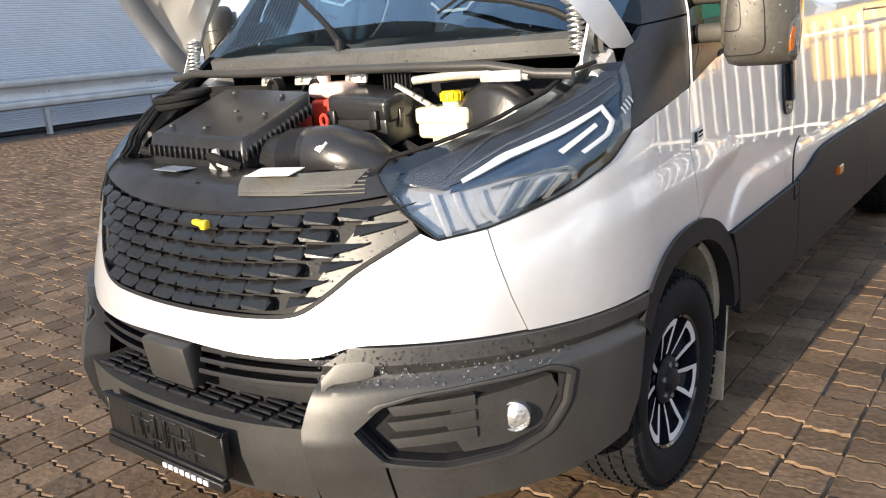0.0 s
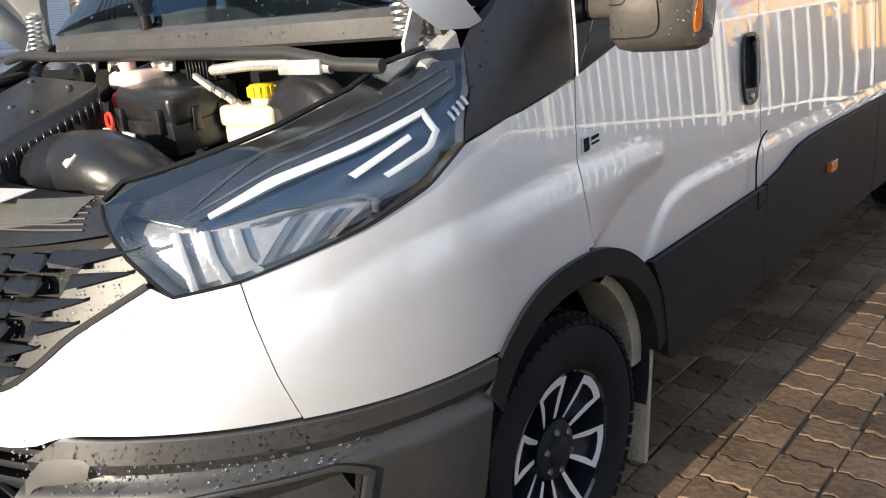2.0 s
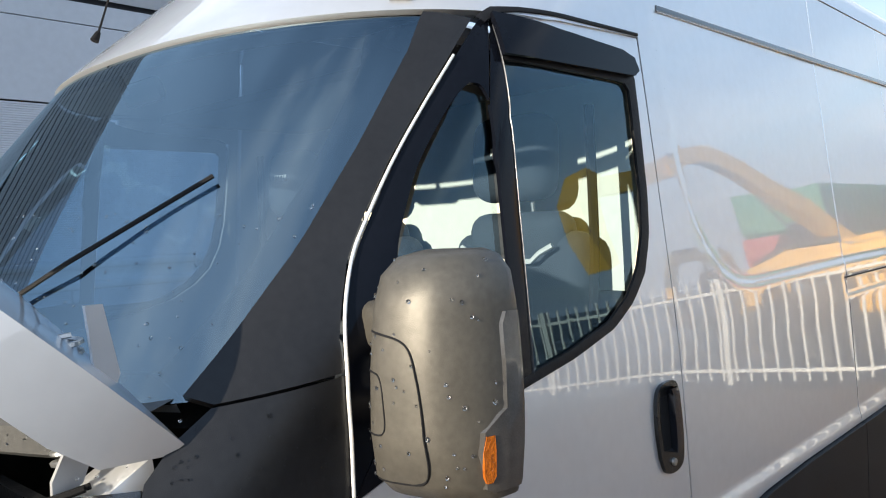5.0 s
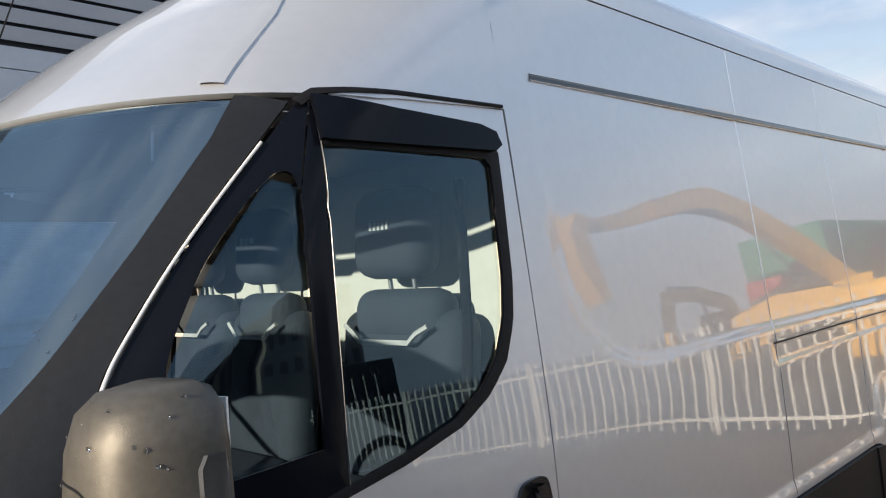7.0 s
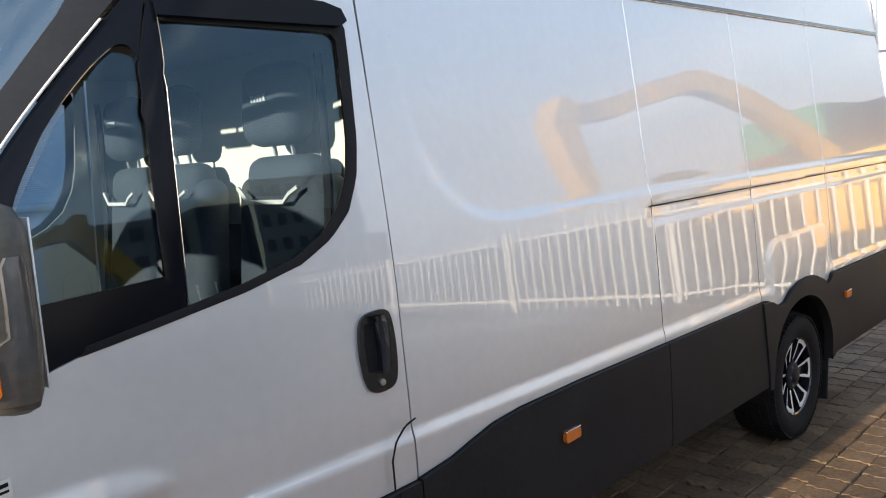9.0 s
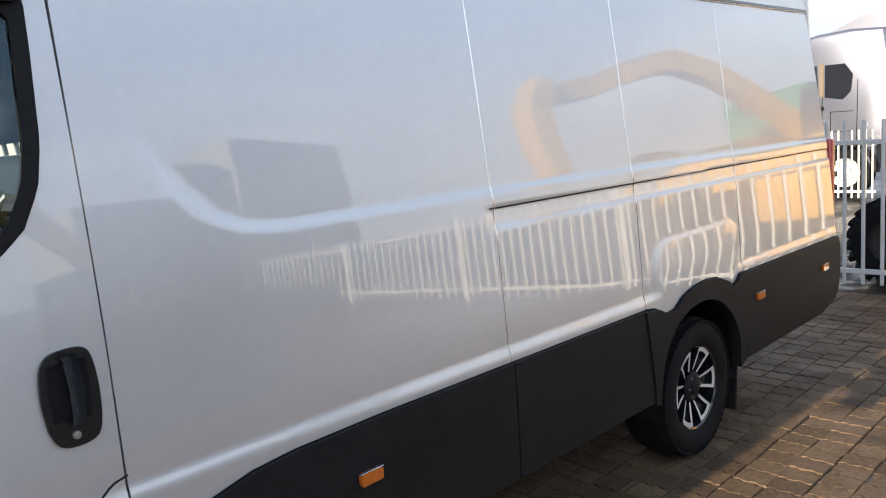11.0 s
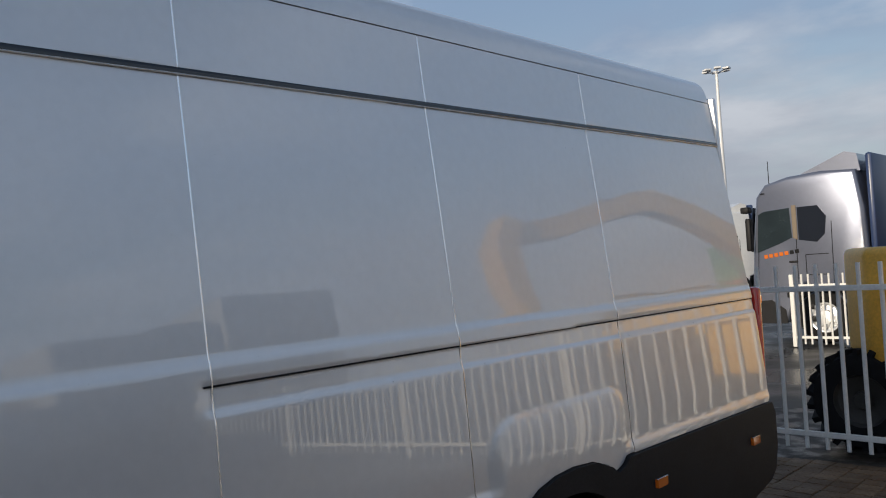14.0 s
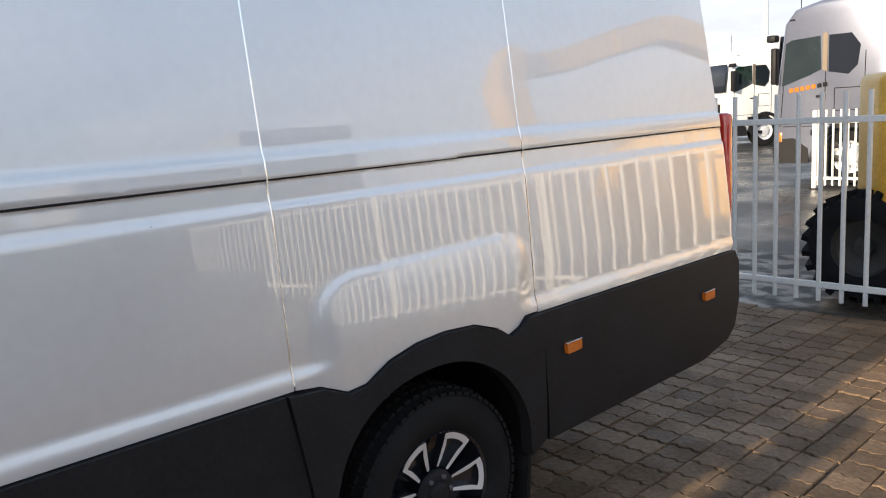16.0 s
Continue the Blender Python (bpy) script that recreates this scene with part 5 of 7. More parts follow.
for col, sx in ((cols[0], -1), (cols[-1], 1)):          # turned-down flange
    low_ = [bm.verts.new(v.co - BO * (.10 * min(1, (j + .3) / 1.5)) + Vector((-sx * .012, 0, 0))) for j, v in enumerate(col)]
    for j in range(12):
        bm.faces.new((col[j], col[j + 1], low_[j + 1], low_[j]))
bmesh.ops.recalc_face_normals(bm, faces=bm.faces)
part("bonnet_skin", bm, PAINT, bonnet)
bm = bmesh.new()
cols = []
for k in range(13):
    f = -1 + 2 * k / 12
    t0 = .02 + .42 * (1 - abs(f) ** 2.4)
    cols.append([bm.verts.new(lid_point(f * (.89 - .30 * (j / 8) ** 1.6), t0 + (.82 - t0) * j / 8, -.03 - (.03 if 0 < k < 12 and (j % 3 == 1) and k % 4 else 0))) for j in range(9)])
for a, b in zip(cols, cols[1:]):
    for j in range(8):
        bm.faces.new((a[j], b[j], b[j + 1], a[j + 1]))
bmesh.ops.recalc_face_normals(bm, faces=bm.faces)
part("bonnet_liner", bm, PAINT, bonnet, "sunlit inner face of the bonnet")
for sx in (1, -1):
    bm = bmesh.new()
    pts = []
    for k in range(13 * 12 + 1):
        a = k / 12 * math.tau
        f = k / (13 * 12)
        c = Vector((sx * (.815 if sx > 0 else .90), .735, 1.375)).lerp(Vector((sx * (.80 if sx > 0 else .885), .745, 1.56)), f)
        pts.append(c + Vector((math.cos(a) * .021, math.sin(a) * .021, 0)))
    tube(bm, pts, .0042, 5)
    part("hinge_spring", bm, STEEL, van, "coil spring of the bonnet hinge")
    bm = bmesh.new()
    prism(bm, [(.70, 1.34), (.74, 1.36), (.80, 1.50), (.78, 1.60), (.755, 1.60), (.765, 1.50), (.70, 1.37)], sx * (.842 if sx > 0 else .93) - .004, sx * (.842 if sx > 0 else .93) + .004, "x")
    part("hinge_arm", bm, PAINT, van, "painted hinge arm")

# painted apron behind the lamp's tail, with its turned seam
for sx in (1, -1):
    bm = bmesh.new()
    cols = []
    for k in range(9):
        f = k / 8
        y = .725 + .10 * f
        z0 = 1.315 + .055 * f
        cols.append([bm.verts.new((sx * x, y, z)) for x, z in ((.77, z0 - .05), (.78, z0 - .01), (.80, z0 + .02), (.84, z0 + .028), (.875, z0 + .01), (.885, z0 - .03))])
    for a, b in zip(cols, cols[1:]):
        for i in range(5):
            bm.faces.new((a[i], a[i + 1], b[i + 1], b[i]))
    bm.faces.new(cols[0])
    bm.faces.new(cols[-1])
    bmesh.ops.recalc_face_normals(bm, faces=bm.faces)
    part("wing_apron", bm, PAINT, van, "painted apron behind the lamp")

# wipers
for pts in ([(.03, .625, 1.455), (-.02, .64, 1.50), (-.10, .675, 1.545), (-.42, .86, 1.67)], [(.80, .79, 1.455), (.72, .765, 1.50), (.60, .74, 1.535), (.42, .735, 1.56)]):
    bm = bmesh.new()
    tube(bm, pts, [.012, .011, .009, .006], 8)
    lathe(bm, [(-.02, .016), (.012, .014), (.014, .0001)], "z", 14, pts[0])
    p, q = Vector(pts[-1]) + Vector((.0, -.01, -.01)), Vector(pts[1])
    if pts[0][0] < .5:
        tube(bm, [p + Vector((-.22, .10, .06)), p, p + (q - p) * .62], .006, 6)
    else:
        tube(bm, [(.36, .715, 1.52), (.525, .86, 1.65), (.675, 1.065, 1.795)], .0045, 6)
    part("wiper", bm, PLASTIC, van, "black windscreen wiper")

# door mirrors
REPEATER_AMBER = material("deep_amber_lens", (0.40, 0.105, 0.008), 0.18, 0, 0.35, 60, 0.002, 200, coat=0.8)
LAMP_GLASS_DARK = material("smoked_lens", (0.10, 0.095, 0.09), 0.12, 0.2, 0.2, 40, coat=0.8)
HOUSING_Z = (1.325, 1.335, 1.36, 1.42, 1.50, 1.58, 1.62, 1.642, 1.650)
HOUSING_W = ((1.19, 1.165, 1.155, 1.158, 1.166, 1.176, 1.184, 1.20, 1.225), (1.345, 1.372, 1.380, 1.384, 1.384, 1.380, 1.374, 1.355, 1.33), (.03, .075, .10, .112, .115, .112, .10, .075, .03))


def around(a, z, c, hw, d):
    """A place round the mirror housing: boxy inboard, round outboard."""
    ca, sa = math.cos(radians(a)), math.sin(radians(a))
    px, py = (.80, .80) if ca > 0 else (.6, .55)
    x = c + hw * math.copysign(abs(ca) ** px, ca)
    return (x, 1.055 + d * math.copysign(abs(sa) ** py, sa) * (1.0 if sa < 0 else .35) + .16 * (x - 1.17), z)


for s in (1, -1):
    mirror = empty("door_mirror", van)
    mirror["label"] = "large grey plastic door mirror with amber repeater"
    bm = bmesh.new()
    cols = []
    for z, w0, w1, d in zip(HOUSING_Z, *HOUSING_W):
        c, hw = (w0 + w1) / 2, (w1 - w0) / 2
        col = []
        for k in range(28):
            a = k * math.tau / 28
            col.append(bm.verts.new(around(math.degrees(a), z, c, hw, d)))
        cols.append(col)
    for a, b in zip(cols, cols[1:]):
        for k in range(28):
            bm.faces.new((a[k], a[(k + 1) % 28], b[(k + 1) % 28], b[k]))
    bm.faces.new(cols[0])
    bm.faces.new(cols[-1])
    bmesh.ops.recalc_face_normals(bm, faces=bm.faces)
    pieces = [part("housing", bm, MIRROR_GREY, mirror)]
    bm = bmesh.new()
    box(bm, (1.105, 1.115, 1.545), (.17, .075, .085), turn("Z", -14), .026, 4)
    box(bm, (1.105, 1.115, 1.42), (.17, .065, .055), turn("Z", -14), .022, 4)
    box(bm, (1.165, 1.105, 1.48), (.05, .08, .21), None, .02, 3)
    pieces.append(part("arm", bm, MIRROR_GREY, mirror))
    def face(x, z):
        """Front of the housing at x, z."""
        w0, w1, d = (float(np.interp(z, HOUSING_Z, col)) for col in HOUSING_W)
        q = min(abs(x - (w0 + w1) / 2) / ((w1 - w0) / 2), .999)
        sn = math.sqrt(1 - q ** (2 / .6)) ** .55
        return (x, 1.055 - d * sn + .16 * (x - 1.17), z)
    bm = bmesh.new()
    for pts, r in (([(1.168, 1.356), (1.20, 1.356), (1.25, 1.357), (1.280, 1.359), (1.298, 1.366), (1.306, 1.383), (1.307, 1.41), (1.305, 1.46), (1.299, 1.50), (1.288, 1.528), (1.268, 1.541), (1.225, 1.548), (1.180, 1.551)], .0017),
                   ([(1.166, 1.418), (1.20, 1.418), (1.218, 1.419), (1.228, 1.425), (1.231, 1.437), (1.230, 1.46), (1.228, 1.482), (1.222, 1.494), (1.21, 1.498), (1.174, 1.50)], .0014)):
        tube(bm, [face(x, z) for x, z in soft(pts, 4)], r, 6)
    pieces.append(part("cover_seam", bm, PLASTIC, mirror))
    def shell(a, z, off):
        """A place on the housing at an angle round it, lifted by off."""
        w0, w1, d = (float(np.interp(z, HOUSING_Z, col)) for col in HOUSING_W)
        return around(a, z, (w0 + w1) / 2, (w1 - w0) / 2 + off, d + off)
    def patch(name, rows, off, mat, label):
        """A lens on the housing: rows of (height, first angle, last angle)."""
        bm = bmesh.new()
        grid = [[bm.verts.new(shell(a0 + (a1 - a0) * k / 10, z, off + (.0006 if k % 2 else 0) - (.005 if k in (0, 10) else 0))) for k in range(11)] for z, a0, a1 in rows]
        for p, q in zip(grid, grid[1:]):
            for k in range(10):
                bm.faces.new((p[k], p[k + 1], q[k + 1], q[k]))
        bmesh.ops.recalc_face_normals(bm, faces=bm.faces)
        return part(name, bm, mat, mirror, label)
    pieces.append(patch("side_lens", [(1.345, 332, 372), (1.352, 325, 374), (1.40, 324, 375), (1.425, 327, 375), (1.445, 343, 375), (1.45, 348, 375), (1.50, 349, 375), (1.555, 349, 375), (1.57, 353, 372)], .003, LAMP_GLASS_DARK, "clear ribbed repeater lens"))
    pieces.append(patch("repeater", [(1.360, 330, 336), (1.368, 328, 340), (1.40, 328, 341), (1.420, 332, 340)], .0045, REPEATER_AMBER, "amber repeater lens"))
    bm = bmesh.new()
    box(bm, (1.262, 1.112, 1.49), (.15, .004, .27), turn("Z", 9), .001)
    pieces.append(part("mirror_glass", bm, ALLOY, mirror))
    mirror.location = (-.082 * s, .062, -.016)
    for o in pieces:
        if o.name.split('.')[0] != 'arm':
            for v in o.data.vertices:
                v.co.x = 1.262 + (v.co.x - 1.262) * (.80 - .16 * max(v.co.z - 1.45, 0))
                v.co.z = 1.335 + (v.co.z - 1.335) * 1.07
    if s < 0:
        for o in pieces:
            me = o.data
            for v in me.vertices:
                v.co.x = -v.co.x
            me.flip_normals()

# door handles, side markers, stickers, filler flap
for s in (False, True):
    plate = [(2.050, 1.10), (2.043, 1.165), (2.048, 1.235), (2.068, 1.268), (2.11, 1.277), (2.150, 1.272), (2.166, 1.24), (2.172, 1.165), (2.166, 1.09), (2.148, 1.060), (2.105, 1.052), (2.068, 1.062)]
    h = panel("door_handle", [D(y, z) for y, z in soft(plate + plate[:1], 3)[:-1]], GLOSSY_PLASTIC, van, "black oval door handle plate with a lock", off=.010, thick=.012, dz=.03, dside=.03, mirror=s)
    strip("pull_recess", [D(2.064, 1.245), D(2.058, 1.18), D(2.064, 1.115)], [D(2.150, 1.25), D(2.152, 1.18), D(2.146, 1.115)], RUBBER, h, off=.0105, n=12, thick=.003, mirror=s)
    strip("pull", [D(2.088, 1.264), D(2.096, 1.25), D(2.099, 1.18), D(2.098, 1.12), D(2.094, 1.106)], [D(2.122, 1.264), D(2.130, 1.25), D(2.132, 1.18), D(2.126, 1.12), D(2.116, 1.106)], GLOSS_BLACK, h, off=.030, n=20, thick=.020, mirror=s)
    bm = bmesh.new()
    p = skin(*D(2.106, 1.080))
    lathe(bm, [(.008, .010), (.016, .009), (.017, .0001)], "x", 14, p)
    if s:
        bmesh.ops.scale(bm, vec=(-FAR, 1, 1), verts=bm.verts)
    part("lock", bm, STEEL, h)
    for y, z in ((2.915, .692), (5.735, .706), (6.72, .700)):
        mk = panel("side_marker", [D(y - .042, z - .013), D(y - .038, z - .02), D(y + .038, z - .018), D(y + .042, z - .012), D(y + .042, z + .014), D(y + .036, z + .02), D(y - .036, z + .02), D(y - .042, z + .013)], ORANGE_LENS, van, "amber side marker lamp", off=.042, thick=.02, dside=.05, mirror=s)
        strip("marker_rim", [D(y - .045, z + .016), D(y + .045, z + .018)], [D(y - .045, z + .021), D(y + .045, z + .023)], LAMP_GLASS, mk, off=.040, n=3, mirror=s)
    strip("filler_seam", [D(2.10, .775), D(2.10, .86), D(2.12, .91), D(2.16, .945), D(2.20, .955)], [D(2.104, .775), D(2.104, .86), D(2.123, .907), D(2.162, .941), D(2.20, .951)], RUBBER, van, off=.0255, n=14, thick=.004, mirror=s)
strip("filler_seam", [D(2.115, .705), D(2.198, .722)], [D(2.115, .701), D(2.198, .718)], RUBBER, van, off=.0285, n=6, thick=.004)
strip("filler_seam", [D(2.115, .765), D(2.115, .703)], [D(2.119, .765), D(2.119, .703)], RUBBER, van, off=.0285, n=6, thick=.004)
sticker = panel("dealer_sticker", [D(1.095, 1.082), D(1.172, 1.092), D(1.172, 1.128), D(1.095, 1.121)], WHITE_PAINT, van, "white dealer sticker with black mark", off=.003, thick=.002)
panel("sticker_mark", [D(1.099, 1.087), D(1.122, 1.090), D(1.122, 1.120), D(1.099, 1.118)], RUBBER, sticker, off=.005, thick=.001)
strip("sticker_bar", [D(1.130, 1.117), D(1.166, 1.121)], [D(1.130, 1.109), D(1.166, 1.113)], RUBBER, sticker, off=.0048, n=2, thick=.001)
strip("sticker_bar", [D(1.130, 1.103), D(1.166, 1.107)], [D(1.130, 1.098), D(1.166, 1.102)], RUBBER, sticker, off=.0048, n=2, thick=.001)

# cab
SEAT_CLOTH = material("seat_cloth", (0.040, 0.049, 0.062), 0.85, 0, 0.2, 12, 0.0006, 600)
HEADLINING = material("grey_headlining", (0.09, 0.09, 0.095), 0.85, 0, 0.1, 8)
LINING = material("cream_lining", (0.82, 0.78, 0.66), 0.7, 0, 0.06, 3)
bm = bmesh.new()
prism(bm, [(-.91, 1.48), (.91, 1.48), (.90, 1.60), (.86, 1.90), (.83, 2.12), (-.83, 2.12), (-.86, 1.90), (-.90, 1.60)], 2.32, 2.345)
part("bulkhead", bm, LINING, van, "cream cab bulkhead in sunlight")
# lower bulkhead in near black, the dimness of the cab put into its colour
bm = bmesh.new()
prism(bm, [(-.93, .80), (.93, .80), (.93, 1.30), (.91, 1.479), (-.91, 1.479), (-.93, 1.30)], 2.31, 2.35)
part("bulkhead_dim_base", bm, RUBBER, van, "lower bulkhead coloured dark for the dim cab")
bm = bmesh.new()
box(bm, (0, 2.0, 2.10), (1.4, .62, .03), None, .01)
part("cab_headlining", bm, HEADLINING, van)
bm = bmesh.new()
box(bm, (0, 1.6, .75), (1.8, 1.5, .06), None, .01)
part("cab_floor", bm, RUBBER, van)
bm = bmesh.new()
cols = []
for k in range(21):
    x = -.88 + 1.76 * k / 20
    y0 = .68 + .24 * (abs(x) / .88) ** 2.2
    cols.append([bm.verts.new(v) for v in ((x, y0, 1.40), (x, y0 + .12, 1.425), (x, y0 + .32, 1.42), (x, 1.14 + .02 * math.cos(x * 9), 1.37), (x, 1.16, 1.20), (x, 1.02, 1.0))])
for a, b in zip(cols, cols[1:]):
    for i in range(5):
        bm.faces.new((a[i], b[i], b[i + 1], a[i + 1]))
bmesh.ops.recalc_face_normals(bm, faces=bm.faces)
part("dashboard", bm, RUBBER, van, "dark moulded dashboard")
bm = bmesh.new()
c = Vector((.46, 1.30, 1.33))
tilt = turn("X", -28)
tube(bm, [c + tilt @ Vector((math.cos(a) * .19, 0, math.sin(a) * .19)) for a in [k * math.tau / 32 for k in range(32)]], .015, 8, True)
for a in (0, math.pi, -math.pi / 2):
    tube(bm, [c, c + tilt @ Vector((math.cos(a) * .18, 0, math.sin(a) * .18))], .016, 6)
box(bm, c, (.14, .05, .12), tilt, .02)
part("steering_wheel", bm, RUBBER, van, "black steering wheel")


def cab_seat(x, wd):
    seat = empty("cab_seat", van)
    seat.location = (x, 2.14, .80)
    seat["label"] = "dark grey cloth cab seat with pale grab strip"
    def soft(name, c, size, rot, bev, mat, label=""):
        bm = bmesh.new()
        box(bm, c, size, rot, bev, 4)
        return part(name, bm, mat, seat, label)
    soft("cushion", (0, -.22, .30), (wd, .50, .16), turn("X", 4), .06, SEAT_CLOTH)
    soft("seat_base", (0, -.18, .10), (wd * .85, .40, .24), None, .02, RUBBER)
    soft("backrest", (0, .08, .60), (wd, .13, .52), turn("X", -6), .06, SEAT_CLOTH)
    soft("shoulder", (0, .09, .84), (wd * .74, .12, .16), turn("X", -6), .058, SEAT_CLOTH)
    head = soft("headrest", (0, .07, 1.08), (wd * .58, .13, .26), turn("X", -4), .062, SEAT_CLOTH)
    for k in range(5):
        bm = bmesh.new()
        box(bm, (-.034 + .017 * k, .0035, 1.10), (.011, .004, .022), turn("X", -4))
        part("badge_bar", bm, WHITE_PAINT, head, "pale badge bar")
    for sx in (-.05, .05):
        bm = bmesh.new()
        tube(bm, [(sx, .085, .92), (sx, .075, 1.0)], .007, 8)
        part("headrest_post", bm, STEEL, seat)
    bm = bmesh.new()
    tube(bm, [(-wd * .34, .005, .82), (-wd * .26, -.002, .80), (-wd * .2, -.004, .775), (wd * .2, -.004, .775), (wd * .26, -.002, .80), (wd * .34, .005, .82)], .008, 6)
    part("grab_strip", bm, WHITE_PAINT, seat, "pale curved grab strip")


cab_seat(.47, .50)
cab_seat(-.20, .42)
cab_seat(-.63, .42)
for x in (.76, -.80):
    bm = bmesh.new()
    tube(bm, [(x, 2.17, 2.0), (x + .01, 2.16, 1.6), (x + .01, 2.12, 1.2)], .014, 6)
    part("seat_belt", bm, RUBBER, van)
bm = bmesh.new()
box(bm, (0, 1.28, 2.06), (.20, .03, .06), turn("X", 20), .02)
tube(bm, [(0, 1.24, 2.05), (0, 1.20, 2.12)], .01)
part("cab_mirror", bm, RUBBER, van)
# pressed ridge from the screen's corner up over the roof
for s in (False, True):
    strip("roof_ridge", FL([(.768, 2.154), (.733, 2.242), (.691, 2.346), (.627, 2.458)], 4), FL([(.735, 2.156), (.703, 2.242), (.661, 2.346), (.60, 2.458)], 4), PAINT, van, off=.011, n=20, thick=.006, mirror=s)
# whip aerial on the roof's off side
bm = bmesh.new()
tube(bm, [(-.62, 1.44, 2.33), (-.62, 1.455, 2.36)], [.014, .008], 10)
tube(bm, [(-.62, 1.455, 2.36), (-.62, 1.60, 2.78)], [.004, .0025], 6)
part("aerial", bm, RUBBER, van, "black whip aerial")
# rain drops standing on plastic and paint
rng = random.Random(4)
bead = bmesh.new()
bmesh.ops.create_icosphere(bead, subdivisions=1, radius=1.0)
bead_v, bead_f = [v.co.copy() for v in bead.verts], [[v.index for v in f.verts] for f in bead.faces]
bead.free()
drop_v, drop_f = [], []


def drop(p, n_, r):
    q = n_.to_track_quat("Z", "Y")
    sx, sy, base = rng.uniform(.8, 1.2) * r, rng.uniform(.8, 1.3) * r, len(drop_v)
    drop_v.extend(p + q @ Vector((v.x * sx, v.y * sy, v.z * r * .5)) for v in bead_v)
    drop_f.extend([base + i for i in f] for f in bead_f)


for k in range(90):
    u, z = D(rng.uniform(.72, 1.07), rng.uniform(1.26, 1.44))
    drop(skin(u, z) + skin_normal(u, z) * .002, skin_normal(u, z), rng.uniform(.0015, .0034))
for k in range(260):
    u, z = F(rng.uniform(.47, .93), .735 - .09 * rng.random() ** 1.5)
    drop(skin(u, z) + skin_normal(u, z) * .022, skin_normal(u, z), rng.uniform(.0014, .0035))
for k in range(160):
    u, z = D(rng.uniform(.62, 2.2), rng.uniform(.9, 1.24))
    drop(skin(u, z) + skin_normal(u, z) * flank_relief(skin(u, z).y, z), skin_normal(u, z), rng.uniform(.0008, .002))
for k in range(900):
    u, z = D(2.25 + 4.2 * rng.random() ** 1.4, rng.uniform(1.0, 2.24))
    drop(skin(u, z) + skin_normal(u, z) * flank_relief(skin(u, z).y, z), skin_normal(u, z), rng.uniform(.0010, .0030))
for k in range(60):
    x, z = rng.uniform(1.18, 1.33), rng.uniform(1.35, 1.64)
    w0, w1, d = (float(np.interp(z, HOUSING_Z, col)) for col in HOUSING_W)
    p = Vector(around(rng.uniform(195, 345), z, (w0 + w1) / 2, (w1 - w0) / 2, d))
    p = Vector((1.262 + (p.x - 1.262) * (.80 - .16 * max(z - 1.45, 0)) - .082, p.y + .062, 1.335 + (z - 1.335) * 1.07 - .016))
    w = (p - Vector((1.18, 1.17, p.z))).normalized()
    drop(p + w * .0012, w, rng.uniform(.0014, .0036))
for k in range(150):
    x = rng.uniform(-.8, .8)
    y = .605 + .19 * (abs(x) / .86) ** 2.6
    drop(Vector((x, y - .003, rng.uniform(1.385, 1.42))), Vector((0, -1, 0)), rng.uniform(.0012, .003))
for k in range(160):
    x, t = rng.uniform(-.9, .9), rng.uniform(.1, .8)
    if t > .42 * (1 - abs(x / .93) ** 2.4) + .03 and abs(x) < .925 - .30 * (t / .85) ** 1.6:
        drop(Vector((0, .884, 1.436)) + lid_point(x, t, .001), BO, rng.uniform(.0015, .0035))
for k in range(260):
    u, z = F(rng.uniform(.40, .66), rng.uniform(.82, 1.05))
    drop(skin(u, z) + skin_normal(u, z) * .001, skin_normal(u, z), rng.uniform(.001, .0026))
for k in range(420):
    u, z = F(rng.uniform(-.8, .84), rng.uniform(1.45, 1.75))
    drop(skin(u, z) + skin_normal(u, z) * -.003, skin_normal(u, z), rng.uniform(.001, .0032))
me = bpy.data.meshes.new("rain_film")
me.from_pydata(drop_v, [], drop_f)
me.materials.append(glass("water", (1, 1, 1), 0.0, 1.33))
for f in me.polygons:
    f.use_smooth = True
film_ob = new("rain_film", me)
film_ob.parent = van
film_ob["label"] = "standing rain drops"
film_ob["kind"] = "stuff"

# ---- ground ----
YARD = material("wet_yard", (0.040, 0.036, 0.032), 0.5, 0, 0.45, 0.5, 0.006, 30, wet=0.2, spec=0.3)
bm = bmesh.new()
bmesh.ops.create_grid(bm, x_segments=40, y_segments=40, size=600)
bmesh.ops.translate(bm, vec=(0, 0, -.016), verts=bm.verts)
ground = tagged(part("ground", bm, YARD), "dark wet yard surface", "ground", kind="structure")

# ---- warehouse ----
CLADDING = material("steel_cladding", (0.60, 0.63, 0.68), 0.45, 0.1, 0.05, 0.4)


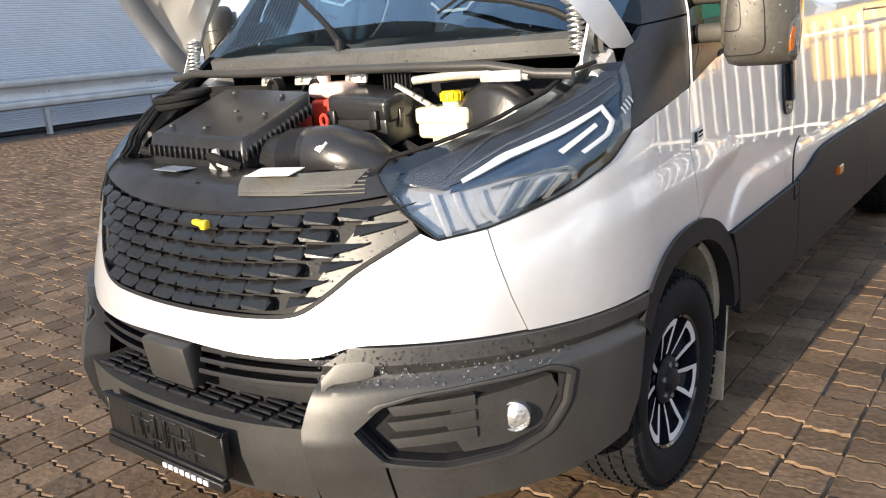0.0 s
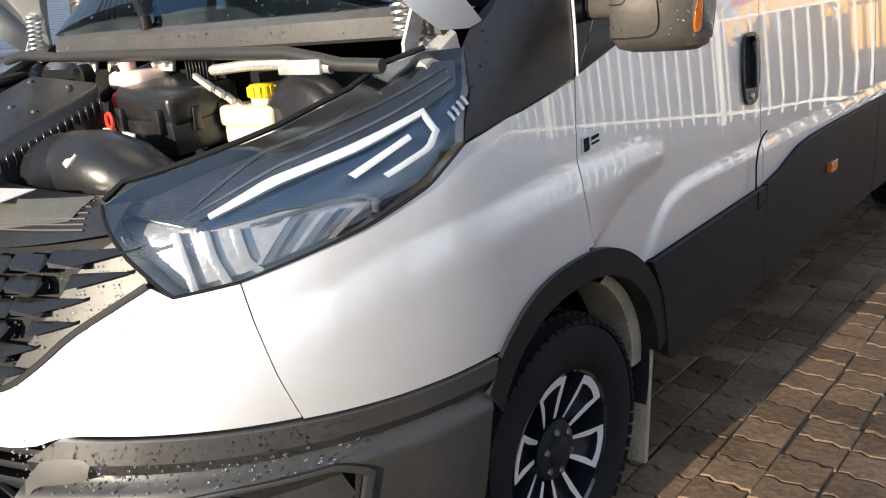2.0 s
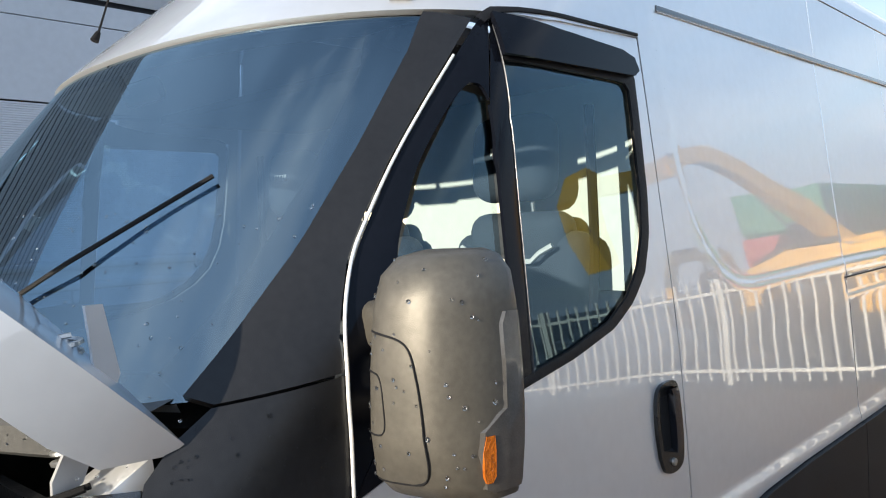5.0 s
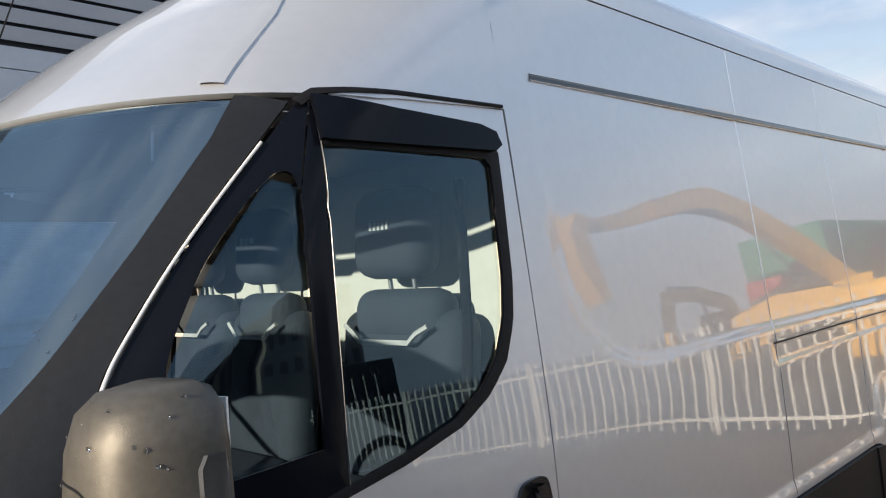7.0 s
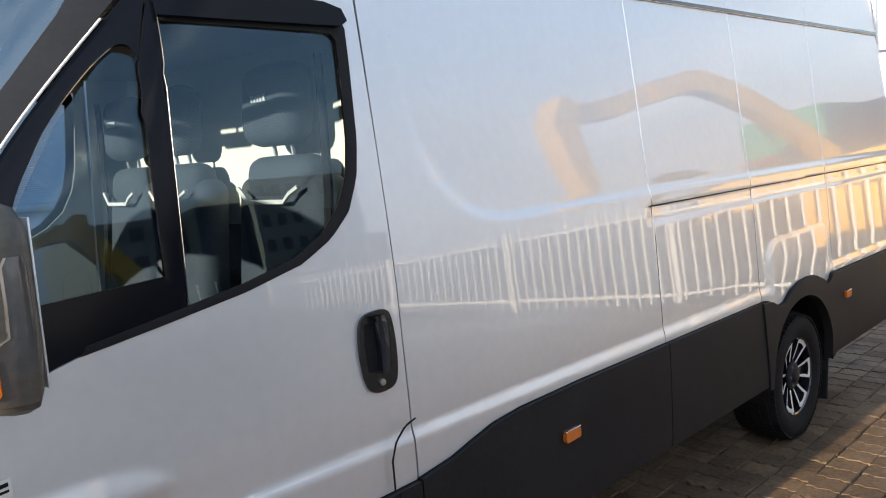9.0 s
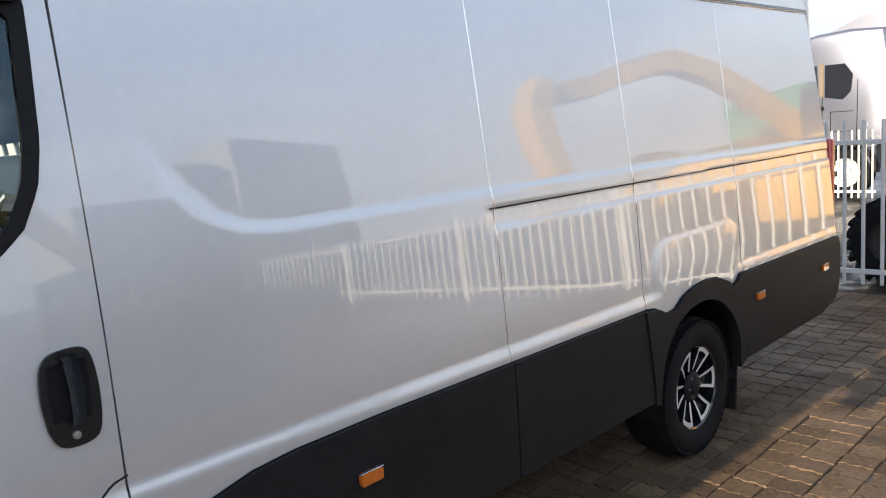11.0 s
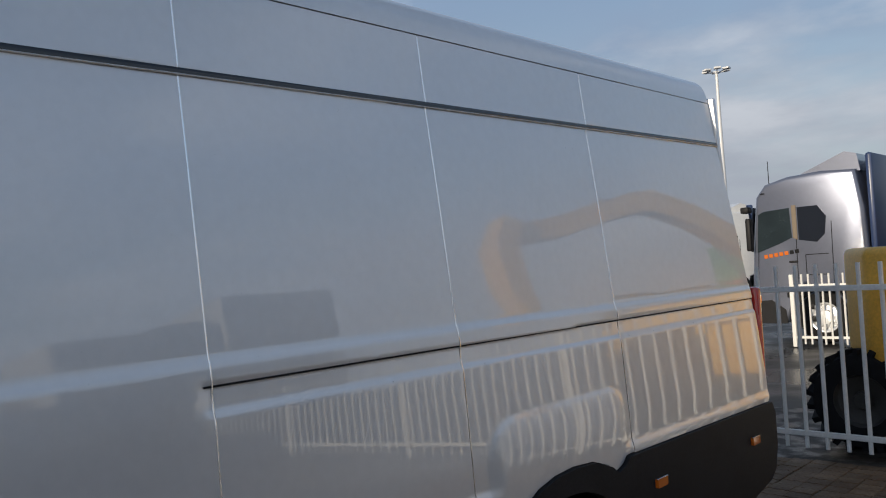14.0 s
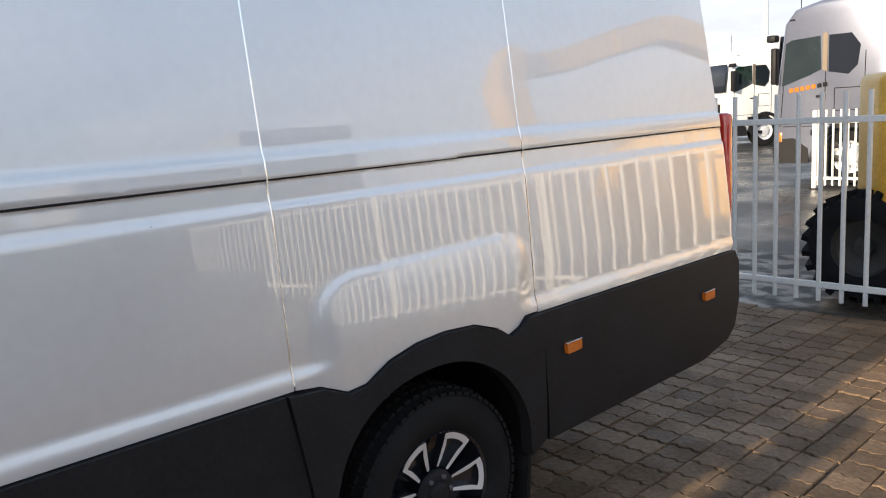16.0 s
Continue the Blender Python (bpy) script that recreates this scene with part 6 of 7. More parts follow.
def warehouse():
    hall = tagged(empty("warehouse"), "grey steel clad warehouse with fine ribs and broad louvres", "building")
    hall.location = (-17, 0, 0)
    bm = bmesh.new()
    z = .1
    while z < 4.80:                                      # fine ribs low down
        prof = ((0, z), (.008, z + .010), (.008, z + .036), (0, z + .044), (0, z + .052))
        vs = [bm.verts.new((d, y, zz)) for y in (-42, 12.2) for d, zz in prof]
        for i in range(4):
            bm.faces.new((vs[i], vs[i + 1], vs[5 + i + 1], vs[5 + i]))
        z += .052
    bmesh.ops.recalc_face_normals(bm, faces=bm.faces)
    part("cladding", bm, CLADDING, hall, smooth=False)
    for z0, z1 in ((4.87, 6.755), (6.775, 7.28)):        # smooth panels with open seams above
        for k in range(9):
            bm = bmesh.new()
            box(bm, (-.02, -38.8 + k * 6, (z0 + z1) / 2), (.06, 5.985, z1 - z0), None, .006, 1)
            part("wall_panel", bm, CLADDING, hall)
    bm = bmesh.new()
    box(bm, (-10.1, -14.9, 6.75), (20, 54, 13.5))
    part("hall_body", bm, material("dark_wall_backing", (0.03, 0.033, 0.04), 0.7, 0, 0.1, 1), hall)
    for k in range(15):                                  # bank of broad louvres up to the eaves
        bm = bmesh.new()
        box(bm, (.07, -14.8, 7.56 + k * .42), (.04, 54, .32), turn("Y", 16), .008, 1)
        part("louvre", bm, CLADDING, hall, "grey steel louvre blade")


warehouse()


def guard_rail():
    GALV = material("galvanised_steel", (0.48, 0.50, 0.52), 0.4, 0.6, 0.15, 3)
    g = tagged(empty("guard_rail"), "galvanised steel guard rail before the warehouse", "guard rail")
    g.location = (-15.8, 0, 0)
    prof = [(0, .60), (.05, .63), (.06, .70), (.05, .76), (0, .80), (-.015, .90), (-.015, .98), (0, 1.05), (.05, 1.09), (.06, 1.16), (.05, 1.22), (0, 1.26)]
    bm = bmesh.new()
    a = [bm.verts.new((d, -10, z)) for d, z in prof]
    b = [bm.verts.new((d, 22, z)) for d, z in prof]
    for i in range(len(prof) - 1):
        bm.faces.new((a[i], a[i + 1], b[i + 1], b[i]))
    bmesh.ops.recalc_face_normals(bm, faces=bm.faces)
    bmesh.ops.solidify(bm, geom=bm.faces[:], thickness=.008)
    part("beam", bm, GALV, g)
    for k in range(12):
        bm = bmesh.new()
        box(bm, (-.09, -9 + k * 2.68 + .4, .55), (.12, .10, 1.1), None, .01, 1)
        part("post", bm, GALV, g)
        for z in (.93,):
            bm = bmesh.new()
            for dy in (-.12, 0, .12):
                lathe(bm, [(0, .022), (.02, .018), (.021, .0001)], "x", 8, (-.005, -9 + k * 2.68 + .4 + dy, z))
            part("bolt_row", bm, GALV, g)["kind"] = "stuff"


guard_rail()

# ---- fences ----
FENCE_PAINT = material("fence_white", (0.74, 0.73, 0.70), 0.45, 0, 0.10, 4)


def fence(x0, y0, x1, y1, height, label, pitch=0.128, low=0.17, bays=19):
    root = tagged(empty("fence"), label, "fence")
    root.location = (x0, y0, 0)
    d = Vector((x1 - x0, y1 - y0, 0))
    n, ang = int(d.length / pitch), math.degrees(math.atan2(d.y, d.x))
    d.normalize()
    bm = bmesh.new()
    tube(bm, [(0, 0, .05), (0, 0, height)], .018, 8)
    first = part("pale", bm, FENCE_PAINT, root)
    first.location = d * pitch * .5
    for k in range(1, n):
        o = first.copy()
        scene.collection.objects.link(o)
        o.location = d * (pitch * (.5 + k))
    for z in (low, height - .20):
        bm = bmesh.new()
        box(bm, d * (n * pitch / 2) + Vector((0, 0, z)), (n * pitch, .034, .045), turn("Z", ang), .004, 1)
        part("rail", bm, FENCE_PAINT, root)
    for k in range(0, n, bays):
        bm = bmesh.new()
        box(bm, d * (k * pitch) + Vector((0, 0, height / 2)), (.07, .07, height), turn("Z", ang), .006, 1)
        part("post", bm, FENCE_PAINT, root)


fence(-1.09, 9.4, 11.96, 9.4, 1.57, "white painted steel bar fence across the yard", pitch=.163, bays=16)
fence(-2.66, 17.0, -1.6, 17.0, 1.28, "short white steel barrier by the trucks", pitch=.115)

# ---- excavators ----
MACHINE_YELLOW = material("machine_yellow", (0.76, 0.42, 0.055), 0.42, 0, 0.18, 3, coat=0.2)
MACHINE_DARK = material("machine_dark", (0.035, 0.033, 0.030), 0.6, 0, 0.3, 6, 0.002, 30)


def limb(bm, pts, wide):
    """A box-section arm through (along, up, depth) points, wide across."""
    rows = []
    for i, (x, z, h) in enumerate(pts):
        a, b = pts[max(i - 1, 0)], pts[min(i + 1, len(pts) - 1)]
        dx, dz = b[0] - a[0], b[1] - a[1]
        l = math.hypot(dx, dz)
        nx, nz = -dz / l, dx / l
        rows.append([bm.verts.new((x + nx * h * s / 2, y * wide / 2, z + nz * h * s / 2)) for s, y in ((1, 1), (1, -1), (-1, -1), (-1, 1))])
    for r, s in zip(rows, rows[1:]):
        for k in range(4):
            bm.faces.new((r[k], r[(k + 1) % 4], s[(k + 1) % 4], s[k]))
    bm.faces.new(rows[0])
    bm.faces.new(rows[-1])
    bmesh.ops.recalc_face_normals(bm, faces=bm.faces)


def excavator(x, y, turned, size, boom, stick, bucket, label, wheeled=False):
    """Excavator on tracks or wheels facing its own +x; boom, stick and bucket are lines in its upright plane."""
    ex = tagged(empty("excavator"), label, "excavator")
    ex.matrix_basis = pose(x, y, 0, 0, 0, turned)
    k = size
    for side in () if wheeled else (-1, 1):
        L, R = 1.45 * k, .29 * k
        bm = bmesh.new()
        box(bm, (0, side * .95 * k, R + .03), (2 * L, .30 * k, R * 1.2), None, .03)
        track = part("track", bm, MACHINE_DARK, ex, "muddy steel crawler track")
        shoe = None
        for j in range(44):
            s = j / 44 * (4 * L + math.tau * R)
            if s < 2 * L:
                p, a = (-L + s, 2 * R), 0
            elif s < 2 * L + math.pi * R:
                a = (s - 2 * L) / R
                p = (L + R * math.sin(a), R + R * math.cos(a))
            elif s < 4 * L + math.pi * R:
                p, a = (L - (s - 2 * L - math.pi * R), 0), math.pi
            else:
                a = math.pi + (s - 4 * L - math.pi * R) / R
                p = (-L + R * math.sin(a), R + R * math.cos(a))
            if shoe is None:
                bm = bmesh.new()
                box(bm, (0, 0, 0), (.13 * k, .46 * k, .05 * k))
                shoe = part("track_shoe", bm, MACHINE_DARK, track, smooth=False)
                o = shoe
            else:
                o = shoe.copy()
                scene.collection.objects.link(o)
            o.matrix_basis = pose(p[0], side * .95 * k, p[1] + .03, 0, math.degrees(a), 0)
    for side in (-1, 1):
        for end in (-1.3, 1.3) if wheeled else ():
            r, cx, cy = .41 * k, end * k, side * .98 * k
            bm = bmesh.new()
            lathe(bm, [(.15, r * .55), (.17, r * .8), (.16, r * .95), (.10, r), (-.10, r), (-.16, r * .95), (-.17, r * .8), (-.15, r * .55)], "y", 40, (cx, cy, r))
            tyre = part("tyre", bm, RUBBER, ex, "muddy lugged tyre")
            bm = bmesh.new()
            for j in range(22):
                a = j * math.tau / 22
                for h, skew in ((-.085, .10), (.085, -.10)):
                    box(bm, (cx + math.cos(a + skew) * r * 1.01, cy + h, r + math.sin(a + skew) * r * 1.01), (.06, .16, .05), turn("Y", -math.degrees(a)) @ turn("X", 24 if h > 0 else -24))
            part("tread", bm, RUBBER, tyre, smooth=False)["kind"] = "stuff"
            bm = bmesh.new()
            lathe(bm, [(side * .15, r * .56), (side * .10, r * .5), (side * .06, r * .2), (side * .12, r * .16), (side * .12, .0001)], "y", 28, (cx, cy, r))
            part("rim", bm, MACHINE_DARK, tyre)
    bm = bmesh.new()
    box(bm, (0, 0, .55 * k), (1.2 * k, 1.5 * k, .35 * k), None, .05)
    part("undercarriage", bm, MACHINE_DARK, ex)
    bm = bmesh.new()
    box(bm, (-.1 * k, -.45 * k, 1.22 * k), (2.0 * k, 1.2 * k, 1.0 * k), None, .08 * k, 3)
    part("engine_house", bm, MACHINE_YELLOW, ex)
    bm = bmesh.new()
    prism(bm, [(-1.2 * k, -1.12 * k), (-.8 * k, -1.2 * k), (-.8 * k, 1.2 * k), (-1.2 * k, 1.12 * k), (-1.48 * k, .75 * k), (-1.58 * k, .3 * k), (-1.58 * k, -.3 * k), (-1.48 * k, -.75 * k)], .66 * k, 1.72 * k, "z")
    bmesh.ops.bevel(bm, geom=bm.edges[:], offset=.07 * k, segments=3, profile=.5, affect="EDGES")
    part("counterweight", bm, MACHINE_YELLOW, ex, "yellow rounded counterweight")
    bm = bmesh.new()
    box(bm, (-.75 * k, -1.06 * k, 1.15 * k), (.35 * k, .06, .7 * k), None, .02)
    part("side_grille", bm, MACHINE_DARK, ex)
    bm = bmesh.new()
    prism(bm, [(-.55 * k, .75 * k), (.75 * k, .75 * k), (.95 * k, 1.2 * k), (.72 * k, 2.35 * k), (-.5 * k, 2.35 * k)], .45 * k, 1.15 * k, "y")
    part("cab", bm, GLOSS_BLACK, ex, "dark glazed cab")
    for name, line, wide in (("boom", boom, .34 * k), ("stick", stick, .26 * k), ("bucket", bucket, .62 * k)):
        bm = bmesh.new()
        limb(bm, line, wide)
        part(name, bm, MACHINE_DARK if name == "bucket" and size < 1.1 else MACHINE_YELLOW, ex)
    a, b = boom[1], stick[0]
    bm = bmesh.new()
    low, high = Vector((boom[0][0] + .9, .2 * k, boom[0][1] - .45)), Vector((boom[2][0] - .5, .2 * k, boom[2][1] - .42))
    tube(bm, [low, low.lerp(high, .55)], .07, 10)
    part("boom_ram", bm, MACHINE_DARK, ex)
    bm = bmesh.new()
    tube(bm, [low.lerp(high, .55), high, high + Vector((.12, 0, .2))], .04, 10)
    part("ram_rod", bm, STEEL, ex)
    bm = bmesh.new()
    tube(bm, [(boom[1][0], 0, boom[1][1] + boom[1][2] * .62), (boom[2][0], 0, boom[2][1] + boom[2][2] * .62), (stick[0][0] - .1, 0, stick[0][1] + stick[0][2] * .55)], .05, 10)
    part("stick_ram", bm, MACHINE_DARK, ex)


excavator(6.5, 24.05, -72, 1.25, [(.37, 1.8, .42), (2.11, 3.11, .48), (3.89, 4.23, .54), (5.08, 4.74, .58), (5.61, 4.74, .54), (6.69, 4.53, .43)], [(6.51, 4.61, .50), (7.72, 4.35, .46), (9.29, 4.24, .38)],
          [(9.09, 4.58, .40), (9.39, 4.01, .56), (9.34, 3.24, .50), (9.09, 2.41, .31)], "yellow crawler excavator with its boom raised")
excavator(1.9, 10.85, 0, .98, [(.6, 1.2, .35), (1.2, 1.55, .4), (1.8, 1.6, .38), (2.4, 1.45, .3)], [(2.3, 1.55, .3), (2.5, .9, .25)], [(2.5, .95, .25), (2.4, .6, .4), (2.1, .25, .25)], "yellow wheeled excavator parked behind the fence", wheeled=True)
excavator(9.4, 22.6, -92, .85, [(.3, 1.5, .30), (.9, 2.2, .34), (2.4, 2.48, .30), (4.2, 2.46, .26)], [(4.1, 2.5, .26), (4.5, 1.9, .24), (4.6, 1.3, .2)], [(4.6, 1.3, .22), (4.4, .8, .4), (4.1, .4, .2)], "small yellow excavator with its arm held low")
excavator(14.0, -1.6, 90, 1.2, [(.5, 1.7, .5), (2.6, 2.7, .62), (5.8, 3.55, .72), (7.0, 3.9, .66), (8.0, 3.75, .5)], [(7.7, 3.9, .5), (8.6, 2.6, .42), (9.0, 1.6, .34)], [(9.0, 1.6, .3), (8.9, 1.0, .5), (8.5, .5, .3)], "orange crawler excavator with its boom raised")

# ---- containers and distant blocks, mirrored in the panes ----
DARK_STEEL = material("dark_steel", (0.036, 0.042, 0.042), 0.5, 0, 0.2, 2)


def container(x, y, sx, sy, h, label):
    c = tagged(empty("container"), label, "container")
    c.location = (x, y, 0)
    bm = bmesh.new()
    box(bm, (0, 0, h / 2 - .02), (sx, sy, h - .04), None, .03, 1)
    part("container_body", bm, DARK_STEEL, c)
    n = int(sy / .28)
    bm = bmesh.new()
    for k in range(n):
        box(bm, (-sx / 2 - .01, -sy / 2 + (k + .5) * sy / n, h / 2), (.05, .12, h - .3), None, .01, 1)
    part("corrugation", bm, DARK_STEEL, c)["kind"] = "stuff"
    for k in range(3):
        bm = bmesh.new()
        box(bm, (-sx / 2 - .05, -sy * .2 + k * .35, h / 2), (.03, .03, h * .7), None, .005, 1)
        part("lock_bar", bm, WHITE_PAINT, c, "white lock bar")


container(13.5, 7.6, 2.4, 2.5, 2.2, "dark green steel container with white lock bars")
container(15.2, 12.5, 2.4, 2.0, 2.6, "black corrugated steel container in the yard")
container(10.5, -1.5, 2.4, 5.0, 2.6, "dark corrugated steel container beside the machine")


def hopper(x, y, sx, sy, low, high, paint, label):
    """A steel hopper with a sloping skirt, stiffened sides and four legs."""
    b = tagged(empty("hopper"), label, "hopper")
    b.location = (x, y, 0)
    bm = bmesh.new()
    rings = []
    for z, f in ((high, 1.0), (low + (high - low) * .45, 1.0), (low, .7)):
        rings.append([bm.verts.new((sx / 2 * f * a, sy / 2 * f * c, z)) for a, c in ((1, 1), (-1, 1), (-1, -1), (1, -1))])
    for p, q in zip(rings, rings[1:]):
        for i in range(4):
            bm.faces.new((p[i], p[(i + 1) % 4], q[(i + 1) % 4], q[i]))
    bm.faces.new(rings[0])
    bm.faces.new(rings[-1])
    bmesh.ops.recalc_face_normals(bm, faces=bm.faces)
    part("bin", bm, paint, b)
    n = max(3, int(sy / .9))
    for k in range(n + 1):
        bm = bmesh.new()
        box(bm, (-sx / 2 - .03, -sy / 2 + k * sy / n, low + (high - low) * .72), (.06, .09, (high - low) * .55), None, .01, 1)
        part("stiffener", bm, paint, b)
    for a in (-1, 1):
        for c in (-1, 1):
            bm = bmesh.new()
            box(bm, (a * sx * .34, c * sy * .34, low / 2), (.16, .16, low + .2), None, .01, 1)
            part("leg", bm, MACHINE_DARK, b)


# a green machine and a red object known only mirrored; hopper form made up
hopper(10.5, 34.0, 3.0, 8.5, 2.0, 4.5, material("hopper_green", (0.03, 0.20, 0.11), 0.45, 0, 0.15, 2), "green machine in the yard, built as a hopper on legs")
hopper(9.3, 26.6, 2.0, 2.4, 1.3, 2.75, material("hopper_red", (0.42, 0.05, 0.04), 0.45, 0, 0.15, 2), "small red object in the yard, built as a hopper on legs")


def block(x, y, sx, sy, h, storeys, bays, mat, label):
    b = tagged(empty("office_block"), label, "building")
    b.location = (x, y, 0)
    bm = bmesh.new()
    box(bm, (0, 0, h / 2), (sx, sy, h))
    part("wall", bm, mat, b)
    for i in range(storeys):
        for j in range(bays):
            bm = bmesh.new()
            box(bm, (-sx / 2 - .01, -sy / 2 + (j + .5) * sy / bays, (i + .55) * h / storeys), (.08, sy / bays * .5, h / storeys * .45))
            part("window", bm, GLOSS_BLACK, b)


CONCRETE = material("pale_concrete", (0.34, 0.32, 0.29), 0.8, 0, 0.12, 0.5)
block(44, 30.5, 8, 8.0, 9.9, 5, 7, CONCRETE, "pale grey office block with rows of windows")
block(46, 20.0, 8, 5.0, 8.4, 4, 3, CONCRETE, "pale grey block with few windows")
block(43, 24.4, 5, 3.0, 8.6, 1, 1, DARK_STEEL, "dark steel clad tower")

# ---- trucks ----
TRUCK_SILVER = material("truck_silver", (0.165, 0.18, 0.235), 0.3, 0.5, 0.04, 1, coat=1.0)
TRUCK_WHITE = material("truck_white", (0.74, 0.74, 0.74), 0.35, 0, 0.05, 1, coat=0.8)


def truck_wheel(parent, x, y, r):
    bm = bmesh.new()
    lathe(bm, [(.14, r * .58), (.15, r * .9), (.12, r), (-.12, r), (-.15, r * .9), (-.14, r * .58)], "y", 40, (x, y, r))
    t = part("tyre", bm, RUBBER, parent)
    bm = bmesh.new()
    lathe(bm, [(-.14, r * .58), (-.13, r * .52), (-.06, r * .45), (-.08, r * .30), (-.14, r * .26), (-.15, .0001)], "y", 32, (x, y, r))
    part("rim", bm, ALLOY, t)
    for k in range(10):
        a = k * math.tau / 10
        bm = bmesh.new()
        lathe(bm, [(-.10, .022), (-.07, .022)], "y", 8, (x + math.cos(a) * r * .37, y, r + math.sin(a) * r * .37))
        part("nut", bm, STEEL, t)


def truck(x, y, turned, paint, label, lettered):
    """Tractor unit facing its own -x; its near side is at y = 0."""
    t = tagged(empty("truck"), label, "truck")
    t.matrix_basis = pose(x, y, 0, 0, 0, turned)
    bm = bmesh.new()
    side = [(.0, .38), (.0, 1.15), (.06, 1.9), (.16, 2.75), (.34, 2.98), (.75, 3.08), (1.35, 3.12), (1.95, 3.08), (2.05, 2.4), (2.10, 1.0), (1.85, .95), (1.75, .5), (1.45, .95), (.85, .95), (.62, .38)]
    prism(bm, side, 0, 2.45, "y")
    bmesh.ops.bevel(bm, geom=[e for e in bm.edges if abs(e.verts[0].co.y - e.verts[1].co.y) < .01], offset=.07, segments=3, profile=.5, affect="EDGES")
    part("cab_shell", bm, paint, t)
    bm = bmesh.new()
    prism(bm, [(.9, 3.08), (1.5, 3.32), (1.75, 3.42), (1.95, 3.36), (2.0, 3.05)], .15, 2.3, "y")
    part("roof_fairing", bm, paint, t)
    bm = bmesh.new()
    prism(bm, [(.14, 1.70), (.20, 2.42), (.30, 2.47), (.78, 2.50), (.80, 1.95), (.60, 1.86)], -.012, .01, "y")
    part("door_window", bm, PANE_DARK, t, "tinted door window")
    bm = bmesh.new()
    prism(bm, [(.92, 2.50), (1.28, 2.50), (1.42, 2.30), (1.38, 1.98), (1.24, 1.84), (.92, 1.90)], -.012, .01, "y")
    part("sleeper_window", bm, GLOSS_BLACK, t)
    bm = bmesh.new()
    prism(bm, [(.82, 2.54), (.90, 2.54), (.90, 1.90), (.82, 1.94)], -.014, .01, "y")
    part("door_post", bm, material("bronze_trim", (0.16, 0.12, 0.08), 0.5, 0, 0.1, 4), t)
    bm = bmesh.new()
    box(bm, (-.012, 1.22, 2.15), (.03, 2.1, .85), turn("Y", 5), .02)
    part("windscreen", bm, GLOSS_BLACK, t)
    bm = bmesh.new()
    box(bm, (-.02, 1.22, 1.12), (.04, 1.5, .5), None, .02)
    for k in range(4):
        box(bm, (-.04, 1.22, .5 + k * .11), (.03, 1.9, .05), None, .01)
    part("front_grille", bm, PLASTIC, t)
    for k in range(3):
        bm = bmesh.new()
        box(bm, (.95 - .05 * k, -.005, .45 + k * .22), (.42, .03, .10), None, .01)
        part("step", bm, PLASTIC, t)
    bm = bmesh.new()
    box(bm, (.05, -.10, 2.05), (.10, .16, .62), None, .03)
    box(bm, (.02, -.12, 2.52), (.16, .2, .12), None, .03)
    part("mirror", bm, PLASTIC, t)
    bm = bmesh.new()
    box(bm, (.10, -.005, .82), (.10, .02, .16), None, .01)
    part("corner_lamp", bm, ORANGE_LENS, t, "amber corner lamp")
    bm = bmesh.new()
    lathe(bm, [(-.012, .50), (-.012, .60), (.05, .60), (.05, .50)], "y", 24, (1.28, 0, .47), 0, math.pi)
    part("arch_trim", bm, PLASTIC, t)
    bm = bmesh.new()
    prism(bm, [(-.01, .36), (-.01, .78), (.35, .80), (.60, .62), (.62, .36)], -.010, .012, "y")
    part("bumper_corner", bm, PLASTIC, t, "dark bumper corner")
    for x0, z0, x1, z1 in ((.11, 1.0, .16, 1.70), (.16, 1.0, .86, 1.0), (.86, 1.0, .88, 2.52), (1.48, 1.0, 1.50, 2.2), (1.02, 1.25, 1.42, 1.25), (1.02, 1.25, 1.02, 1.62), (1.02, 1.62, 1.42, 1.62)):
        bm = bmesh.new()
        tube(bm, [(x0, -.002, z0), (x1, -.002, z1)], .007, 6)
        part("door_seam", bm, PLASTIC, t)
    bm = bmesh.new()
    box(bm, (.80, -.012, 1.50), (.16, .02, .04), None, .008)
    part("door_handle", bm, PLASTIC, t)
    bm = bmesh.new()
    tube(bm, [(.30, .35, 2.95), (.30, .35, 3.45)], .008, 6)
    part("roof_aerial", bm, PLASTIC, t)
    bm = bmesh.new()
    lathe(bm, [(0, .06), (.02, .05), (.021, .0001)], "z", 14, (.30, .03, 2.80))
    part("marker_lamp", bm, PLASTIC, t)
    truck_wheel(t, 1.28, .14, .47)
    truck_wheel(t, 4.6, .14, .47)
    bm = bmesh.new()
    box(bm, (3.9, 1.2, .75), (4.2, .9, .3), None, .02)
    box(bm, (2.9, .5, .75), (.9, .6, .6), None, .05)
    part("chassis", bm, MACHINE_DARK, t)
    bm = bmesh.new()
    box(bm, (2.15, 1.2, 2.4), (.12, 2.2, 1.9), None, .05)
    part("side_deflector", bm, material("navy_panel", (0.03, 0.05, 0.12), 0.3, 0, 0.1, 2), t, "dark blue rear deflector")
    if lettered:
        for k in range(7):
            bm = bmesh.new()
            box(bm, (.30 + .095 * k, -.008, 1.62 + .012 * k), (.07, .01, .07), turn("Y", -7))
            part("lettering_bar", bm, ORANGE_LENS if k < 5 else RUBBER, t, "plain lettering bar")


PANE_DARK = material("dark_pane", (0.018, 0.026, 0.028), 0.03, 0, 0.3, 3, coat=1.0)
truck(-3.62, 17.6, 0, TRUCK_SILVER, "silver blue tractor unit parked in the yard", True)
truck(-9.3, 27.0, 62, TRUCK_WHITE, "white tractor unit parked among others", False)
truck(-10.9, 31.5, 62, TRUCK_WHITE, "white tractor unit parked among others", False)
truck(-8.2, 33.5, 62, TRUCK_WHITE, "white tractor unit parked among others", False)


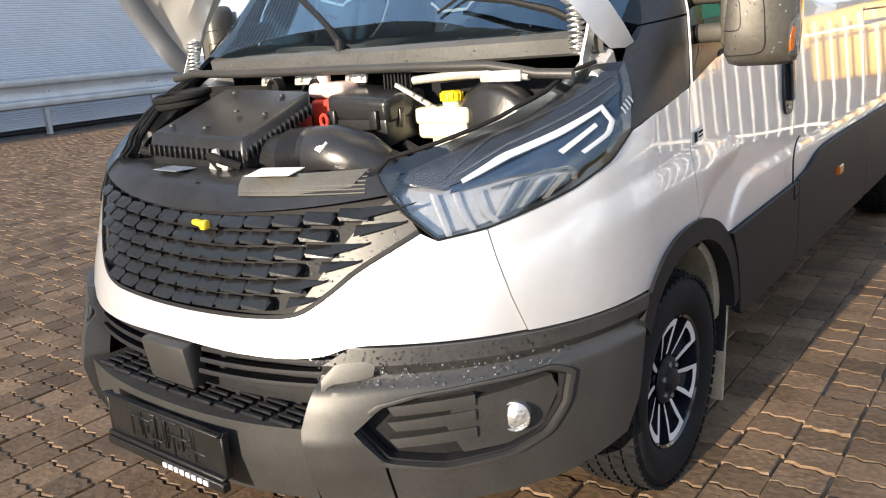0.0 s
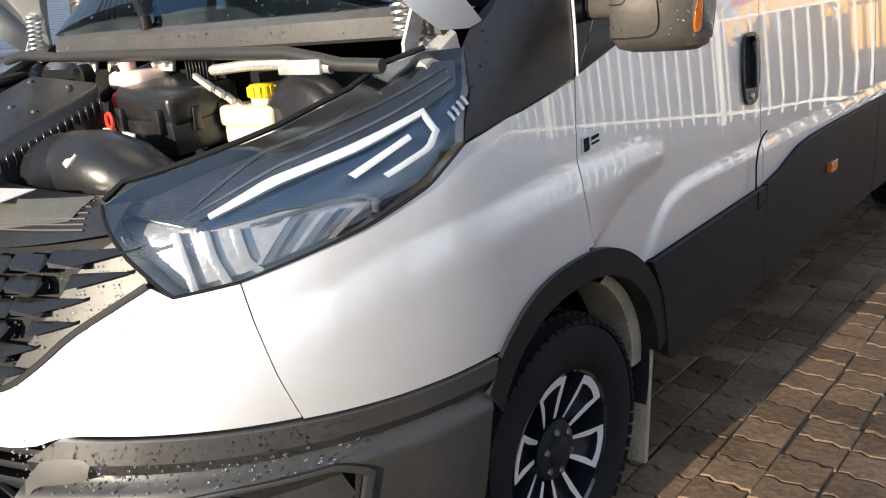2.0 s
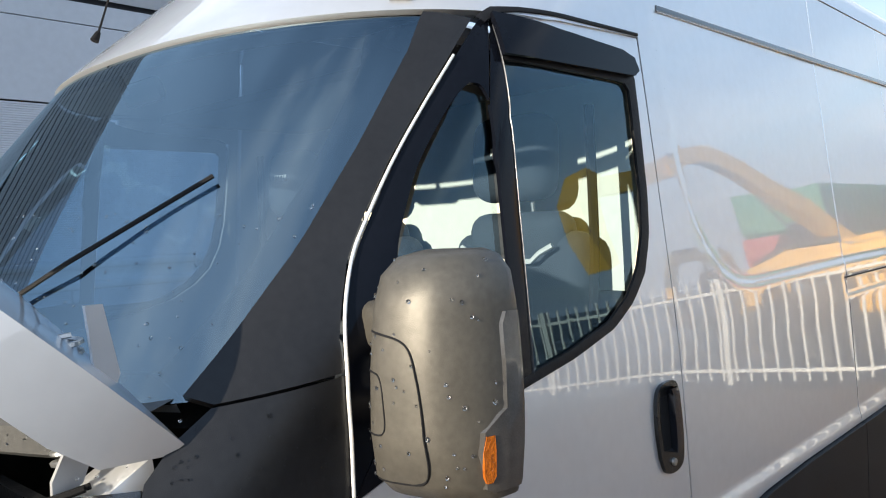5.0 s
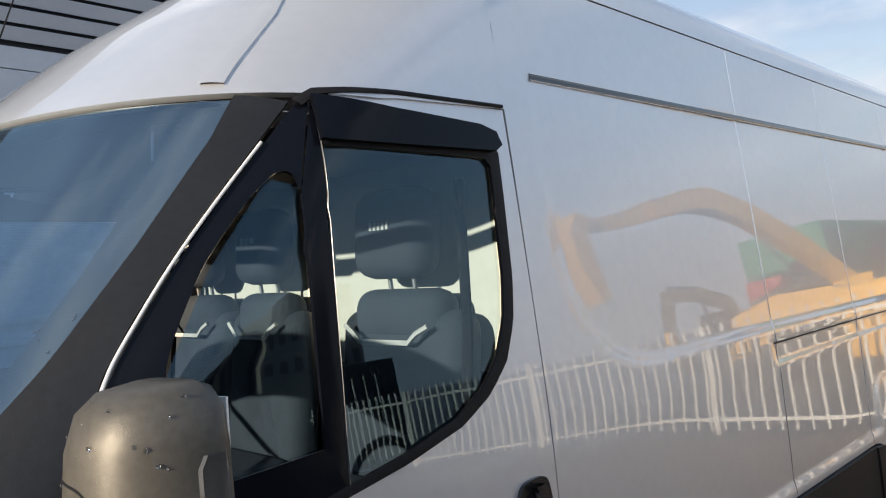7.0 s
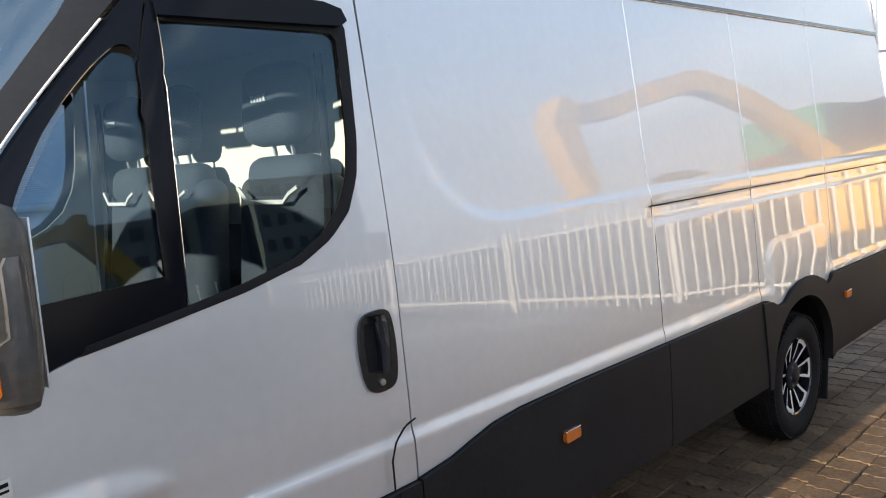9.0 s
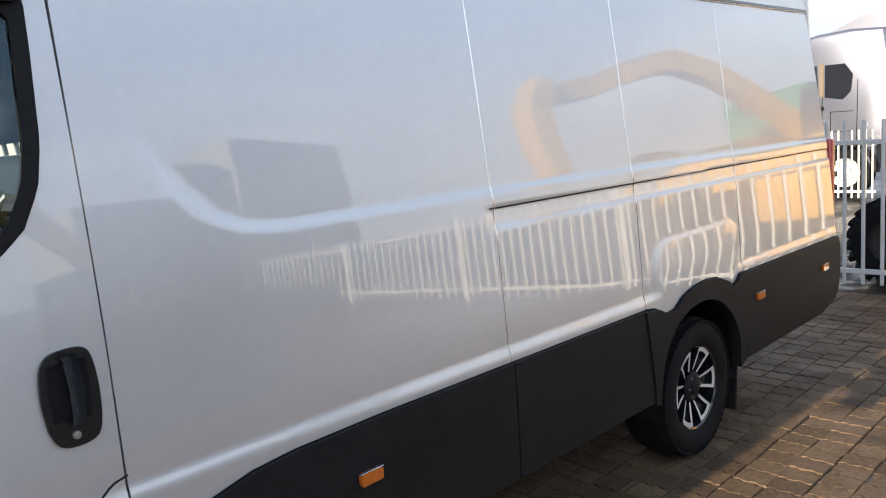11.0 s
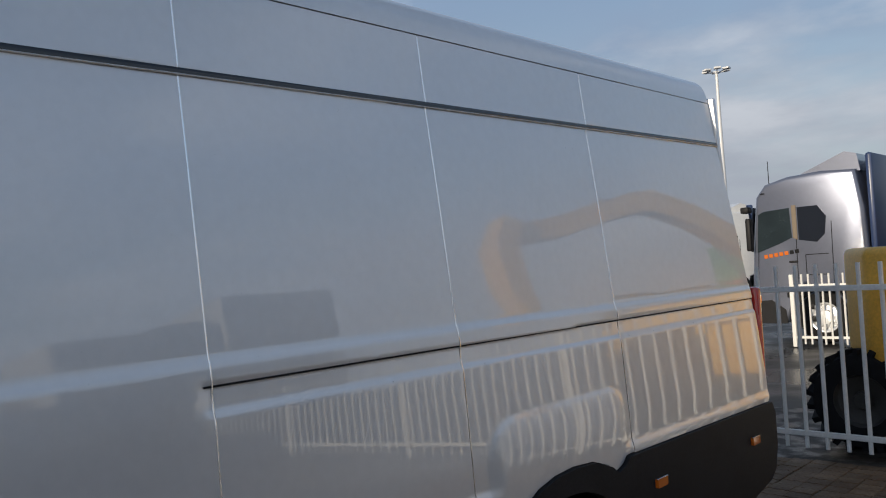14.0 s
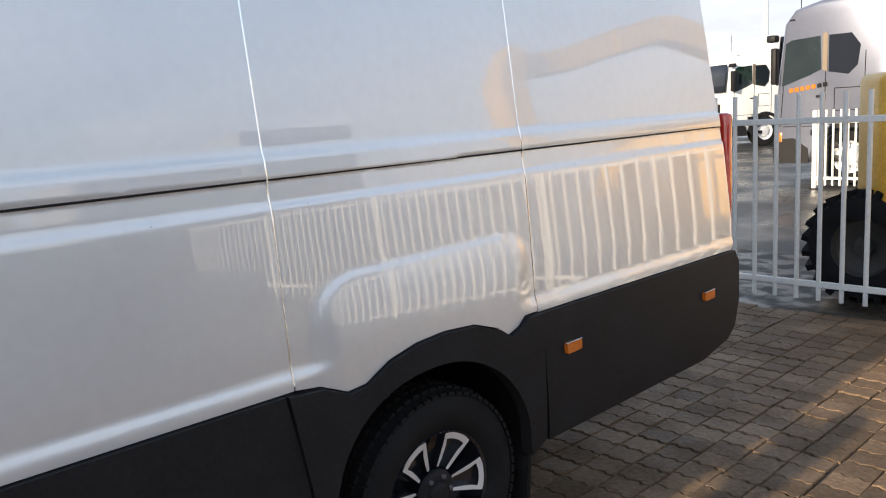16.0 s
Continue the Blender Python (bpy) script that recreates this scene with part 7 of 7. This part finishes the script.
def light_mast(x, y, h):
    m = tagged(empty("light_mast"), "tall grey yard light mast with ring of floodlights", "light mast")
    m.location = (x, y, 0)
    bm = bmesh.new()
    tube(bm, [(0, 0, -.016), (0, 0, h)], [.26, .10], 12)
    part("pole", bm, TRUCK_WHITE, m)
    for k in range(6):
        a = k * math.tau / 6
        bm = bmesh.new()
        box(bm, (math.cos(a) * .8, math.sin(a) * .8, h + .05), (.5, .5, .14), turn("Z", math.degrees(a)), .03)
        tube(bm, [(0, 0, h - .2), (math.cos(a) * .7, math.sin(a) * .7, h)], .04, 6)
        part("floodlight", bm, TRUCK_WHITE, m)


light_mast(-23.6, 60, 15.6)

# ---- block paving ----
PAVER = material("paver", (0.137, 0.091, 0.056), 0.62, 0, 0.42, 3.0, 0.004, 38, random_tint=0.30, wet=0.50, spec=0.2)
JOINT = material("joint_sand", (0.030, 0.024, 0.018), 0.7, 0, 0.4, 5, 0.003, 60, wet=0.3)
bm = bmesh.new()
bmesh.ops.create_grid(bm, x_segments=30, y_segments=30, size=1)
bmesh.ops.scale(bm, vec=(10.8, 7.2, 1), verts=bm.verts)
bmesh.ops.translate(bm, vec=(-5.4, 4.2, -.010), verts=bm.verts)
pavement = tagged(part("pavement", bm, JOINT), "brown wavy concrete block paving, wet in places", "pavement", kind="structure")
PW_X, PW_Y = 0.165, 0.140


def paver_shape(seed):
    """Outline of one wavy block about its middle, and its heights."""
    r = random.Random(seed)
    hx, hy = PW_X / 2 - .0032, PW_Y / 2 - .0032
    out = []
    for k in range(7):
        f = -1 + k / 3
        out.append((f * hx, -hy + .009 * math.sin(k * math.pi / 1.5) + r.uniform(-.002, .002)))
    for k in range(7):
        f = 1 - k / 3
        out.append((f * hx, hy + .009 * math.sin((6 - k) * math.pi / 1.5) + r.uniform(-.002, .002)))
    return out


def paver_verts(seed):
    r = random.Random(seed + 77)
    o = paver_shape(seed)
    tx, ty, h = r.uniform(-.022, .022), r.uniform(-.035, .035), r.uniform(-.0025, .0025)
    top = [(x * .965, y * .935, h + tx * x + ty * y) for x, y in o]
    rim = [(x, y, h - .006 + tx * x + ty * y) for x, y in o]
    foot = [(x, y, -.014) for x, y in o]
    n = len(o)
    faces = [list(range(n))]
    for a in (0, n):
        for i in range(n):
            j = (i + 1) % n
            faces.append([a + j, a + i, a + n + i, a + n + j])
    return top + rim + foot, faces


shapes = [paver_verts(s) for s in range(24)]
meshes = []
for vs, fs in shapes:
    me = bpy.data.meshes.new("paver")
    me.from_pydata(vs, [], fs)
    me.materials.append(PAVER)
    meshes.append(me)
rng = random.Random(11)
rest_v, rest_f, count = [], [], 0
for ci in range(-96, 32):
    x = ci * PW_X
    if not -15.7 < x < 5.0:
        continue
    off = rng.uniform(0, PW_Y)
    for ri in range(-20, 80):
        y = ri * PW_Y + off
        if not -2.6 < y < 11:
            continue
        if x < -6.9 and not 0 < y < 11:
            continue
        if x >= -6.9 and y > 9.2 or -6.9 < x < -.75 and y > 7:
            continue
        k = rng.randrange(24)
        xj = x + rng.uniform(-.006, .006)
        if 1.1 < x < 2.2 and .1 < y < 5.8 and count < 290:
            o = new("paver", meshes[k])
            o.parent = pavement
            o.location = (xj, y, 0)
            o.rotation_euler.z = rng.choice((0, math.pi))
            count += 1
        else:
            b = len(rest_v)
            vs, fs = shapes[k]
            rest_v += [(xj + p[0], y + p[1], p[2]) for p in vs]
            rest_f += [[b + i for i in f] for f in fs]
me = bpy.data.meshes.new("paver_field")
me.from_pydata(rest_v, [], rest_f)
me.materials.append(PAVER)
field = new("paver_field", me)
field.parent = pavement
field["kind"] = "stuff"
